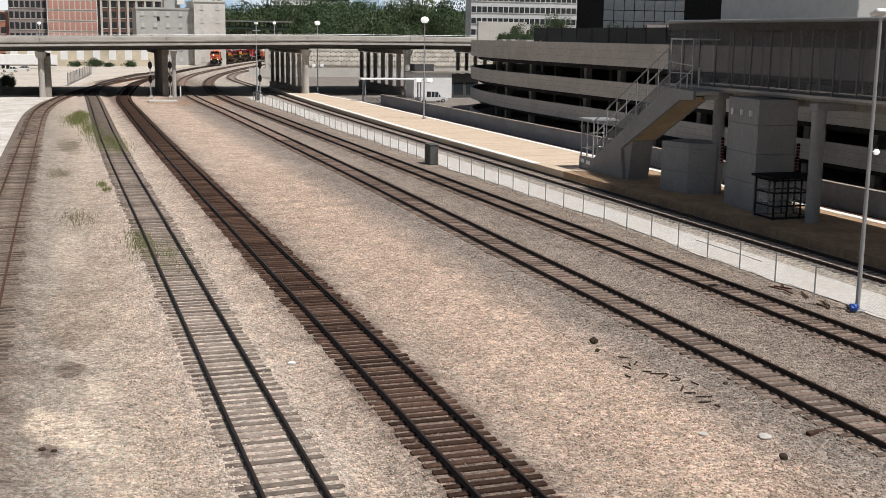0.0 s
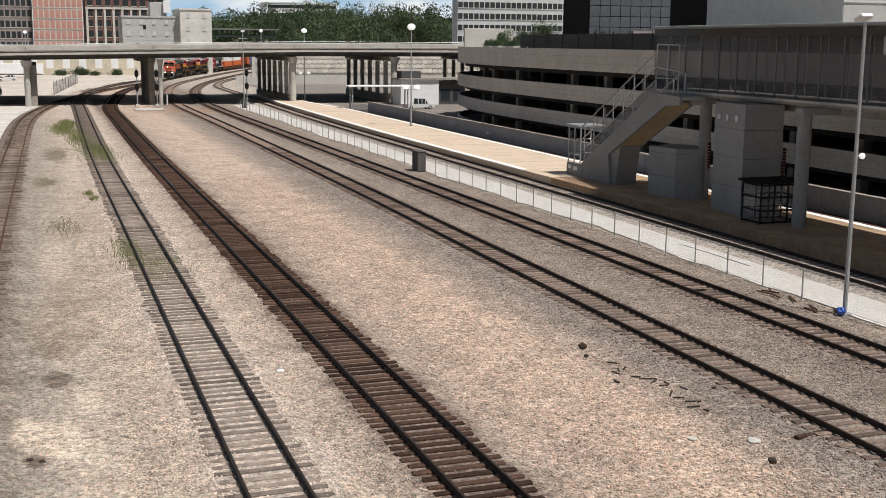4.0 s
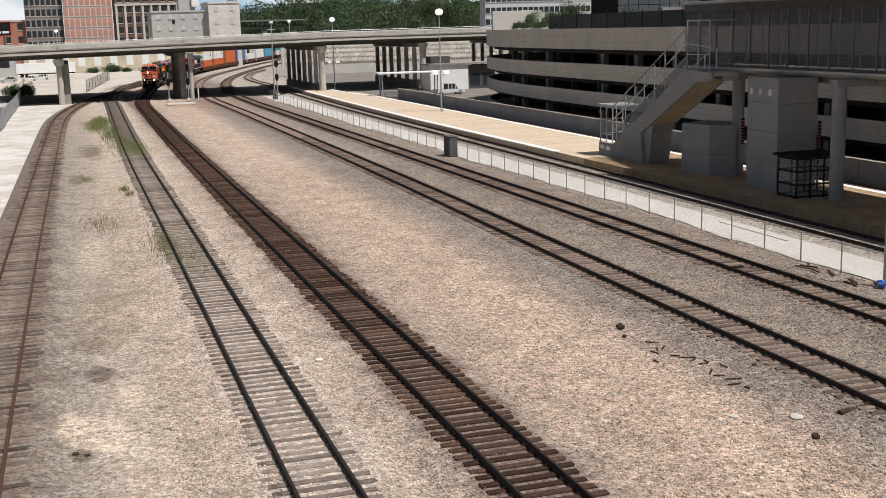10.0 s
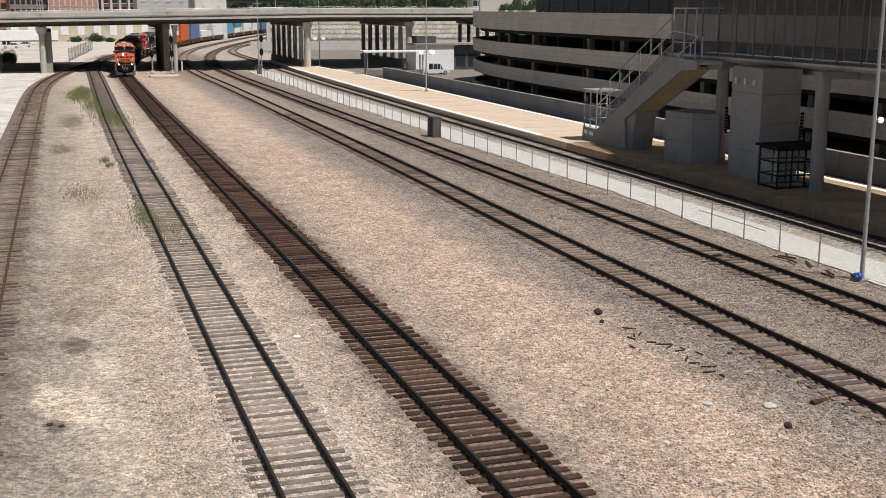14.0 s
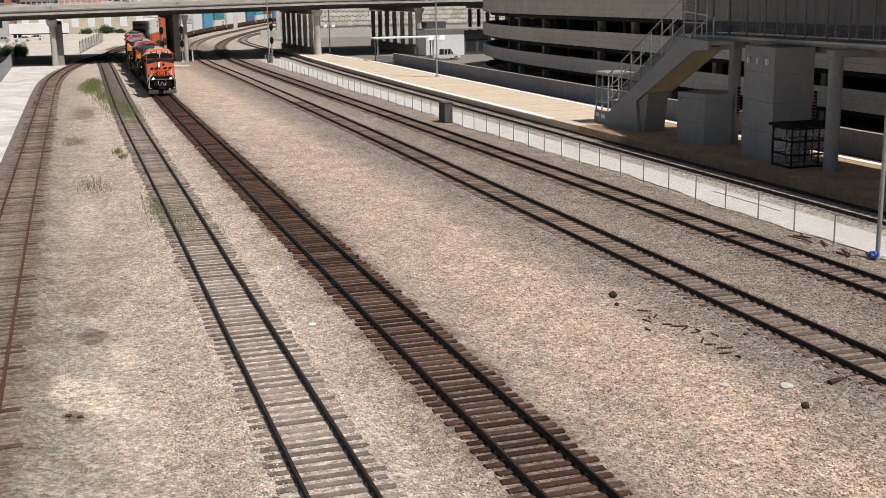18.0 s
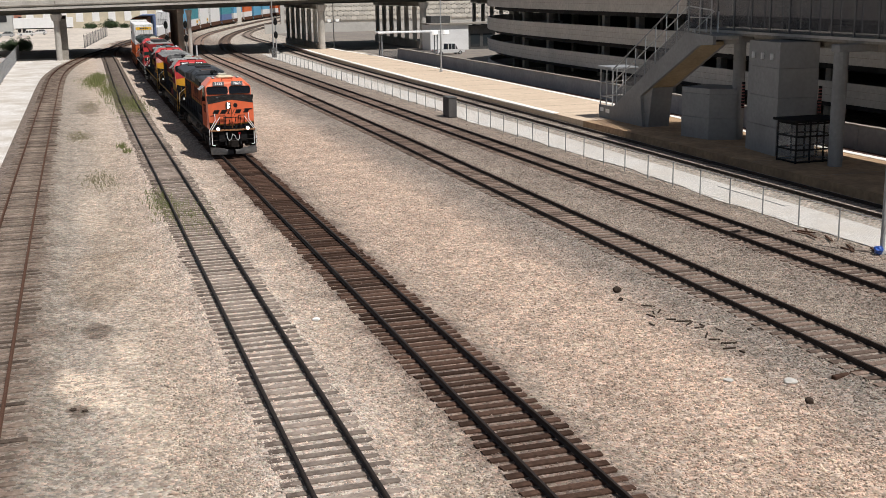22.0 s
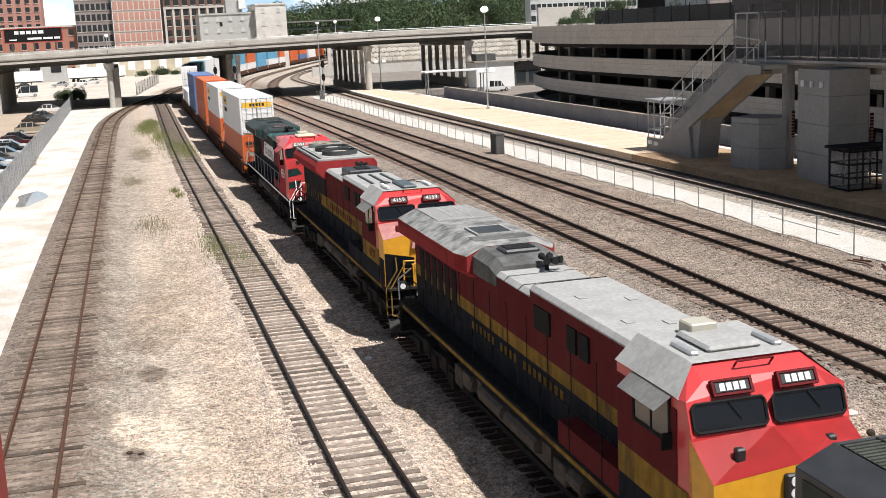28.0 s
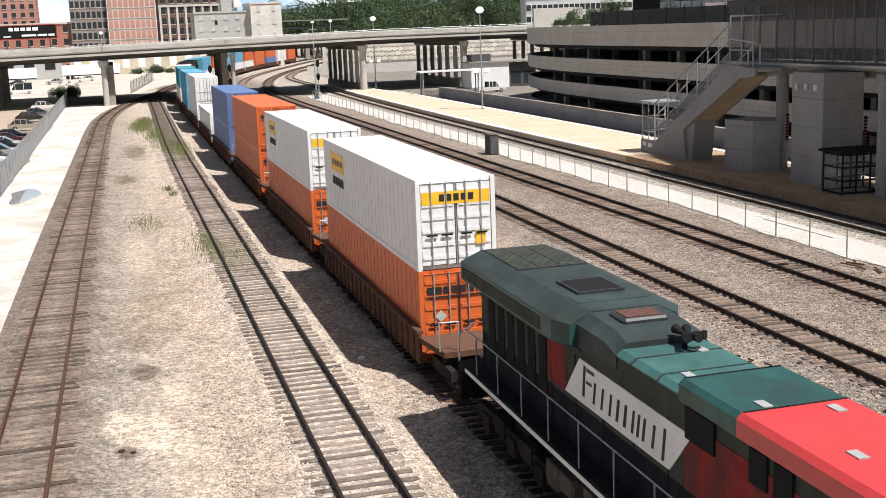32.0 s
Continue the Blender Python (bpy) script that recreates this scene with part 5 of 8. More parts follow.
for a in range(5):
    cyl(tb, (0.06, 0, 0.3 + 0.06 * a), (0.35 * math.cos(a * 1.3), 0.35 * math.sin(a * 1.3), 0.62 + 0.05 * a), 0.016, 5, 0.006)
TRUNK = bpy.data.meshes.new("trunk")
tb.to_mesh(TRUNK)
tb.free()
TRUNK.materials.append(M_BARK)


def tree(x, y, z, h, wid, rnd, label, name="tree"):
    t = empty(name, label, "tree", "trees on the hill", at=pose(x, y, z, 0, 0, rnd.uniform(0, 360)))
    o = new("trunk", TRUNK)
    o.parent, o.scale = t, (h, h, h)
    c = new("crown", rnd.choice(CROWNS))
    c.parent = t
    c.location, c.scale = (0, 0, h * 0.62), (wid, wid, h * 0.55)
    c.rotation_euler = (0, 0, rnd.uniform(0, 6))
    return t


rt = random.Random(5)
for k in range(110):
    y = rt.uniform(500, 640)
    ang = math.radians(rt.uniform(6.2, 19.5))
    deg = math.degrees(ang)
    tree(y * math.tan(ang), y, -0.4, rt.uniform(0.82, 1.1) * min(20.0 + (deg - 6.2) * 0.9, 26), rt.uniform(7, 11), rt, "broad leafy deciduous tree among others on the hill")
for k in range(10):
    tree(rt.uniform(80, 110), rt.uniform(340, 400), 0, rt.uniform(14, 20), rt.uniform(6, 9), rt, "leafy tree beside the office block")
for x, y, h in ((62, 152, 3.0), (64, 146, 2.6), (60, 140, 2.4), (66, 155, 3.2), (58.5, 131, 3.8), (61, 120, 2.8)):
    tree(x, y, 9.6, h, h * 0.55, rt, "small planted tree on the garage roof")
def roof_planter(x, y, n):
    pl = empty("roof_planter", "long concrete planter full of green shrubs on the garage roof", "planter", "planters on the garage roof", at=pose(x, y, 9.95, 0, 0, -12))
    part("trough", bx(-0.45, 0.45, 0, n * 0.45 + 0.2, 0, 0.5, 0.03), M_CONC_L, pl)
    for k in range(n):
        o = new("shrub", CROWNS[(k + n) % 5])
        o.parent, o.location, o.scale = pl, (0.15 * math.sin(k * 5 + x), 0.3 + k * 0.45, 0.75), (0.5, 0.5, 0.55 + 0.25 * math.sin(k * 3 + y))


for x, y, n in ((55.6, 127.6, 10), (56.2, 133.5, 12), (57.0, 140.5, 9), (58.2, 146.5, 12)):
    roof_planter(x, y, n)
def bush(x, y, w, h, k):
    bs = empty("bush", "dense dark green bush growing low on the yard", "bush", "bushes in the far yard", at=pose(x, y, -0.36))
    for a, r in ((0, 0), (1.1, 0.45), (3.0, 0.5), (4.8, 0.45)):
        o = new("clump", CROWNS[(k + int(a)) % 5])
        o.parent, o.location, o.scale = bs, (r * w * math.cos(a), r * w * math.sin(a), h * 0.42), (w * 0.8, w * 0.8, h * 0.75)
    b = bmesh.new()
    cyl(b, (0, 0, 0), (0, 0, h * 0.5), 0.08, 6, 0.04)
    part("stem", b, M_BARK, bs)


for k, (x, y, w, h) in enumerate(((-8.5, 244, 2.0, 2.6), (-11, 247, 2.2, 2.2), (7, 384, 2.2, 1.8), (13, 385, 2.6, 2.6), (17, 383, 2.0, 1.5), (24, 386, 2.2, 2.0))):
    bush(x, y, w, h, k)


# ---- weeds ----
def weeds(name, spots, n, h, material, label, seed):
    rng = np.random.default_rng(seed)
    v, f = [], []
    for (x, y, rx, ry) in spots:
        for _ in range(n):
            a = rng.normal(0, 0.5, 2)
            p = np.array([x + a[0] * rx, y + a[1] * ry, -0.34])
            q = rng.uniform(0, math.tau)
            w = rng.uniform(0.012, 0.03)
            hh = h * rng.uniform(0.4, 1.2)
            t = rng.normal(0, 0.25, 2) * hh
            k = len(v)
            v += [p + (w * math.cos(q), w * math.sin(q), 0), p - (w * math.cos(q), w * math.sin(q), 0), p + (t[0], t[1], hh)]
            f.append((k, k + 1, k + 2))
    return tagged(mesh_np(name, v, f, material), label, "weeds", kind="stuff")


M_WEED = mat("weed_green", (0.17, 0.19, 0.075), 0.85, grain=0.3, scale=3, stain=0.5, stain_scale=0.4, tint=(0.24, 0.22, 0.11))
M_DRY = mat("dry_weed", (0.25, 0.225, 0.14), 0.9, grain=0.3, scale=3)
weeds("weeds_siding", [(3.9, 138, 1.2, 12), (4.6, 122, 1.3, 14), (5.6, 118, 1.0, 10), (2.6, 152, 1.6, 10), (3.4, 160, 1.2, 8)], 1900, 0.42, M_WEED, "tall green weeds growing over the siding", 1)
weeds("weeds_ties", [(5.0, 58, 1.3, 5), (4.0, 62, 0.7, 5)], 1300, 0.32, M_WEED, "thin green weeds between the ties", 2)
weeds("weed_clump", [(3.2, 84, 0.35, 0.9), (3.0, 87, 0.4, 0.8)], 110, 0.4, M_WEED, "small clump of green weeds beside the siding", 3)
weeds("dry_grass", [(1.0, 72, 1.2, 4), (0.0, 95, 1.0, 4), (1.2, 120, 1.4, 8)], 700, 0.14, M_DRY, "sparse dry grass on the yard soil", 4)


# ---- parked vehicles ----
def parked_car(x, y, rz, paint, label, h=1.45, l=4.5, name="parked_car", category="car", bed=False, van=False):
    """A road vehicle nose along +y."""
    t = empty(name, label, category, "parked vehicles", at=pose(x, y, -0.335, 0, 0, rz))
    w = 0.9
    low = [(-l / 2, 0.35), (-l / 2, 0.75), (-l / 2 + 0.1, 0.92), (l / 2 - 1.2, 0.92), (l / 2 - 0.1, 0.78), (l / 2, 0.6), (l / 2, 0.35)]
    part("body", prism(low, -w, w, "x"), paint, t)
    if van:
        cab = [(-l / 2 + 0.05, 0.92), (-l / 2 + 0.1, h), (l / 2 - 1.9, h), (l / 2 - 1.1, 0.92)]
    elif bed:
        cab = [(-0.5, 0.92), (-0.4, h), (0.9, h), (l / 2 - 1.3, 0.92)]
    else:
        cab = [(-l / 2 + 0.25, 0.92), (-l / 2 + 0.85, h), (l / 2 - 2.2, h), (l / 2 - 1.3, 0.92)]
    part("cabin", prism(cab, -w + 0.1, w - 0.1, "x"), M_GLASS, t)
    part("roof", bx(-w + 0.12, w - 0.12, cab[1][0] + 0.02, cab[2][0] - 0.02, h - 0.04, h + 0.03, 0.02), paint, t)
    for s in (-1, 1):
        part("pillar", bxs([(s * (w - 0.1) - 0.02, s * (w - 0.1) + 0.02, cab[1][0] - 0.05 + k * (cab[2][0] - cab[1][0]) / 2, cab[1][0] + 0.05 + k * (cab[2][0] - cab[1][0]) / 2, 0.92, h) for k in range(3)]), paint, t)
        for yy in (-l / 2 + 0.85, l / 2 - 0.9):
            wb = bmesh.new()
            cyl(wb, (s * (w - 0.2), yy, 0.33), (s * (w + 0.01), yy, 0.33), 0.33, 14)
            wh = part("wheel", wb, M_HOSE, t)
            wb = bmesh.new()
            cyl(wb, (s * (w + 0.01), yy, 0.33), (s * (w + 0.02), yy, 0.33), 0.2, 10)
            part("rim", wb, M_GALV, wh)
        part("headlight", bx(s * 0.65 - 0.18, s * 0.65 + 0.18, l / 2 - 0.06, l / 2 + 0.01, 0.6, 0.74), M_HEAD_OFF, t)
        part("tail_light", bx(s * 0.7 - 0.12, s * 0.7 + 0.12, -l / 2 - 0.01, -l / 2 + 0.05, 0.65, 0.85), M_TAIL, t)
    return t


M_HOSE = mat("tyre_rubber", (0.02, 0.02, 0.02), 0.8)
M_HEAD_OFF = mat("lamp_lens", (0.75, 0.76, 0.74), 0.1)
M_TAIL = mat("tail_red", (0.30, 0.01, 0.01), 0.3)
PAINT = {k: mat(k + "_car_paint", c, 0.25, 0.2, coat=0.6, grain=0.02, scale=3) for k, c in dict(white=(0.75, 0.75, 0.74), black=(0.015, 0.015, 0.017), silver=(0.42, 0.43, 0.43), maroon=(0.10, 0.012, 0.02), grey=(0.12, 0.125, 0.13), blue=(0.03, 0.05, 0.12), tan=(0.36, 0.32, 0.25)).items()}
for y, k in ((203, "white"), (184, "grey"), (175, "black"), (158, "tan"), (141, "black"), (136, "maroon"), (130.5, "white"), (126.5, "black"), (121.5, "silver"), (117, "grey"), (112.5, "white"), (108, "black"), (103.5, "white"), (99, "maroon"), (94.5, "silver")):
    parked_car(-11.9 + 0.2 * math.sin(y), y, -90 + 3 * math.sin(y * 2), PAINT[k], k + " car parked nose-in at the lot fence")
parked_car(60.5, 186, -80, PAINT["white"], "white pickup truck parked beside the drive", 1.8, 5.4, "pickup_truck", "pickup truck", bed=True)
parked_car(-21, 274, 95, PAINT["white"], "white delivery van beyond the bridge", 2.4, 5.6, "delivery_van", "van", van=True)
for x, y, k in ((-16, 326, "silver"), (-11, 330, "white"), (-26, 330, "black"), (-8, 338, "white"), (51.8, 79, "blue"), (52, 72, "grey")):
    parked_car(x, y, 90 if y > 100 else 2, PAINT[k], k + " car parked beyond the tracks")
tr = empty("semi_trailer", "long white box trailer on black wheels", "trailer", at=pose(-7, 362, -0.335))
part("box_body", bx(-8.3, 8.3, -1.3, 1.3, 1.2, 4.1, 0.04), M_WHITE, tr)
part("chassis", bx(-7.8, 8, -0.9, 0.9, 0.9, 1.2), M_BLACK, tr)
for x in (-6.8, -5.5):
    for s in (-1, 1):
        wb = bmesh.new()
        cyl(wb, (x, s * 0.85, 0.5), (x, s * 1.25, 0.5), 0.5, 14)
        part("wheel", wb, M_HOSE, tr)
part("landing_leg", bxs([(5, 5.2, -0.8, -0.6, 0, 1), (5, 5.2, 0.6, 0.8, 0, 1)]), M_BLACK, tr)
copy_thing(tr, pose(-30, 350, -0.335, 0, 0, 4))

# ---- fence along the parking lot ----
lf = empty("lot_fence", "tall grey chain-link fence between parking lot and service road", "fence")
M_LINK = mesh_mat("slatted_link", (0.40, 0.41, 0.42), 0.06, 0.016, solid=0.35)
lp = part("fence_post", line([(0, 0, -0.4), (0, 0, 1.95)], 0.04, 8), M_GALV, lf)
lp.matrix_basis = pose(-9.05, 60, 0)
for k in range(1, 56):
    same(lp, lf, -9.05 + 0.004 * k, 60 + k * 2.9, 0)
part("top_rail", line([(-9.05, 60, 1.9), (-8.83, 219.5, 1.9)], 0.03), M_GALV, lf)
part("wire_mesh", loft([[(-9.06, 60, -0.33), (-9.06, 60, 1.9), (-9.05, 60, 1.9), (-9.05, 60, -0.33)], [(-8.84, 219.5, -0.33), (-8.84, 219.5, 1.9), (-8.83, 219.5, 1.9), (-8.83, 219.5, -0.33)]]), M_LINK, lf, "grey wire mesh")
yf = empty("yard_fence", "dark wire fence panels along the far yard", "fence")
for k in range(9):
    a, b = (2.7 + k * 0.75, 249 + k * 7.4), (2.7 + (k + 1) * 0.75, 249 + (k + 1) * 7.4)
    part("panel", loft([[(a[0], a[1], -0.3), (a[0], a[1], 2.2), (a[0] + 0.03, a[1], 2.2), (a[0] + 0.03, a[1], -0.3)], [(b[0], b[1], -0.3), (b[0], b[1], 2.2), (b[0] + 0.03, b[1], 2.2), (b[0] + 0.03, b[1], -0.3)]]), M_SCREEN, yf)
    part("post", line([(a[0], a[1], -0.35), (a[0], a[1], 2.4)], 0.05), M_STEEL_D, yf)

# ---- debris on the ballast ----
M_WOOD = mat("rotten_wood", (0.06, 0.045, 0.035), 0.95, grain=0.3, scale=8, bump=0.5)
rd = random.Random(11)


def lump(name, x, y, r, material, label, category, flat_=0.6):
    b = bmesh.new()
    bmesh.ops.create_icosphere(b, subdivisions=2, radius=r)
    o = Vector((x * 3.1, y * 1.7, 0))
    for v in b.verts:
        v.co *= 1 + 0.35 * noise.noise(v.co * (2.2 / r) + o)
        v.co.z *= flat_
    ob = part(name, b, material)
    ob.matrix_basis = pose(x, y, -0.345 + r * flat_ * 0.6, 0, 0, rd.uniform(0, 360))
    return tagged(ob, label, category)


lump("rock", 18.6, 37.3, 0.17, M_WOOD, "dark lump of charred wood on the stone", "debris", 0.8)
lump("rock", 18.3, 25.0, 0.12, M_WOOD, "dark lump of charred wood on the stone", "debris", 0.8)
lump("rock", 20.4, 31.2, 0.11, M_WOOD, "small dark lump on the stone", "debris", 0.8)
lump("rock", 18.2, 36.2, 0.09, M_WOOD, "small dark lump on the stone", "debris", 0.8)
lump("flat_stone", 18.8, 26.6, 0.2, M_CONC_L, "flat pale stone on the gravel", "stone", 0.3)
lump("flat_stone", 17.2, 27.3, 0.15, M_CONC_L, "flat pale stone on the gravel", "stone", 0.3)
lump("paper_scrap", 7.3, 37.6, 0.13, M_WHITE, "crumpled white paper scrap on the stone", "litter", 0.5)
lump("paper_scrap", 8.4, 31.7, 0.09, M_WHITE, "small white paper scrap on the stone", "litter", 0.5)
lump("paper_scrap", 4.4, 27.5, 0.08, M_WHITE, "small white scrap beside the rail", "litter", 0.5)
ob = tagged(part("old_plank", bx(-0.7, 0.7, -0.1, 0.1, 0, 0.14, 0.02), M_TIE_BROWN), "weathered brown timber lying on the stone", "debris")
ob.matrix_basis = pose(20.7, 26.4, -0.35, 0, 0, 8)
lump("rock", -0.75, 31.4, 0.1, M_WOOD, "dark clod on the yard soil", "debris", 0.3)
lump("rock", -0.45, 31.2, 0.08, M_WOOD, "dark clod on the yard soil", "debris", 0.3)
for k in range(16):
    x, y = 18.8 + rd.gauss(0, 0.35) - k * 0.01, 35 - k * 0.35 + rd.gauss(0, 0.3)
    b = bx(-rd.uniform(0.12, 0.3), rd.uniform(0.1, 0.3), -0.03, 0.03, 0, 0.045, 0.01)
    ob = tagged(part("wood_scrap", b, M_WOOD), "broken dark timber splinter on the stone", "debris", "splinters on the open strip")
    ob.matrix_basis = pose(x, y, -0.345, rd.uniform(-8, 8), rd.uniform(-8, 8), rd.uniform(0, 360))
for k in range(9):
    b = bx(-rd.uniform(0.2, 0.7), rd.uniform(0.2, 0.7), -0.05, 0.05, 0, 0.06, 0.012)
    ob = tagged(part("old_plank", b, M_TIE_BROWN), "weathered brown plank by the fence", "debris", "planks by the fence")
    ob.matrix_basis = pose(31.0 + rd.gauss(0, 0.25), 40.5 + rd.uniform(-1.5, 3.5), -0.35 + 0.01 * k, 0, 0, rd.uniform(60, 120))


# ---- the train ----
M_ORANGE = mat("orange_loco_paint", (0.80, 0.155, 0.06), 0.45, grain=0.08, scale=3, stain=0.35, stain_scale=0.7, tint=(0.42, 0.13, 0.06), coat=0.2)
# Orange for the hood flanks: grime streaks, plus a base darkened for shade.
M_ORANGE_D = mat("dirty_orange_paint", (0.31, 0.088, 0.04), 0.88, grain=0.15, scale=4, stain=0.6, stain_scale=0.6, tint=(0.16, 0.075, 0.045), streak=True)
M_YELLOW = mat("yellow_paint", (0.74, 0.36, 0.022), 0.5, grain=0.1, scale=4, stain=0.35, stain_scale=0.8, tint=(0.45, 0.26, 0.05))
# Grimy yellow whose base also holds the shade of the flanks.
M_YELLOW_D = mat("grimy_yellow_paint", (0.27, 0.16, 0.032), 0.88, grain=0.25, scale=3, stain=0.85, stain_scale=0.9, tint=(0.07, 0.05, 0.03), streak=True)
M_NAVY = mat("dark_green_black_paint", (0.012, 0.015, 0.022), 0.9, grain=0.2, scale=5, stain=0.4, stain_scale=0.8, tint=(0.05, 0.045, 0.04), streak=True)
M_ROOF_K = mat("sooty_black_roof", (0.026, 0.028, 0.031), 0.5, grain=0.25, scale=3, stain=0.5, stain_scale=0.5, tint=(0.06, 0.061, 0.062))
M_RED = mat("red_loco_paint", (0.58, 0.042, 0.045), 0.45, grain=0.08, scale=3, stain=0.45, stain_scale=0.7, tint=(0.45, 0.05, 0.04), coat=0.2)
# Streaked flank copy of the red, its shade put into the base colour.
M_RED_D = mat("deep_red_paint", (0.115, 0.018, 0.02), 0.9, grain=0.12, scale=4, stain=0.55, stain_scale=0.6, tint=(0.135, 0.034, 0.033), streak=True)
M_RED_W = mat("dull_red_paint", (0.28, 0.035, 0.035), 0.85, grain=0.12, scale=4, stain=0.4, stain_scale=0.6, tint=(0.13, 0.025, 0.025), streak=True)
# Worn red, deepened as well for the shaded side of the engine.
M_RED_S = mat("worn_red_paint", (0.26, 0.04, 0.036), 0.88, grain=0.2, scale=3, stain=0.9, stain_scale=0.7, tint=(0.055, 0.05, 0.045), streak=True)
M_SILVER = mat("silver_grey_roof", (0.37, 0.37, 0.358), 0.8, 0.1, grain=0.12, scale=9, stain=0.5, stain_scale=1.3, tint=(0.26, 0.257, 0.247))
M_EXHAUST = mat("rusty_exhaust", (0.11, 0.06, 0.05), 0.9, grain=0.3, scale=8)
M_SILVER_W = mat("soot_streaked_roof", (0.29, 0.29, 0.28), 0.8, grain=0.2, scale=5, stain=0.95, stain_scale=0.6, tint=(0.07, 0.07, 0.068), streak=True)
M_SILVER_S = mat("sooty_silver_roof", (0.135, 0.135, 0.13), 0.8, grain=0.25, scale=4, stain=0.8, stain_scale=1.1, tint=(0.05, 0.05, 0.05))
# Cab-side orange: the front's orange scaled down for shade, faintly streaked.
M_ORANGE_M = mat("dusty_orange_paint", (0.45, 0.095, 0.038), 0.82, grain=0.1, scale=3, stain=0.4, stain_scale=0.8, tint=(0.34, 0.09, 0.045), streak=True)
# Cab-side red, darker than the front to carry its shade.
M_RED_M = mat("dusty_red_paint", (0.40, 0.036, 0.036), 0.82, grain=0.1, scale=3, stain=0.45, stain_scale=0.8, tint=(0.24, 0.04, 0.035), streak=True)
M_GREEN = mat("dark_green_paint", (0.018, 0.08, 0.07), 0.5, grain=0.2, scale=3, stain=0.85, stain_scale=0.7, tint=(0.022, 0.034, 0.032))
M_GREEN_S = mat("sooty_green_roof", (0.042, 0.058, 0.056), 0.6, grain=0.2, scale=3, stain=0.85, stain_scale=0.6, tint=(0.024, 0.026, 0.026))
M_SOOT = mat("sooty_grey_paint", (0.066, 0.074, 0.062), 0.9, grain=0.2, scale=3, stain=0.6, stain_scale=0.7, tint=(0.045, 0.042, 0.035), streak=True)
M_GRIME = mat("grimy_running_gear", (0.024, 0.021, 0.019), 0.92, grain=0.3, scale=6, stain=0.6, stain_scale=1.2, tint=(0.07, 0.056, 0.045))
M_TANK = mat("dusty_fuel_tank", (0.11, 0.092, 0.078), 0.85, grain=0.2, scale=5, stain=0.5, stain_scale=1.0)
M_PLOUGH = mat("dusty_plough", (0.045, 0.043, 0.042), 0.6, 0.1, grain=0.2, scale=4, stain=0.6, stain_scale=1.2, tint=(0.15, 0.135, 0.12))
M_TARP = mat("cream_aircon_cover", (0.66, 0.58, 0.42), 0.8, grain=0.1, scale=6, stain=0.3)
M_HEAD = mat("headlight_glow", (1.0, 0.97, 0.9), 0.2, emit=10.0)
M_BOARD = mat("number_board_black", (0.02, 0.02, 0.022), 0.5)
M_BOARD_W = mat("number_board_pale", (0.42, 0.40, 0.33), 0.5)
M_CABGLASS = mat("dark_cab_glass", (0.006, 0.007, 0.009), 0.12)
M_DRUM = mat("fan_drum_grey", (0.07, 0.072, 0.073), 0.6, grain=0.15, scale=5, stain=0.5)
M_FANMESH = mat("rusty_fan_mesh", (0.33, 0.27, 0.19), 0.8, grain=0.3, scale=14, stain=0.4, stain_scale=2)
M_GREEN_L = mat("faded_teal_roof", (0.055, 0.15, 0.135), 0.55, grain=0.15, scale=3, stain=0.7, stain_scale=0.6, tint=(0.02, 0.06, 0.055))
LOCO_L = 23.3
HZ = 4.47   # height of the long hood
RAISED = 10.55   # end of the raised roof behind the cab


def hood_section(hw, z0, zs, zt, tw):
    """Half-octagon section: straight sides, bevelled shoulders, flat roof."""
    return [(-hw, z0), (-hw, zs), (-tw, zt), (tw, zt), (hw, zs), (hw, z0)]


def loco_truck(t, yc):
    fr = bmesh.new()
    for s in (-1, 1):
        box(fr, s * 1.22 - 0.1, s * 1.22 + 0.1, yc - 2.7, yc + 2.7, 0.62, 0.9)
        for k in (-1.95, 0, 1.95):
            box(fr, s * 1.24 - 0.17, s * 1.24 + 0.17, yc + k - 0.28, yc + k + 0.28, 0.35, 0.78)
        for k in (-0.98, 0.98):
            box(fr, s * 1.24 - 0.13, s * 1.24 + 0.13, yc + k - 0.4, yc + k + 0.4, 0.55, 1.0)
    box(fr, -1.1, 1.1, yc - 0.5, yc + 0.5, 0.5, 1.1)
    tk = part("truck", fr, M_GRIME, t, "grimy six-wheel truck frame")
    wb = bmesh.new()
    for s in (-1, 1):
        cyl(wb, (s * 0.70, 0, 0.53), (s * 0.83, 0, 0.53), 0.53, 20)
        cyl(wb, (s * 0.66, 0, 0.53), (s * 0.70, 0, 0.53), 0.56, 20)
    cyl(wb, (-0.7, 0, 0.53), (0.7, 0, 0.53), 0.1, 10)
    w0 = part("wheelset", wb, M_GRIME, tk)
    w0.matrix_basis = pose(0, yc - 1.95, 0)
    same(w0, tk, 0, yc, 0)
    same(w0, tk, 0, yc + 1.95, 0)


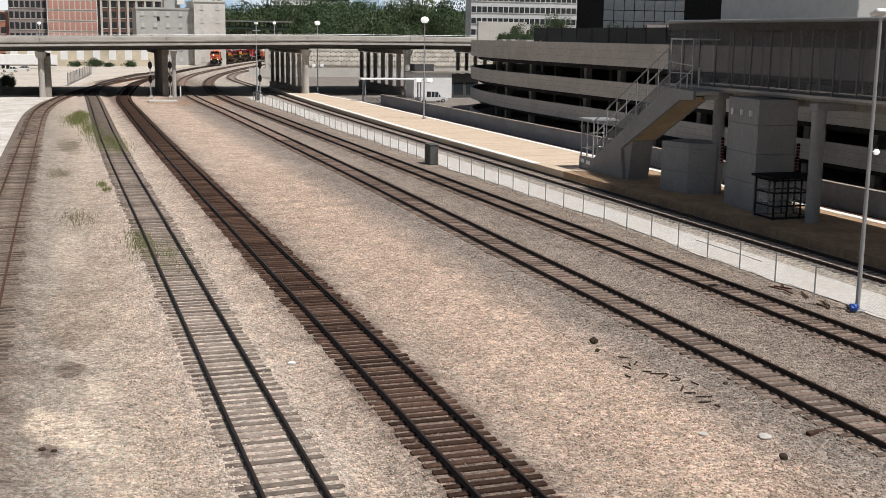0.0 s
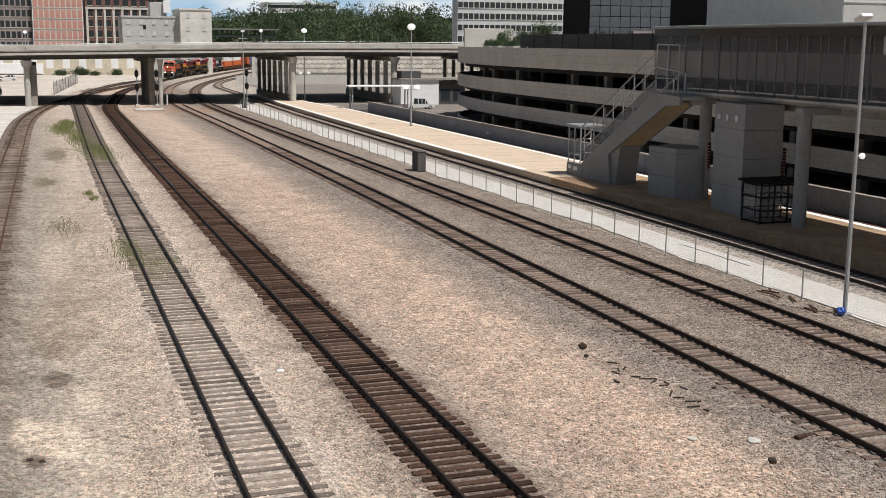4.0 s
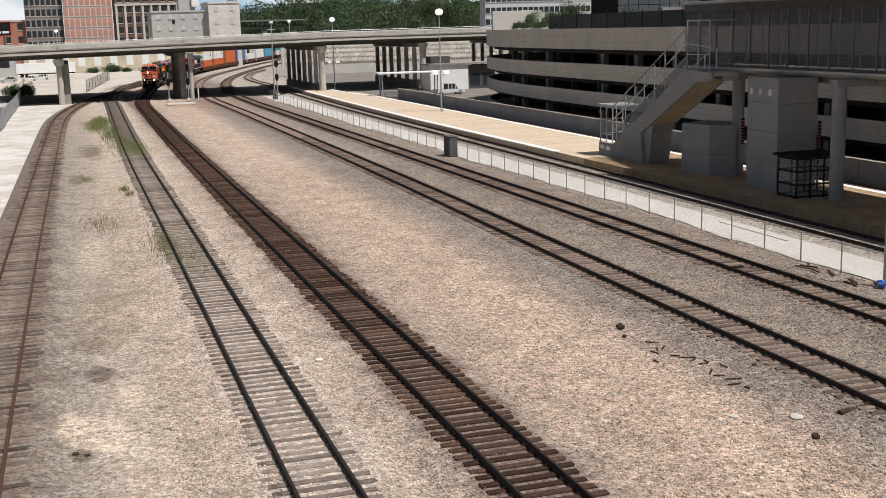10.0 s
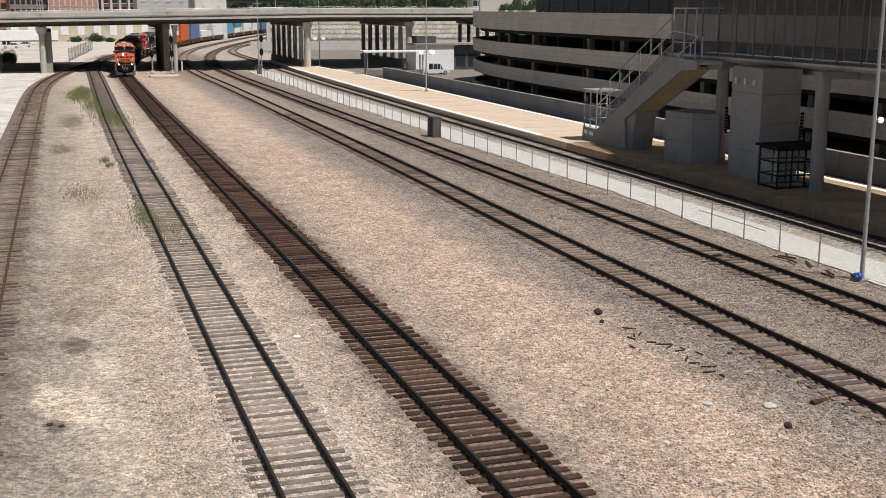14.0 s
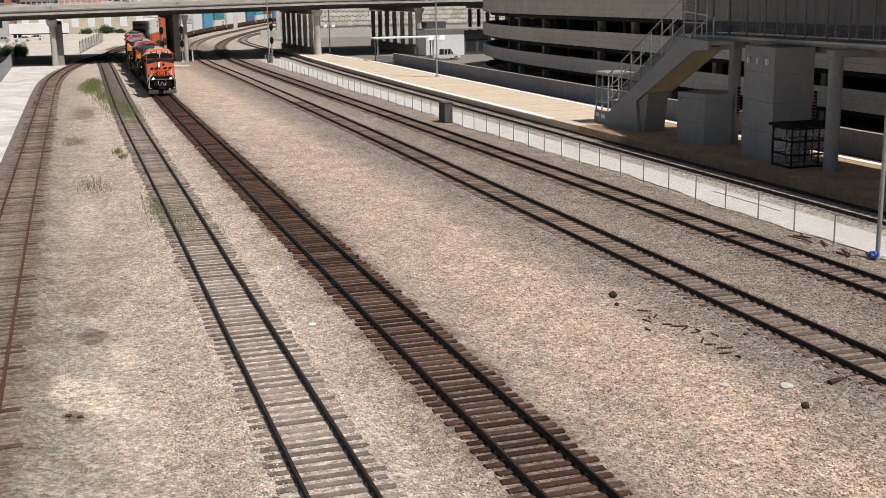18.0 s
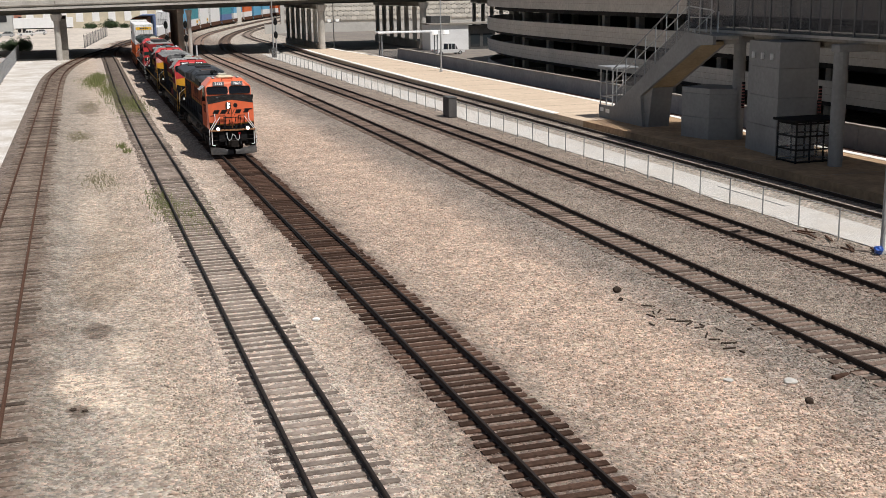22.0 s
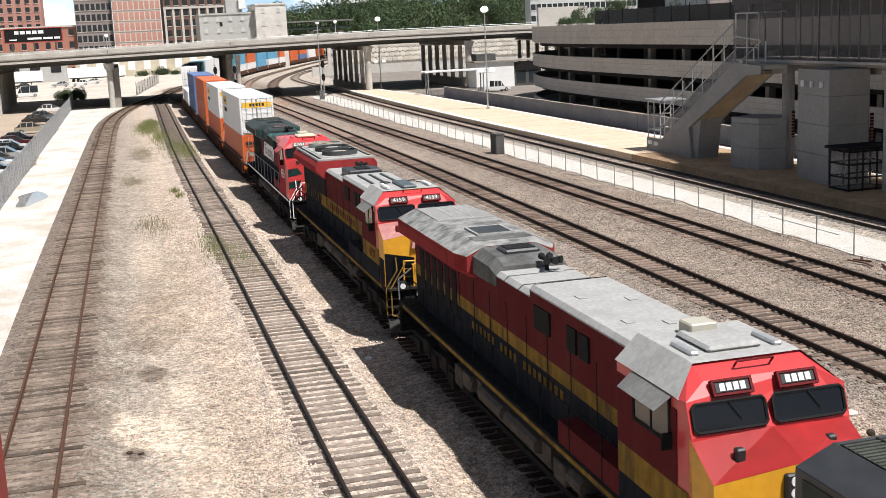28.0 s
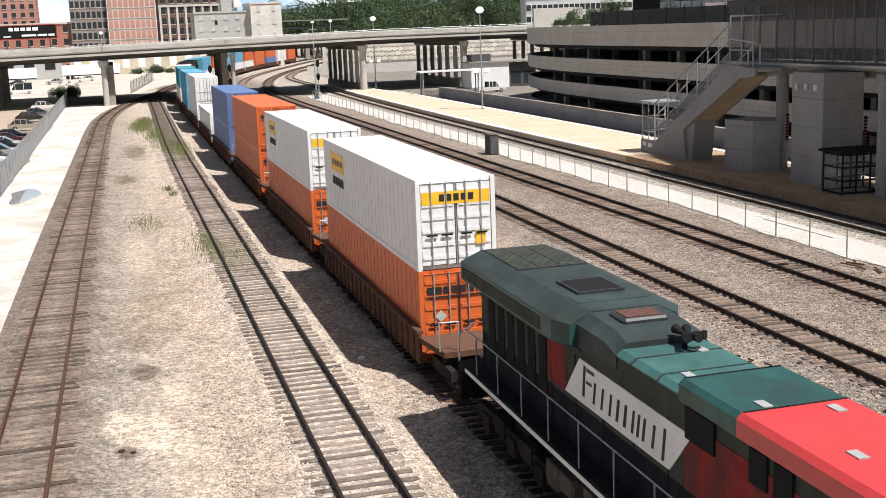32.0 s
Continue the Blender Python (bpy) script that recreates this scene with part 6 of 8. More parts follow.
def locomotive(name, label, cfg):
    """A six-axle road engine. It lies along +y behind its plough, rail top at z = 0."""
    t = empty(name, label, "locomotive", "engines of the train")
    emd = cfg.get("emd")
    # frame, walkways, tank, trucks
    part("underframe", bx(-1.5, 1.5, 0.75, LOCO_L - 0.75, 1.46, 1.72, 0.03), cfg["frame"], t)
    part("centre_sill", bx(-0.95, 0.95, 0.8, LOCO_L - 0.8, 1.05, 1.46), M_GRIME, t)
    part("sill_stripe", bxs([(s * 1.5 - 0.012, s * 1.5 + 0.012, 1.4, LOCO_L - 1.2, 1.55, 1.66) for s in (-1, 1)]), cfg["sill"], t)
    part("fuel_tank", prism([(-1.35, 0.75), (-1.35, 1.28), (1.35, 1.28), (1.35, 0.75), (1.0, 0.42), (-1.0, 0.42)], 8.6, 14.2), M_TANK, t, "dusty grey-brown fuel tank")
    for y in (7.2, 15.0):
        cb = bmesh.new()
        cyl(cb, (-1.2, y - 0.5, 1.0), (-1.2, y + 0.9, 1.0), 0.24, 10)
        part("air_reservoir", cb, M_TANK, t)
    loco_truck(t, 4.4)
    loco_truck(t, LOCO_L - 4.6)
    # nose and cab
    cw = 1.5
    ft, fc = 3.42, 3.7   # top of the nose at its corners and middle
    low, rim = [(-cw, 0.8, 1.72), (0, 0.54, 1.72), (cw, 0.8, 1.72)], [(-cw, 0.8, ft), (0, 0.54, fc), (cw, 0.8, ft)]
    brow, base = [(-cw, 1.62, 3.93), (0, 1.55, 3.97), (cw, 1.62, 3.93)], [(-cw, 1.62, 1.72), (0, 1.6, 1.72), (cw, 1.62, 1.72)]
    nb_ = loft([[base[k], low[k], rim[k], brow[k]] for k in range(3)])
    bmesh.ops.delete(nb_, geom=[f for f in nb_.faces if min(v.co.z for v in f.verts) > 3.3], context="FACES_ONLY")
    part("nose", nb_, cfg["nose"], t)
    nt_ = bmesh.new()
    cols_ = [[nt_.verts.new((x, y, z + 0.006)) for x, y, z in (rim[k], brow[k])] for k in range(3)]
    for a_, b_ in zip(cols_[:-1], cols_[1:]):
        nt_.faces.new((a_[0], b_[0], b_[1], a_[1]))
    bmesh.ops.solidify(nt_, geom=nt_.faces[:], thickness=0.03)
    if cfg.get("cab_low"):
        for s in (-1, 1):
            part("nose_flank", bx(s * cw - 0.014, s * cw + 0.014, 0.83, 1.56, 1.74, 2.7), cfg["cab_low"], t, "dark blue lower flank of the nose")
    part("nose_top", nt_, cfg["nose_top"], t, cfg.get("nose_top_label", ""))
    for s in (-1, 1):
        part("nose_lug", bx(s * 0.85 - 0.09, s * 0.85 + 0.09, 1.05, 1.2, 3.62, 3.86, 0.03), M_BOARD if not emd else M_RED_D, t)
    if emd:
        part("nose_ridge", loft([[(-0.52, 0.5, 3.1), (-0.44, 0.46, 3.72), (0.44, 0.46, 3.72), (0.52, 0.5, 3.1)], [(-0.52, 1.58, 3.1), (-0.44, 1.58, 4.0), (0.44, 1.58, 4.0), (0.52, 1.58, 3.1)]]), cfg["nose_top"], t, "raised red middle of the nose")
    eave, ridge = 4.52, 4.97
    half = [(cw, 1.72), (cw, 3.96), (cw, eave), (1.05, ridge)]
    cab_rings = []
    for ys in ((1.55, 1.55, 1.74, 1.98), (2.0, 2.0, 2.0, 2.5), (4.5, 4.5, 4.5, 4.5)):
        zs = (0, 0, 0, -0.2 if ys[0] < 1.6 else 0)
        right = [(x, y, z + d) for (x, z), y, d in zip(half, ys, zs)]
        cab_rings.append([(-x, y, z) for x, y, z in right] + right[::-1])
    cab = part("cab", loft(cab_rings), cfg["cab"], t)
    if cfg.get("cab_roof"):
        part("cab_roof", loft([[(-cw - 0.03, 1.96, eave - 0.01), (-1.05, 2.36, ridge), (1.05, 2.36, ridge), (cw + 0.03, 1.96, eave - 0.01)], [(-cw - 0.03, 2.2, eave), (-1.05, 2.52, ridge + 0.015), (1.05, 2.52, ridge + 0.015), (cw + 0.03, 2.2, eave)], [(-cw - 0.03, 4.52, eave), (-1.05, 4.52, ridge + 0.02), (1.05, 4.52, ridge + 0.02), (cw + 0.03, 4.52, eave)]], caps=False), cfg["cab_roof"], t, "silver-grey cab roof")
    # windscreens with frames, wipers, side windows, sun visors
    for s in (-1, 1):
        x0, x1 = sorted((s * 0.03, s * 1.47))
        tilt = (1.74 - 1.55) / (4.52 - 3.96)

        def scr(x, z, d=0.0):
            return (x, 1.55 + (z - 3.96) * tilt - d, z + d * 0.3)

        pane = bmesh.new()
        pv = [pane.verts.new(scr(x, z, 0.02)) for x, z in ((x0 + 0.05, 4.03), (x1 - 0.05, 4.03), (x1 - 0.05, 4.46), (x0 + 0.05, 4.46))]
        pane.faces.new(pv)
        ws = part("windscreen", pane, M_CABGLASS, t, "dark windscreen")
        part("screen_gasket", line([scr(x, z, 0.03) for x, z in ((x0 + 0.1, 4.02), (x1 - 0.1, 4.02), (x1 - 0.04, 4.08), (x1 - 0.04, 4.41), (x1 - 0.1, 4.47), (x0 + 0.1, 4.47), (x0 + 0.04, 4.41), (x0 + 0.04, 4.08), (x0 + 0.1, 4.02))], 0.028, 5), M_HOSE, ws)
        part("wiper", line([scr((x0 + x1) / 2, 4.47, 0.06), scr((x0 + x1) / 2 + 0.22, 4.16, 0.06)], 0.012, 4), M_HOSE, ws)
        part("side_window", bx(s * cw - 0.02, s * cw + 0.024, 2.35, 3.7, 3.66, 4.4), M_CABGLASS, t)
        part("window_frame", bxs([(s * cw - 0.03, s * cw + 0.035, a, b, c, d) for a, b, c, d in ((2.27, 3.78, 3.58, 3.66), (2.27, 3.78, 4.4, 4.47), (2.27, 2.35, 3.66, 4.4), (3.7, 3.78, 3.66, 4.4), (2.99, 3.05, 3.66, 4.4))]), M_BLACK, t)
        vb = bmesh.new()
        vv = [vb.verts.new(p) for p in ((s * 1.52, 2.2, 4.5), (s * 1.52, 3.8, 4.5), (s * 1.84, 3.75, 4.26), (s * 1.84, 2.25, 4.26))]
        vb.faces.new(vv)
        bmesh.ops.solidify(vb, geom=vb.faces[:], thickness=0.025)
        part("sun_visor", vb, cfg["visor"], t)
        # number boards
        bd = part("number_board", bx(-0.36, 0.36, -0.06, 0.06, -0.115, 0.115, 0.03), cfg["board"], t, "lit number board")
        bd.matrix_basis = pose(s * 0.62, 1.83, 4.66, -30, 0, 0) @ Matrix.Diagonal((cfg.get("board_size", 0.84), 1, cfg.get("board_size", 0.84), 1))
        part("board_frame", bxs([(-0.4, 0.4, -0.075, 0.02, 0.105, 0.15), (-0.4, 0.4, -0.075, 0.02, -0.15, -0.105), (-0.4, -0.35, -0.075, 0.02, -0.105, 0.105), (0.35, 0.4, -0.075, 0.02, -0.105, 0.105)]), cfg["board_frame"], bd)
        if cfg.get("number"):
            words("number", cfg["number"], 0.27, cfg["digits"], bd, pose(0, -0.064, 0, 90, 0, 0))
        else:
            for k in range(4):
                part("digit_bar", bx(-0.25 + k * 0.135, -0.15 + k * 0.135, -0.07, -0.058, -0.07, 0.07), cfg["digits"], bd)
        if cfg.get("side_number"):
            words("side_number", cfg["number"], cfg.get("side_size", 0.74), cfg["side_number"], t, pose(s * (cw + 0.026), 2.75, cfg.get("side_z", 2.98), 90, 0, 90 * s))
        # door, grab irons, ditch lights, steps
        part("cab_door", bx(s * cw - 0.01, s * cw + 0.012, 3.85, 4.45, 1.8, 3.6), cfg.get("cab_side", cfg["cab"]), t)
        part("grab_iron", line([(s * 0.85, 0.62, 1.5), (s * 0.85, 0.56, 2.65), (s * 0.45, 0.5, 2.65), (s * 0.45, 0.5, 1.55)], 0.028), cfg["rail_front"], t)
        part("stair_rail", line([(s * 1.12, 0.66, 2.8), (s * 1.12, 0.5, 2.35), (s * 1.55, 0.5, 1.7), (s * 1.55, 0.5, 0.75)], 0.026), cfg.get("stair_rail", M_WHITE), t)
        part("stair_rail", line([(s * 0.8, 0.5, 2.6), (s * 1.4, 0.36, 1.75), (s * 1.4, 0.36, 0.75), (s * 1.2, 0.36, 0.7)], 0.026), cfg.get("stair_rail", M_WHITE), t)
        dl = part("ditch_light", bx(s * 0.98 - 0.17, s * 0.98 + 0.17, 0.3, 0.6, 1.62, 1.95, 0.03), M_BLACK, t)
        lb = bmesh.new()
        cyl(lb, (s * 0.98, 0.27, 1.8), (s * 0.98, 0.31, 1.8), 0.1, 14)
        part("lens", lb, cfg["lamp"], dl)
        for k in range(4):
            part("step", bx(s * 1.32 - 0.25, s * 1.32 + 0.25, 0.42, 0.75, 0.42 + k * 0.3, 0.46 + k * 0.3), M_GRIME, t)
            part("step", bx(s * 1.32 - 0.25, s * 1.32 + 0.25, LOCO_L - 0.75, LOCO_L - 0.4, 0.42 + k * 0.3, 0.46 + k * 0.3), M_GRIME, t)
        part("mirror", bx(s * 1.62 - 0.1, s * 1.62 + 0.1, 2.2, 2.24, 3.55, 3.85), M_BLACK, t)
    hl = part("headlight", bx(-0.36, -0.04, 0.5, 0.66, 3.1, 3.54, 0.03), M_BOARD, t)
    for z in (3.22, 3.42):
        lb = bmesh.new()
        cyl(lb, (-0.2, 0.48, z), (-0.2, 0.52, z), 0.085, 14)
        part("lens", lb, cfg["lamp"], hl)
    lb = bmesh.new()
    cyl(lb, (0.28, 0.55, 3.32), (0.28, 0.66, 3.32), 0.14, 14)
    part("nose_port", lb, M_HOSE, t)
    part("nose_door", bxs([(-0.015, 0.015, 0.515, 0.6, 1.8, 3.1)]), cfg["nose_line"], t)
    for z in (2.05, 2.35):
        part("ladder_rung", line([(-0.85, 0.64, z), (-0.35, 0.58, z)], 0.018, 4), cfg["nose_line"], t)
    # plough, coupler, hoses
    for s in (-1, 1):
        rings = [[(s * x, y + dy, z) for dy, z in ((0.16, 0.1), (0.06, 0.12), (0.09, 0.28), (0.2, zt), (0.3, zt))] for x, y, zt in ((0.06, -0.04, 0.42), (0.42, 0.0, 0.42), (0.6, 0.04, 0.5), (1.05, 0.14, 0.56), (1.52, 0.28, 0.62))]
        pb = loft(rings)
        bmesh.ops.recalc_face_normals(pb, faces=pb.faces[:])
        part("plough", pb, M_PLOUGH, t, "dusty dark grey snow plough")
        part("plough_brace", line([(s * 0.5, 0.25, 0.7), (s * 0.5, 0.6, 1.1)], 0.05, 5), M_BLACK, t)
        part("step_well", bx(s * 1.32 - 0.2, s * 1.32 + 0.2, 0.62, 0.8, 0.5, 1.66), M_BLACK, t)
        part("pilot_box", bx(s * 0.72 - 0.22, s * 0.72 + 0.22, 0.4, 0.62, 0.9, 1.6, 0.03), M_BLACK, t)
        part("cut_lever", line([(s * 0.2, 0.3, 1.18), (s * 0.75, 0.3, 1.12), (s * 1.3, 0.38, 1.02), (s * 1.4, 0.38, 0.85)], 0.022, 5), M_GRIME, t)
        part("deck_post", line([(s * 0.55, 0.36, 1.72), (s * 0.55, 0.36, 2.55)], 0.03, 5), cfg["rail_front"], t)
        part("deck_post", line([(s * 0.22, 0.36, 1.72), (s * 0.22, 0.36, 2.55)], 0.025, 5), cfg["rail_front"], t)
        part("safety_chain", line([(s * 0.2, 0.32, 2.4), (s * 0.12, 0.3, 2.1), (0, 0.28, 2.02)], 0.018, 4), M_BLACK, t)
        part("glad_hand", bx(s * 0.42 - 0.06, s * 0.42 + 0.06, 0.3, 0.45, 1.4, 1.54), M_GALV if s < 0 else M_TAIL, t)
    part("deck_rail", line([(-0.6, 0.36, 2.55), (0.6, 0.36, 2.55)], 0.03, 5), cfg["rail_front"], t)
    part("pilot_plate", bx(-1.5, 1.5, 0.62, 0.8, 0.7, 1.66, 0.03), M_BLACK, t)
    part("draft_gear", bxs([(-0.32, 0.32, 0.35, 0.62, 0.62, 1.1), (-0.4, 0.4, 0.45, 0.64, 0.55, 0.64)]), M_GRIME, t)
    part("rear_plate", bx(-1.5, 1.5, LOCO_L - 0.75, LOCO_L - 0.55, 0.6, 1.7, 0.03), M_BLACK, t)
    part("coupler", bxs([(-0.16, 0.16, -0.25, 0.7, 0.72, 1.0), (-0.24, 0.2, -0.38, -0.1, 0.66, 1.06)]), M_GRIME, t)
    part("rear_coupler", bxs([(-0.16, 0.16, LOCO_L - 0.7, LOCO_L + 0.05, 0.72, 1.0)]), M_GRIME, t)
    for s in (-1, 1):
        part("air_hose", line([(s * 0.42, 0.4, 1.45), (s * 0.4, 0.22, 1.2), (s * 0.3, 0.16, 1.02), (s * 0.16, 0.16, 1.12), (s * 0.1, 0.2, 1.32), (s * 0.02, 0.3, 1.42)], 0.026), M_GALV, t)
    part("front_deck", bx(-1.5, 1.5, 0.28, 0.8, 1.66, 1.74), M_GRIME if not cfg.get("deck") else cfg["deck"], t)
    # long hood in painted bands
    hw, y0, y1 = 1.0, 4.5, 16.9
    bands = cfg["bands"]
    for z0, z1, m in bands:
        part("hood_side", bx(-hw, hw, y0, LOCO_L - 1.3, z0, z1), m, t)
    part("hood_roof", loft([[(x, y, z) for x, z in hood_section(hw + 0.02, HZ - 0.13, HZ - 0.1, HZ, 0.9)] for y in (RAISED, LOCO_L - 1.3)]), cfg["roof"], t, cfg.get("roof_label", ""))
    for ya, yb, m in cfg.get("front_roof", [(y0, RAISED, cfg["roof"])]):
        part("roof_panel", loft([[(x, y, z) for x, z in hood_section(hw + 0.05, HZ + 0.06, HZ + 0.1, HZ + 0.2, 0.95)] for y in (ya, yb)]), m, t)
        part("roof_shoulder", bx(-hw - 0.045, hw + 0.045, ya, yb, HZ - 0.2, HZ + 0.07), cfg.get("shoulder", m), t)
        part("panel_edge", bxs([(-0.94, 0.94, yb - 0.05, yb - 0.01, HZ + 0.19, HZ + 0.212)]), M_BLACK, t)
    for ya, yb in ((4.75, 5.3), (7.0, 7.5), (7.7, 8.2), (9.3, 10.3)):
        part("side_port", bx(-hw - 0.058, hw + 0.058, ya, yb, 3.68, HZ - 0.22), M_HOSE, t)
    for s in (-1, 1):
        part("equipment_cabinet", bx(s * 1.45 - 0.012, s * 1.45 + 0.012, 4.5, 7.8, 1.72, 2.2), cfg["cabinet"], t)
        # Cab flanks get the paint copy that has shade in its colour.
        if cfg.get("cab_side"):
            if cfg.get("cab_low"):
                part("cab_low", bx(s * 1.507 - 0.014, s * 1.507 + 0.014, 1.66, 4.46, 1.74, 2.34), cfg["cab_low"], t, "black lower cab side")
            part("cab_side", bx(s * 1.503 - 0.012, s * 1.503 + 0.012, 2.05, 4.48, 1.74, 4.3), cfg["cab_side"], t)
        if cfg.get("cab_stripe"):
            part("cab_stripe", bx(s * 1.506 - 0.014, s * 1.506 + 0.014, 1.66, 4.46, 2.35, 2.95), cfg["cab_stripe"], t)
        for y0_, y1_ in ((9.2, 11.4), (11.7, 13.6)):
            cb = bmesh.new()
            cyl(cb, (s * 1.36, y0_, 1.12), (s * 1.36, y1_, 1.12), 0.2, 10)
            part("main_reservoir", cb, M_TANK, t, "dusty grey air tank")
        for y0_, hh in ((7.5, 0.5), (14.6, 0.45), (15.4, 0.6)):
            part("underfloor_box", bx(s * 1.32 - 0.14, s * 1.32 + 0.14, y0_, y0_ + 0.7, 1.25 - hh, 1.26, 0.03), M_TANK, t)
    part("cabinet_top", bx(-1.46, 1.46, 4.5, 7.8, 2.19, 2.25), cfg["cabinet"], t)
    for y in np.arange(5.2, LOCO_L - 2, 1.45):
        part("door_seam", bx(-hw - 0.012, hw + 0.012, y, y + 0.035, 1.9, 3.8), M_BLACK, t)
    for k in range(6):
        part("louvre", bx(-hw - 0.02, hw + 0.02, LOCO_L - 6.2 + k * 0.75, LOCO_L - 5.7 + k * 0.75, 2.3, 3.7), M_BLACK, t)
    # walkway railings
    for s in (-1, 1):
        part("walkway_rail", line([(s * 1.46, 4.8, 2.75), (s * 1.46, LOCO_L - 1.2, 2.75)], 0.02, 5), cfg["handrail"], t)
        for y in np.arange(5.4, LOCO_L - 1, 1.75):
            part("stanchion", line([(s * 1.46, y, 1.7), (s * 1.46, y, 2.75)], 0.02, 5), cfg["handrail"], t)
        part("rear_stair_rail", line([(s * 1.45, LOCO_L - 0.5, 0.6), (s * 1.45, LOCO_L - 0.5, 2.4), (s * 1.0, LOCO_L - 0.6, 2.75)], 0.028, 5), M_WHITE if not emd else M_BLACK, t)
    ry0, ry1 = (15.6, LOCO_L - 1.1)
    if emd:
        # flared radiator with three round fans
        part("radiator_flare", loft([[(x, y, z) for x, z in ((-1.08, 3.95), (-1.5, 4.42), (-1.5, 4.6), (-1.36, 4.8), (1.36, 4.8), (1.5, 4.6), (1.5, 4.42), (1.08, 3.95))] for y in (15.0, LOCO_L - 1.2)]), cfg["wing"], t)
        part("fan_deck", bx(-1.34, 1.34, 15.2, LOCO_L - 1.4, 4.79, 4.93, 0.03), M_SILVER, t, "grey fan deck")
        # Intake grilles, all black so they also give the shade beneath the flare.
        for s in (-1, 1):
            part("radiator_intake", bx(s * 1.02 - 0.03, s * 1.02 + 0.03, 15.2, LOCO_L - 1.6, 3.1, 4.0), M_BLACK, t, "black radiator intake grille that also carries the flare's shade")
        for x in (-1.2, 1.2):
            part("deck_channel", bx(x - 0.07, x + 0.07, 15.3, LOCO_L - 1.5, 4.93, 4.94), M_HOSE, t, "black drain channel")
        for y in (17.65, 19.75):
            for x in (-0.72, 0.72):
                part("deck_slot", bx(x - 0.3, x + 0.3, y - 0.16, y + 0.16, 4.93, 4.938), M_HOSE, t)
        for y in (16.6, 18.7, 20.8):
            capped = y > 20
            part("fan_plinth", bx(-1.02, 1.02, y - 0.98, y + 0.98, 4.925, 4.96, 0.02), M_SILVER, t, "pale grey fan plinth")
            fb = bmesh.new()
            ring_ = [(0.86, 4.95), (0.86, 5.17), (0.81, 5.17), (0.81, 4.97)]
            vs_ = [[fb.verts.new((r * math.cos(a * math.tau / 32), y + r * math.sin(a * math.tau / 32), z)) for r, z in ring_] for a in range(32)]
            for a in range(32):
                for q in range(3):
                    fb.faces.new((vs_[a][q], vs_[(a + 1) % 32][q], vs_[(a + 1) % 32][q + 1], vs_[a][q + 1]))
            fan = part("radiator_fan", fb, M_SILVER if capped else M_DRUM, t, "round roof fan")
            db = bmesh.new()
            cyl(db, (0, y, 4.955), (0, y, 5.1 if capped else 4.975), 0.8, 32)
            part("fan_floor", db, M_FANMESH if capped else M_HOSE, fan, "rusty tan fan mesh" if capped else "")
            hb = bmesh.new()
            cyl(hb, (0, y, 4.97), (0, y, 5.115), 0.33, 20)
            part("fan_hub", hb, M_FANMESH if capped else M_SILVER, fan)
            hb = bmesh.new()
            cyl(hb, (0, y, 5.11), (0, y, 5.12), 0.16, 16)
            part("hub_cap", hb, M_TANK if capped else M_FANMESH, fan)
            if not capped:
                for a in range(9):
                    bl = bx(0.3, 0.78, -0.11, 0.11, -0.008, 0.008)
                    bmesh.ops.rotate(bl, verts=bl.verts[:], cent=(0, 0, 0), matrix=Matrix.Rotation(radians(32), 3, "X"))
                    bmesh.ops.rotate(bl, verts=bl.verts[:], cent=(0, 0, 0), matrix=Matrix.Rotation(a * math.tau / 9, 3, "Z"))
                    bmesh.ops.translate(bl, verts=bl.verts[:], vec=(0, y, 5.03))
                    part("fan_blade", bl, M_DRUM, fan)
            part("fan_guard", bars([((0.33 * math.cos(a * math.pi / 4), y + 0.33 * math.sin(a * math.pi / 4), 5.135), (0.84 * math.cos(a * math.pi / 4), y + 0.84 * math.sin(a * math.pi / 4), 5.135)) for a in range(8)], 0.007, 4), M_DRUM, fan)
        part("cab_aircon", bx(-0.28, 0.28, 2.5, 4.3, 4.97, 5.1, 0.05), mat("dark_teal_box", (0.07, 0.09, 0.095), 0.5, grain=0.15, scale=5, stain=0.3), t, "long dark air conditioner box")
        for s in (-1, 1):
            part("aerial_bar", bx(s * 0.8 - 0.06, s * 0.8 + 0.06, 2.6, 3.7, 5.0, 5.1, 0.02), M_WHITE, t, "white aerial bar")
            part("roof_cable", line([(s * 0.8, 3.6, 5.02), (s * 0.62, 4.0, 5.03), (s * 0.35, 4.25, 5.03), (s * 0.42, 4.5, 5.03), (s * 0.7, 4.45, 5.03)], 0.018, 5), M_HOSE, t)
        part("exhaust_hatch", bx(-0.75, 0.75, 10.6, 12.3, HZ - 0.02, HZ + 0.34, 0.05), M_ROOF_K, t)
        part("exhaust_slot", bx(-0.3, 0.3, 10.9, 11.9, HZ + 0.34, HZ + 0.37), M_HOSE, t)
        for x in (-0.5, 0.0, 0.5):
            part("roof_rib", bx(x - 0.04, x + 0.04, 5.0, 9.8, HZ, HZ + 0.26), M_ROOF_K, t)
    else:
        # overhanging radiator wings
        ring = ((-1.0, 3.85), (-1.5, 4.14), (-1.5, 4.6), (-0.9, 4.86), (0.9, 4.86), (1.5, 4.6), (1.5, 4.14), (1.0, 3.85))
        part("radiator_wing", loft([[(x * 0.84, 15.05, 3.9 + (z - 3.9) * 0.92) for x, z in ring], [(x, 15.5, z) for x, z in ring], [(x, ry1, z) for x, z in ring]]), cfg["wing"], t)
        for s in (-1, 1):
            part("radiator_screen", bx(s * 1.505 - 0.012, s * 1.505 + 0.012, 16.2, ry1 - 0.2, 4.2, 4.5), cfg.get("wing_screen", M_SOOT), t)
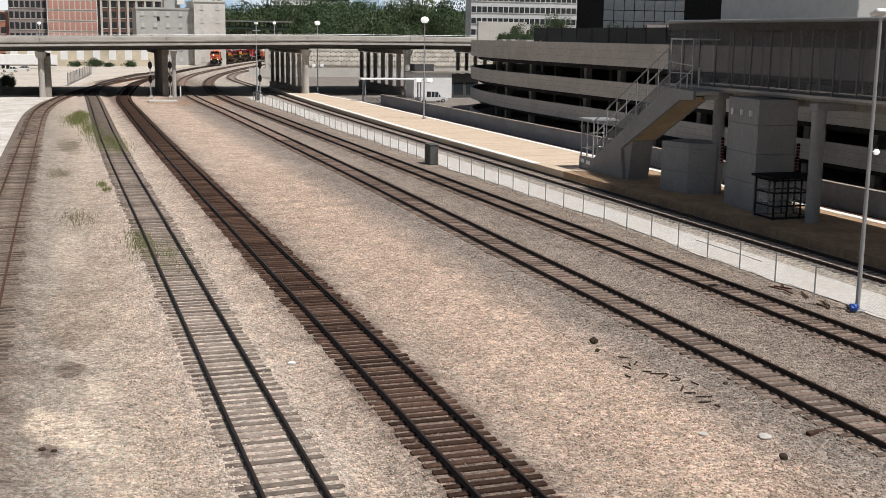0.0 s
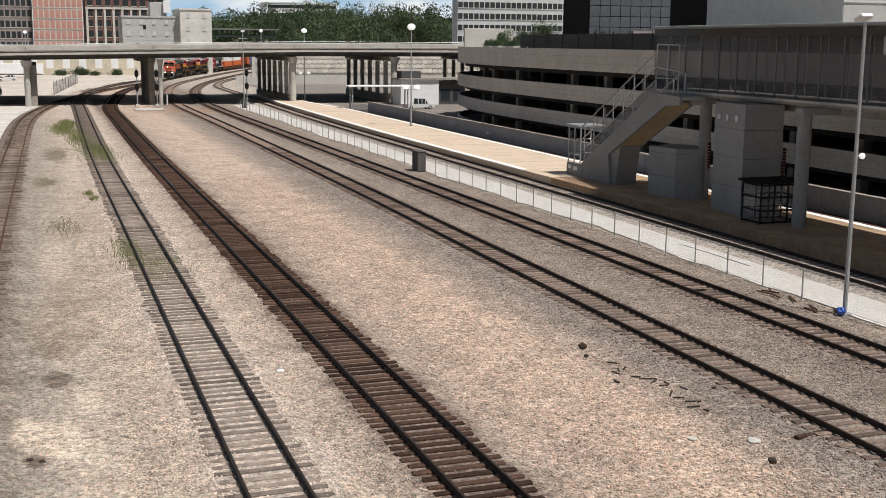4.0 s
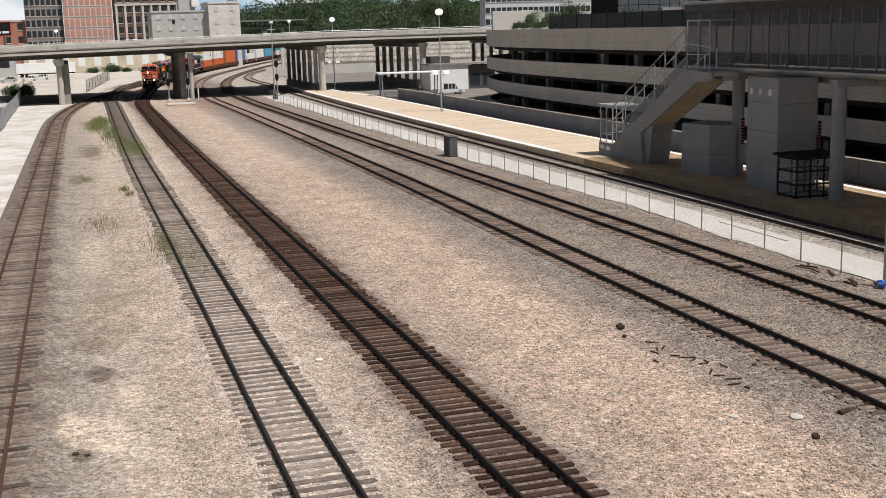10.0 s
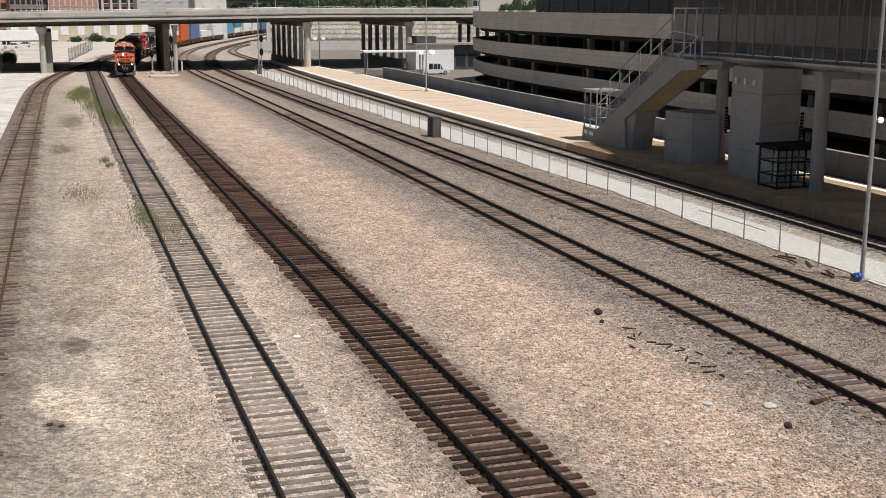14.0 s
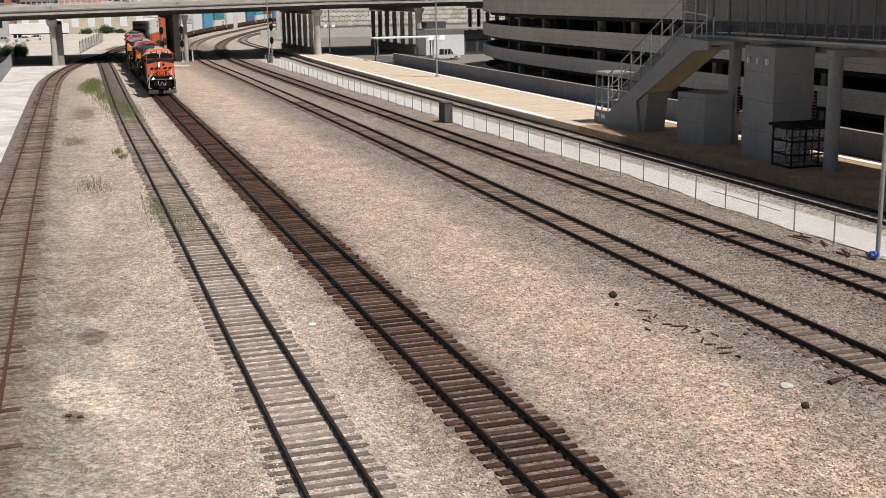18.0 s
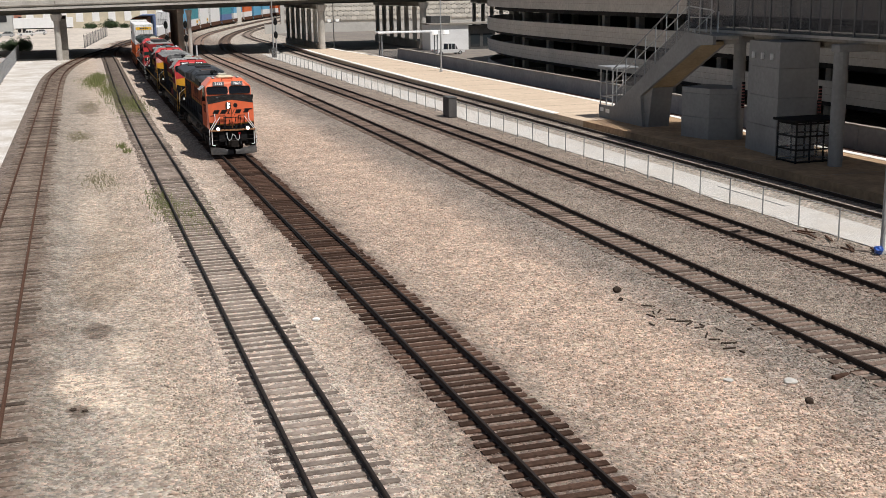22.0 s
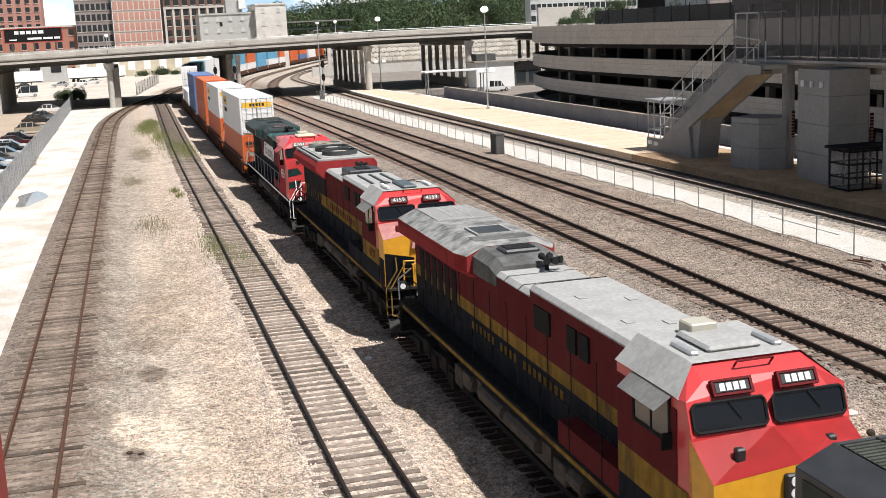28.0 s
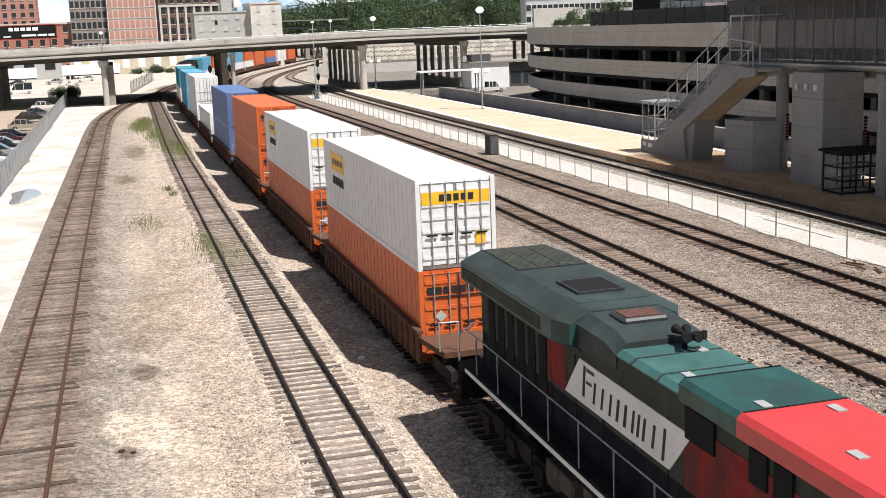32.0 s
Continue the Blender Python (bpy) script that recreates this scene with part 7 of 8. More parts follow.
        top = ((-1.5, 4.6), (-0.9, 4.86), (0.9, 4.86), (1.5, 4.6))
        part("wing_roof", loft([[(x * 0.84, 15.05, 3.9 + (z - 3.9) * 0.92 + 0.012) for x, z in top], [(x, 15.5, z + 0.012) for x, z in top], [(x, ry1, z + 0.012) for x, z in top]], caps=False), cfg.get("wing_roof", cfg["wing"]), t)
        for x0, x1 in ((-0.88, -0.31), (-0.27, 0.27), (0.31, 0.88)):
            gr = part("radiator_grille", bx(x0, x1, ry1 - 2.9, ry1 - 0.12, 4.865, 4.885), M_BLACK, t, "slatted radiator grille")
            part("grille_slats", bxs([(x0, x1, ry1 - 2.88 + k * 0.105, ry1 - 2.82 + k * 0.105, 4.885, 4.9) for k in range(26)]), cfg["wing_slat"], gr)
        part("grille_frame", bxs([(-0.92, 0.92, ry1 - 2.96, ry1 - 2.9, 4.865, 4.91), (-0.31, -0.27, ry1 - 2.9, ry1 - 0.12, 4.865, 4.91), (0.27, 0.31, ry1 - 2.9, ry1 - 0.12, 4.865, 4.91)]), cfg["wing_top"], t)
        part("hatch_frame", bxs([(-0.56, 0.56, ry0 + 0.64, ry0 + 0.7, 4.87, 4.935), (-0.56, 0.56, ry0 + 1.9, ry0 + 1.96, 4.87, 4.935), (-0.56, -0.5, ry0 + 0.7, ry0 + 1.9, 4.87, 4.935), (0.5, 0.56, ry0 + 0.7, ry0 + 1.9, 4.87, 4.935)]), cfg.get("hatch_rim", cfg["wing_top"]), t)
        part("soot_panel", bx(-0.85, 0.85, ry0 - 0.1, ry0 + 0.6, 4.87, 4.884), cfg["soot"], t, "soot-blackened roof panel")
        part("fan_hatch", bx(-0.5, 0.5, ry0 + 0.7, ry0 + 1.9, 4.88, 4.93, 0.02), cfg.get("hatch", M_HOSE), t)
        part("exhaust_housing", loft([[(x, y, z) for x, z in hood_section(w, HZ - 0.4, HZ + d, HZ + e, 0.8)] for y, w, d, e in ((13.2, 1.03, -0.1, 0.12), (13.7, 1.06, 0.05, 0.26), (15.3, 1.1, 0.1, 0.32))]), cfg["soot"], t)
        part("exhaust_rim", bx(-0.5, 0.5, 13.95, 14.75, HZ + 0.2, HZ + 0.38, 0.05), M_ROOF_K, t)
        part("exhaust_mouth", bx(-0.4, 0.4, 14.05, 14.65, HZ + 0.38, HZ + 0.4), M_HOSE if cfg["soot"] == M_SILVER_S else M_EXHAUST, t)
        for y in (11.4, 12.5):
            part("roof_seam", loft([[(x, y + d, z + 0.012) for x, z in hood_section(hw + 0.025, HZ - 0.13, HZ - 0.1, HZ, 0.9)] for d in (0, 0.05)]), cfg["soot"], t)
        for k, (x, y) in enumerate(((0.35, 6.0), (-0.4, 6.4), (0.5, 8.2), (-0.45, 8.8), (0.2, 10.6), (-0.5, 11.2), (0.5, 12.6))):
            part("lift_lug", bx(x - 0.09, x + 0.09, y - 0.16, y + 0.16, HZ - 0.01, HZ + (0.22 if y < RAISED else 0.02)), M_SILVER, t)
    # horns
    hn = bmesh.new()
    hy = 13.3 if emd else 12.8
    cyl(hn, (0.25, hy, HZ - 0.03), (0.25, hy, HZ + 0.27), 0.06, 8)
    horn = part("air_horn", hn, M_HOSE, t, "cluster of black air horns")
    for dx, dy in ((0.1, -0.4), (-0.12, -0.34), (0.0, 0.4), (0.2, 0.32), (0.32, -0.25)):
        hn = bmesh.new()
        cyl(hn, (0.25 + dx * 0.3, hy, HZ + 0.28), (0.25 + dx, hy + dy, HZ + 0.3), 0.035, 8, 0.1)
        part("trumpet", hn, M_HOSE, horn)
    # air conditioner and aerials on the cab roof
    if cfg.get("aircon"):
        ab = bx(-0.55, 0.55, 2.75, 4.0, 4.97, 5.1, 0.06)
        part("air_conditioner", ab, cfg["aircon"], t, "cream air conditioner cover")
        part("aircon_vent", bx(-0.35, 0.2, 3.75, 4.25, 4.98, 5.24, 0.03), M_BOARD_W, t)
    for s in (-1, 1):
        part("aerial_base", bx(s * 0.82 - 0.09, s * 0.82 + 0.09, 2.7, 3.5, 4.97, 5.06, 0.03), cfg.get("aerial", M_GALV), t)
    part("roof_bar", line([(-0.35, 2.2, 4.88), (-0.35, 2.1, 5.0), (0.35, 2.1, 5.0), (0.35, 2.2, 4.88)], 0.02, 5), cfg["nose_line"], t)
    # lettering stands for names as plain bars
    for bmk, m in cfg.get("marks", ()):
        part("lettering_bar", bmk, m, t)
    return t


def side_bars(spans, z0, z1, x, slant=0.0):
    """Bars on the shaded flank of an engine."""
    bm = bmesh.new()
    for a, b in spans:
        vs = [bm.verts.new((-x, y, z)) for y, z in ((a, z0), (b, z0), (b + slant, z1), (a + slant, z1))]
        bm.faces.new(vs)
    bmesh.ops.solidify(bm, geom=bm.faces[:], thickness=0.006)
    return bm


def nose_bars(quads, y=0.54):
    bm = bmesh.new()
    for q in quads:
        vs = [bm.verts.new((x, y + 0.26 * abs(x) / 1.5 - 0.014, z)) for x, z in q]
        bm.faces.new(vs)
    bmesh.ops.solidify(bm, geom=bm.faces[:], thickness=0.01)
    return bm


def slanted(x0, n, w, gap, z0, z1, lean=0.12):
    return [[(x0 + k * (w + gap), z0), (x0 + k * (w + gap) + w, z0), (x0 + k * (w + gap) + w + lean, z1), (x0 + k * (w + gap) + lean, z1)] for k in range(n)]


LEAD = locomotive("orange_locomotive", "orange and black road locomotive with lit headlights leading the train", dict(
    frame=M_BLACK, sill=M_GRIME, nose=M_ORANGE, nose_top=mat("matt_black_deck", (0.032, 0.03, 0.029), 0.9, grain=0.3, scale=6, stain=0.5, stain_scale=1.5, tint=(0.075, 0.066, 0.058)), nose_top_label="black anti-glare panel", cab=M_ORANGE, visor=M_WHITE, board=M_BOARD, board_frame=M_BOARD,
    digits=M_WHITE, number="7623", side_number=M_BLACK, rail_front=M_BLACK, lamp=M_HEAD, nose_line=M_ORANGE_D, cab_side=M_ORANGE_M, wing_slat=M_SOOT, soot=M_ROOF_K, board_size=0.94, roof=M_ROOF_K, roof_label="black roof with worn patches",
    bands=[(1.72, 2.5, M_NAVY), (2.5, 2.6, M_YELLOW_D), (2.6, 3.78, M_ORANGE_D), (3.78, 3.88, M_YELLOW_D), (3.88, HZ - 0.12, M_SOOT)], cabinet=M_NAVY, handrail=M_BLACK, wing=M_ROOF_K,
    wing_top=M_BLACK, aircon=M_TARP, deck=mat("rusty_deck", (0.28, 0.14, 0.07), 0.8, grain=0.2, scale=5),
    marks=[(nose_bars(slanted(-1.25, 4, 0.36, 0.12, 2.78, 3.04, 0.14) + slanted(0.75, 1, 0.34, 0.1, 2.8, 3.06, 0.2) + [[(-1.42, 2.62), (0.2, 2.66), (0.2, 2.72), (-1.3, 2.7)], [(0.8, 3.0), (1.4, 2.98), (1.44, 3.06), (0.9, 3.07)]]), M_BOARD),
           (nose_bars([[(-1.48, 2.12), (0, 1.96), (0, 2.05), (-1.48, 2.22)], [(0, 1.96), (1.48, 2.12), (1.48, 2.22), (0, 2.05)]]), M_YELLOW_D),
           (nose_bars([[(-1.48, 1.73), (0, 1.73), (0, 1.955), (-1.48, 2.115)], [(0, 1.73), (1.48, 1.73), (1.48, 2.115), (0, 1.955)]]), M_NAVY),
           *[(side_bars([(a_, a_ + 0.5)], 2.95, 3.6, 1.008), M_NAVY) for a_ in (11.6, 12.35, 13.1, 13.85)], (side_bars([(11.5, 15.2)], 2.78, 2.86, 1.008), M_NAVY)]))
RED2 = locomotive("red_yellow_locomotive", "red, yellow and black road locomotive with a silver-grey roof", dict(
    frame=M_BLACK, sill=M_YELLOW_D, nose=M_YELLOW, nose_top=M_RED, cab=M_RED, cab_roof=M_SILVER, visor=M_SILVER, board=M_BOARD, board_frame=M_RED_D, digits=M_WHITE,
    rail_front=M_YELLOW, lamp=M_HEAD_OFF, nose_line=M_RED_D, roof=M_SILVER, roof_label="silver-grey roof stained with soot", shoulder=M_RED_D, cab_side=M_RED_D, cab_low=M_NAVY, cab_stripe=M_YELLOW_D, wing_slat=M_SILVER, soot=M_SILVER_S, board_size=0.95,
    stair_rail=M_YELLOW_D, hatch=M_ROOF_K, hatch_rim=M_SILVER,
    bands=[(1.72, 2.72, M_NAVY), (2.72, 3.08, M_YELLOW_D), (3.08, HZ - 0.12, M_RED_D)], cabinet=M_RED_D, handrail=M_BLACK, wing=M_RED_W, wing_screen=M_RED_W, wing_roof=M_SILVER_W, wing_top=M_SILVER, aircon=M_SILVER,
    marks=[*[(side_bars([(8.6 + k * 0.36, 8.8 + k * 0.36)], 2.3, 2.58, 1.008), M_YELLOW_D) for k in range(20) if k not in (8, 13)],
           (nose_bars([[(-1.48, 1.75), (-0.06, 1.75), (-0.45, 2.75), (-1.48, 2.95)]]), M_NAVY), (nose_bars([[(0.06, 1.75), (1.48, 1.75), (1.48, 2.95), (0.45, 2.75)]]), M_NAVY)]))
# Nose-top red paled to pink: the sun's glare is in the colour.
M_PINK = mat("sun_bleached_red", (0.72, 0.40, 0.38), 0.4, grain=0.1, scale=5, stain=0.5, stain_scale=1.2, tint=(0.58, 0.14, 0.13))
RED3 = locomotive("fan_roof_locomotive", "red and yellow road locomotive with three round roof fans", dict(
    emd=True, frame=M_BLACK, sill=M_YELLOW_D, nose=M_YELLOW, nose_top=M_PINK, cab=M_RED, cab_roof=M_SILVER, visor=M_SILVER, board=M_BOARD, board_frame=M_RED_D, digits=M_TRIM, number="4159", board_size=0.84,
    rail_front=M_YELLOW, stair_rail=M_YELLOW_D, lamp=M_HEAD_OFF, nose_line=M_YELLOW_D, roof=M_SILVER, roof_label="silver-grey roof stained with soot", shoulder=M_RED_D, cab_side=M_RED_D, cab_low=M_NAVY, cab_stripe=M_YELLOW_D,
    bands=[(1.72, 2.5, M_NAVY), (2.5, 3.1, M_YELLOW_D), (3.1, HZ - 0.12, M_RED_D)], cabinet=M_NAVY, handrail=M_BLACK, wing=M_RED_W, wing_top=M_SILVER, side_number=M_RED_D, side_size=0.5, side_z=2.65,
    marks=[*[(side_bars([(8.6 + k * 0.5, 8.85 + k * 0.5)], 2.68, 2.95, 1.008), M_RED_D) for k in range(12)],
           (nose_bars([[(-1.48, 1.75), (-0.06, 1.75), (-0.45, 2.75), (-1.48, 2.95)]]), M_NAVY), (nose_bars([[(0.06, 1.75), (1.48, 1.75), (1.48, 2.95), (0.45, 2.75)]]), M_NAVY),
           (nose_bars([[(0.35, 2.62), (0.85, 2.62), (0.85, 2.95), (0.35, 2.95)]]), M_RED_D)]))
GREEN4 = locomotive("red_green_locomotive", "bright red and dark green road locomotive with a white name panel", dict(
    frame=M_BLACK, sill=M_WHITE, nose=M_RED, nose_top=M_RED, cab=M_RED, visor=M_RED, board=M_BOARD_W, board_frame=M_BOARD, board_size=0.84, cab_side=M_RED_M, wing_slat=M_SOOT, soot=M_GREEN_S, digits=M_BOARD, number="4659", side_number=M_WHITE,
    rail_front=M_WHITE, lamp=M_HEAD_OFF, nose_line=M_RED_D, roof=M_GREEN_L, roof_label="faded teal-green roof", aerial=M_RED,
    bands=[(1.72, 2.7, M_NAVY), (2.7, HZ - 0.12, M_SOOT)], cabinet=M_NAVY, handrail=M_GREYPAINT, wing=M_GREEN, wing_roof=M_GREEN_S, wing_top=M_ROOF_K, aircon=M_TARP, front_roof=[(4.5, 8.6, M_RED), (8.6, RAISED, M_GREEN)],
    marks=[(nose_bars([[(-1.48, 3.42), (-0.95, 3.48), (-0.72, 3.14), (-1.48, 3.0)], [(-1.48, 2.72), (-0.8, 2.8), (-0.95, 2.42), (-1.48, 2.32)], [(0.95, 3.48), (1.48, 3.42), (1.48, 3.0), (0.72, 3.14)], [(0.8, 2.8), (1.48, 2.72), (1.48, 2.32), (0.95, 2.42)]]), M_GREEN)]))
# Worn red flank panels, in the red that has shade mixed in.
part("red_side_panel", bx(-1.015, 1.015, 4.5, 10.4, 2.7, HZ - 0.5), M_RED_S, GREEN4, "worn dull red flank, darkened for its shaded side")
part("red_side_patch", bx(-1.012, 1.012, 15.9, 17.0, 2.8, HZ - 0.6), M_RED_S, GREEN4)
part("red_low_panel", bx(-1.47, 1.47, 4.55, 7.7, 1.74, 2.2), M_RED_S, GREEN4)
for s in (-1, 1):
    x0, x1 = sorted((s * 1.0, s * 1.025))
    part("name_panel", prism([(10.95, 2.83), (15.95, 2.83), (15.1, 3.79), (10.1, 3.75)], x0, x1, "x"), M_WHITE, GREEN4, "white slanted name panel with dark lettering")
    x0, x1 = sorted((s * 1.02, s * 1.031))
    for a0, wd, z0, z1 in ((14.9, 0.12, 3.0, 3.7), (14.35, 0.1, 3.0, 3.48), (13.95, 0.1, 3.0, 3.48), (13.55, 0.1, 3.0, 3.48), (13.2, 0.12, 3.0, 3.48), (12.85, 0.12, 3.0, 3.48), (12.5, 0.1, 3.0, 3.48), (12.26, 0.1, 3.0, 3.48), (12.02, 0.1, 3.0, 3.48), (11.62, 0.1, 3.0, 3.48), (11.2, 0.1, 2.92, 3.56)):
        part("lettering_bar", prism([(a0 - wd * 0.5, z0), (a0 + wd * 0.5, z0), (a0 + wd * 0.5 - 0.1, z1), (a0 - wd * 0.5 - 0.1, z1)], x0, x1, "x"), M_SOOT, GREEN4)
    part("lettering_bar", bx(x0, x1, 14.3, 14.7, 3.6, 3.68), M_BOARD, GREEN4)
    part("lettering_bar", bx(x0, x1, 14.45, 14.75, 3.33, 3.4), M_BOARD, GREEN4)

for x, y, w, l in ((0.3, 6.2, 0.3, 0.5), (-0.5, 7.4, 0.4, 0.25), (0.6, 8.0, 0.2, 0.3), (-0.2, 9.4, 0.2, 0.2), (0.5, 9.8, 0.35, 0.15)):
    part("worn_patch", bx(x - w / 2, x + w / 2, y - l / 2, y + l / 2, HZ + 0.2, HZ + 0.206), M_SILVER, LEAD)
for y in (6.4, 8.5):
    part("roof_joint", bx(-0.94, 0.94, y, y + 0.04, HZ + 0.2, HZ + 0.21), M_HOSE, LEAD)

# ---- containers and well cars ----
CL, CW, CH = 16.15, 2.59, 2.896


def container(name, label, m, m_end, panel=None, length=CL):
    t = empty(name, label, "shipping container", "containers on the train")
    h = CW / 2
    body = part("body", bx(-h, h, 0.06, length, 0.02, CH, 0.015), m, t)
    for s in (-1, 1):
        part("bottom_rail", bx(s * h - 0.02, s * h + 0.02, 0, length, 0, 0.16), m, t)
        part("top_rail", bx(s * h - 0.015, s * h + 0.015, 0, length, CH - 0.1, CH + 0.012), m, t)
        for y in (0.04, length - 0.04):
            part("corner_post", bx(s * (h - 0.06) - 0.07, s * (h - 0.06) + 0.07, y - 0.07, y + 0.07, 0, CH + 0.01), m_end, t)
        x0, x1 = sorted((s * 0.02, s * (h - 0.12)))
        d = part("door", bx(x0, x1, 0.0, 0.06, 0.15, CH - 0.12), m_end, t)
        part("gasket", bxs([(xa, xb, -0.012, 0.0, za, zb) for xa, xb, za, zb in ((x0, x0 + 0.025, 0.15, CH - 0.12), (x1 - 0.025, x1, 0.15, CH - 0.12), (x0 + 0.02, x1 - 0.02, 0.15, 0.17), (x0 + 0.02, x1 - 0.02, CH - 0.14, CH - 0.12))]), M_SOOT, d)
        for k in range(6):
            part("door_rib", bx(x0 + 0.06, x1 - 0.06, -0.025, 0.0, 0.35 + k * 0.42, 0.47 + k * 0.42), m_end, d)
        for x in (s * 0.32, s * 0.82):
            part("lock_rod", line([(x, -0.05, 0.08), (x, -0.05, CH - 0.06)], 0.022, 5), M_GALV, d)
            part("lock_handle", bx(x - 0.18, x + 0.18, -0.08, -0.05, 1.1, 1.15), M_BLACK, d)
    for s in (-1, 1):
        part("side_seams", bxs([(s * h - 0.012, s * h + 0.012, 0.5 + k * 0.61 - 0.03, 0.5 + k * 0.61 + 0.03, 0.16, CH - 0.1) for k in range(int((length - 0.6) / 0.61))]), m, t)
    if panel:
        pm, dark = panel
        part("name_band", bx(-h + 0.18, h - 0.18, -0.03, -0.012, 2.1, 2.5), pm, t, "yellow name band")
        for k in range(5):
            part("lettering_bar", bx(-0.55 + k * 0.24, -0.38 + k * 0.24, -0.04, -0.028, 2.2, 2.42), dark, t)
        part("data_plate", bx(0.62, 0.95, -0.05, -0.03, 0.75, 1.15), pm, t)
        for s in (-1, 1):
            part("side_panel", bx(s * h - 0.02, s * h + 0.02, length - 4.4, length - 1.6, 1.75, 2.5), pm, t, "yellow name panel")
            part("lettering_bar", bxs([(s * h - 0.026, s * h + 0.026, length - 4.1 + k * 0.55, length - 3.7 + k * 0.55, 2.0, 2.25) for k in range(4)]), dark, t)
            part("lettering_bar", bxs([(s * h - 0.022, s * h + 0.022, length - 4.2 + k * 0.6, length - 3.75 + k * 0.6, 1.15, 1.5) for k in range(4)]), M_SOOT, t)
    return t


M_CW = mat("white_container", (0.80, 0.80, 0.79), 0.5, grain=0.04, scale=3, stain=0.25, stain_scale=0.5, tint=(0.62, 0.60, 0.56))
M_CO = mat("orange_container", (0.62, 0.125, 0.025), 0.5, grain=0.06, scale=3, stain=0.3, stain_scale=0.5, tint=(0.55, 0.16, 0.05))
M_CB = mat("blue_container", (0.11, 0.175, 0.36), 0.5, grain=0.06, scale=3, stain=0.3, stain_scale=0.5, tint=(0.10, 0.17, 0.32))
M_CC = mat("light_blue_container", (0.12, 0.38, 0.58), 0.5, grain=0.06, scale=3, stain=0.3, stain_scale=0.5)
M_CT = mat("teal_container", (0.05, 0.28, 0.34), 0.5, grain=0.06, scale=3, stain=0.3, stain_scale=0.5)
M_SIGN = mat("sign_yellow", (0.85, 0.50, 0.03), 0.5, grain=0.05, scale=4)
KINDS = {
    "w": container("white_container", "white steel container with yellow name bands, riding double-stacked", M_CW, M_CW, (M_SIGN, M_BOARD)),
    "o": container("orange_container", "orange ribbed steel container on a well car", M_CO, M_CO),
    "b": container("blue_container", "blue steel container, riding double-stacked on a well car", M_CB, M_CB),
    "c": container("light_blue_container", "light blue steel container on a well car", M_CC, M_CC),
    "t": container("teal_container", "teal steel container on a well car", M_CT, M_CT),
    "p": container("plain_white_container", "plain white steel container on a well car", M_CW, M_CW),
}
part("name_bar", bxs([(-1.05 + k * 0.27, -0.84 + k * 0.27, -0.04, -0.028, 2.12, 2.36) for k in range(8)]), M_BOARD, KINDS["o"])
part("name_bar", bx(-1.05, 1.1, -0.04, -0.028, 2.0, 2.05), M_BOARD, KINDS["o"])
part("round_plate", prism([(-0.62 + 0.2 * math.cos(a), 1.4 + 0.2 * math.sin(a)) for a in np.linspace(0, math.tau, 5)[:-1]], -0.05, -0.03), M_LGREY, KINDS["o"])
M_WELL = mat("rusty_brown_well_car", (0.13, 0.068, 0.046), 0.8, grain=0.2, scale=5, stain=0.5, stain_scale=0.8, tint=(0.07, 0.05, 0.042))


def well_car():
    """The well between two shared end platforms; y = 0 is where the containers begin."""
    t = empty("well_car", "rust-brown double-stack well car with ribbed side sills", "railway wagon", "well cars of the train")
    for s in (-1, 1):
        part("side_sill", bx(s * 1.42 - 0.05, s * 1.42 + 0.05, -0.35, CL + 0.35, 0.32, 1.32), M_WELL, t)
        part("top_flange", bx(s * 1.42 - 0.11, s * 1.42 + 0.11, -0.35, CL + 0.35, 1.3, 1.42, 0.02), M_WELL, t)
        rb = part("rib", bx(s * 1.5 - 0.04, s * 1.5 + 0.04, -0.05, 0.05, 0.36, 1.3), M_WELL, t)
        rb.matrix_basis = pose(0, 0.2, 0)
        for k in range(1, 20):
            same(rb, t, 0, 0.2 + k * (CL - 0.4) / 19, 0)
    part("well_floor", bxs([(-1.4, 1.4, k * 3.2, k * 3.2 + 0.5, 0.26, 0.34) for k in range(6)]), M_WELL, t)
    for y0, y1 in ((-2.35, -0.3), (CL + 0.3, CL + 2.0)):
        part("end_platform", prism([(-1.45, y1 if y0 < 0 else y0), (1.45, y1 if y0 < 0 else y0), (1.2, y0 if y0 < 0 else y1), (-1.2, y0 if y0 < 0 else y1)], 1.02, 1.2, "z"), M_WELL, t)
    tf = bmesh.new()
    for s in (-1, 1):
        box(tf, s * 1.08 - 0.1, s * 1.08 + 0.1, -2.9, -0.9, 0.42, 0.75)
    box(tf, -1.1, 1.1, -2.15, -1.65, 0.45, 0.95)
    tk = part("truck", tf, M_GRIME, t)
    wb = bmesh.new()
    for s in (-1, 1):
        cyl(wb, (s * 0.7, 0, 0.46), (s * 0.83, 0, 0.46), 0.46, 18)
    cyl(wb, (-0.7, 0, 0.46), (0.7, 0, 0.46), 0.08, 8)
    w0 = part("wheelset", wb, M_GRIME, tk)
    w0.matrix_basis = pose(0, -2.75, 0)
    same(w0, tk, 0, -1.05, 0)
    part("coupler", bx(-0.14, 0.14, -3.9, -2.2, 0.78, 1.02), M_GRIME, t)
    part("end_rail", line([(-1.3, -2.2, 1.2), (-1.3, -2.2, 2.1), (-0.7, -2.25, 2.1), (-0.7, -2.25, 1.2)], 0.025, 5), M_GALV, t)
    part("brake_stand", line([(0.75, -2.2, 1.2), (0.75, -2.2, 2.5)], 0.035, 6), M_BLACK, t)
    return t


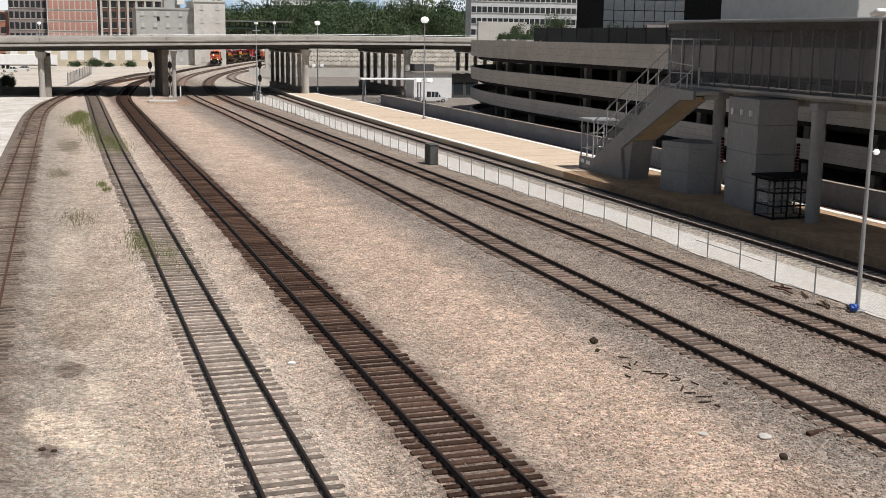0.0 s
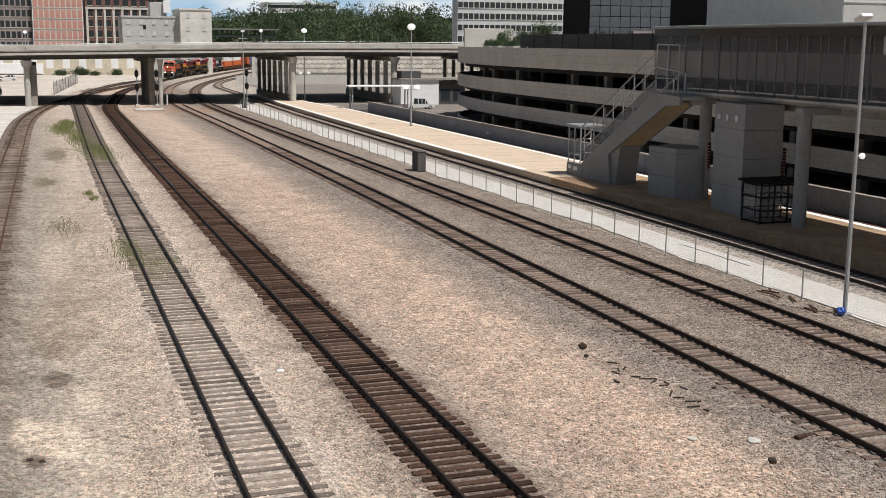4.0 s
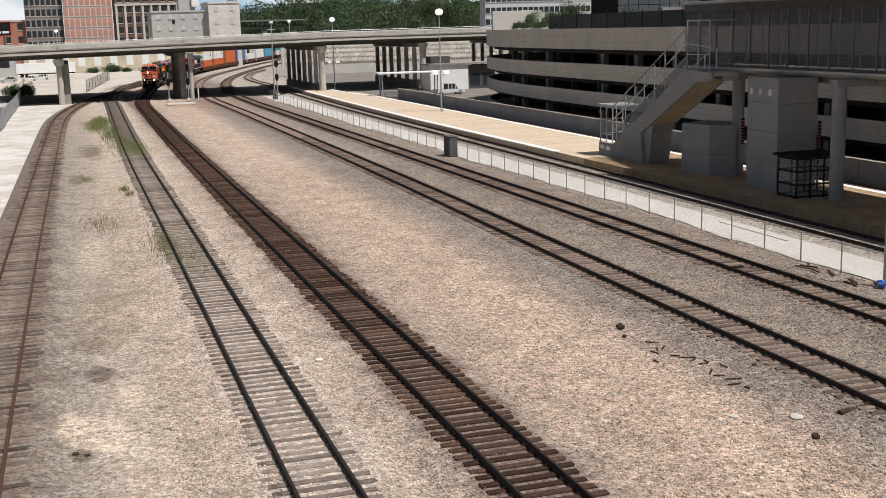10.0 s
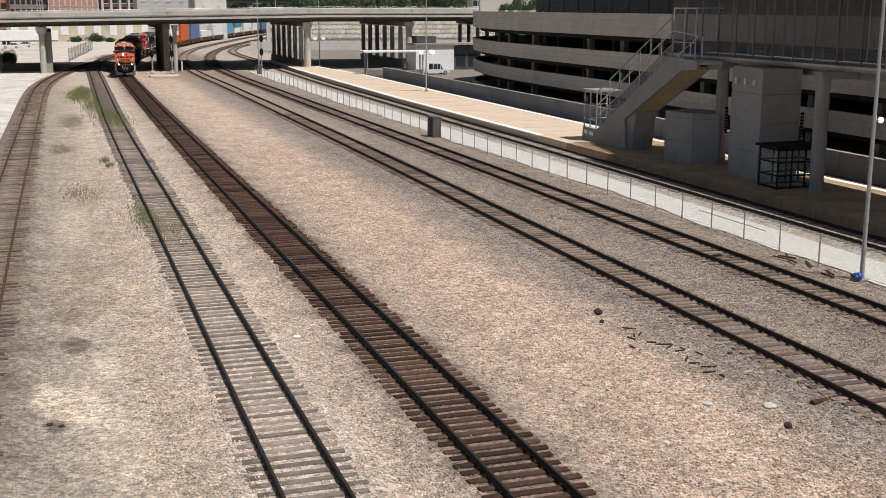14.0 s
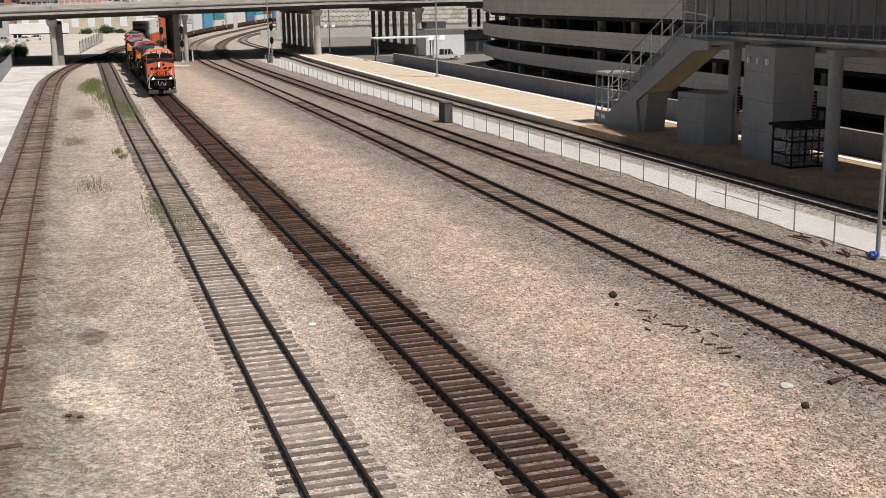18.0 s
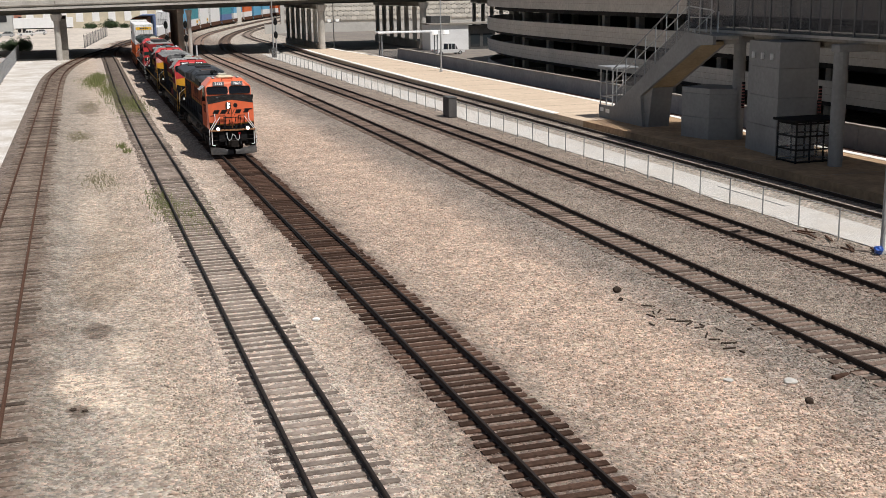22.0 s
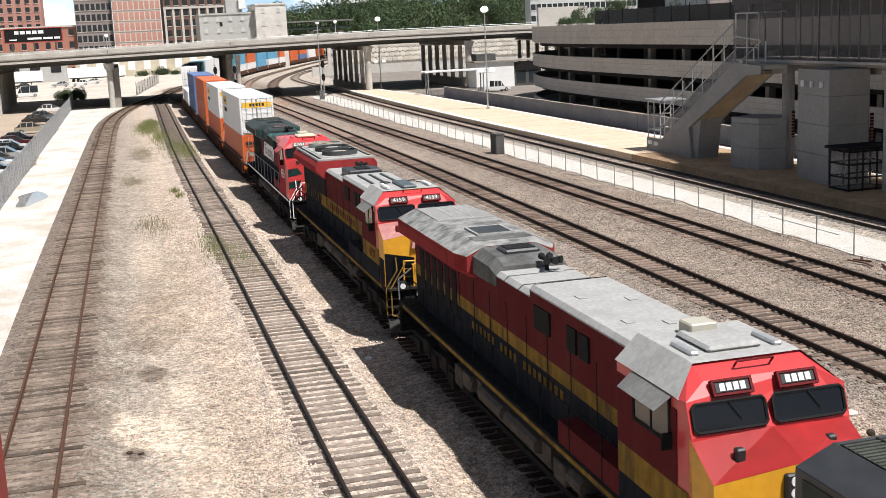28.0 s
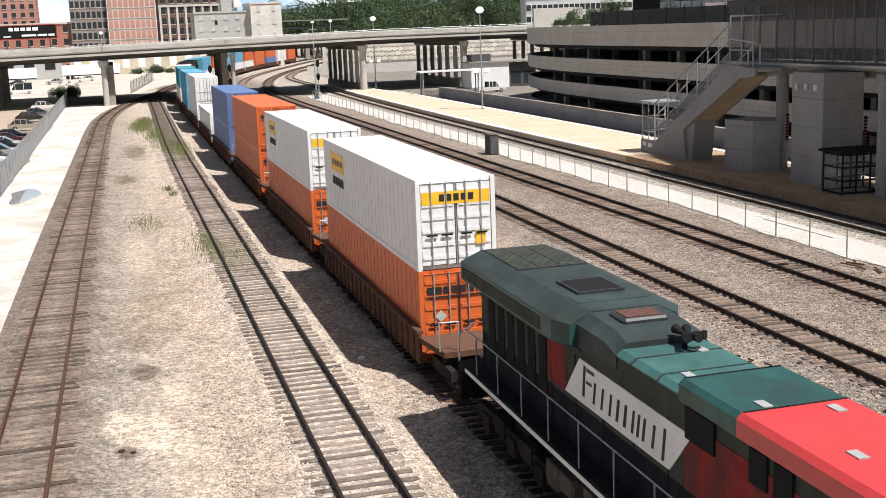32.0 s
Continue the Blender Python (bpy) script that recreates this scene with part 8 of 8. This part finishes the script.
WELL = well_car()
STACKS = ["ow", "ow", "oo", "bb", "p", "pp", "cc", "wt", "wp", "pp", "bt", "pc", "po", "cc", "pc", "po", "oo", "bo", "pp", "oo"]
PITCH, FIRST = 20.55, 99.2
FLOOR = 0.34
FLEET = [(LEAD, 0.0, 4.4, 18.7, 0.0), (RED2, 23.7, 4.4, 18.7, 0.0), (RED3, 47.6, 4.4, 18.7, 0.0), (GREEN4, 71.6, 4.4, 18.7, 0.0)]
used = set()
for i, stack in enumerate(STACKS):
    back = FIRST + i * PITCH
    FLEET.append((WELL if i == 0 else copy_thing(WELL, Matrix()), back, -1.9, CL + 2.0, 0.0))
    for level, k in enumerate(stack):
        ob = KINDS[k] if k not in used else copy_thing(KINDS[k], Matrix())
        used.add(k)
        FLEET.append((ob, back, -1.9, CL + 2.0, FLOOR + level * (CH + 0.005)))

# distance of the leading plough along the main track, by time
RUN = [(-4, 452), (0, 400.3), (3, 358.8), (7, 290.2), (10, 245.4), (13, 203.2), (18, 133.6), (21, 91.2), (25.5, 25.85), (28.5, -15.9), (32, -64.8), (36, -121)]
LY = np.arange(-150, 616, 1.0)
LX = lie("c", LY)
LS = np.concatenate([[0], np.cumsum(np.hypot(np.diff(LX), np.diff(LY)))])
LS -= np.interp(0, LY, LS)


def run(t):
    r = np.array(RUN, float)
    m = np.gradient(r[:, 1], r[:, 0])
    i = min(max(int(np.searchsorted(r[:, 0], t)) - 1, 0), len(r) - 2)
    h = r[i + 1, 0] - r[i, 0]
    u = (t - r[i, 0]) / h
    return float((2 * u**3 - 3 * u**2 + 1) * r[i, 1] + (u**3 - 2 * u**2 + u) * h * m[i] + (-2 * u**3 + 3 * u**2) * r[i + 1, 1] + (u**3 - u**2) * h * m[i + 1])


def spot(s):
    return float(np.interp(s, LS, LX)), float(np.interp(s, LS, LY))


def riding(back, a, b, up, t):
    """Pose of a vehicle whose front is so far behind the plough; a and b are its pivots."""
    s = run(t) + back
    (x0, y0), (x1, y1) = spot(s + a), spot(s + b)
    d = Vector((x1 - x0, y1 - y0)).normalized()
    return pose(x0 - d.x * a, y0 - d.y * a, up, 0, 0, -math.degrees(math.atan2(d.x, d.y)))


def motions():
    """The train rolls towards the camera all through."""
    for ob, back, a, b, up in FLEET:
        walk(ob, [(t, riding(back, a, b, up, t)) for t in np.arange(0, 32.01, 0.5)])


motions()
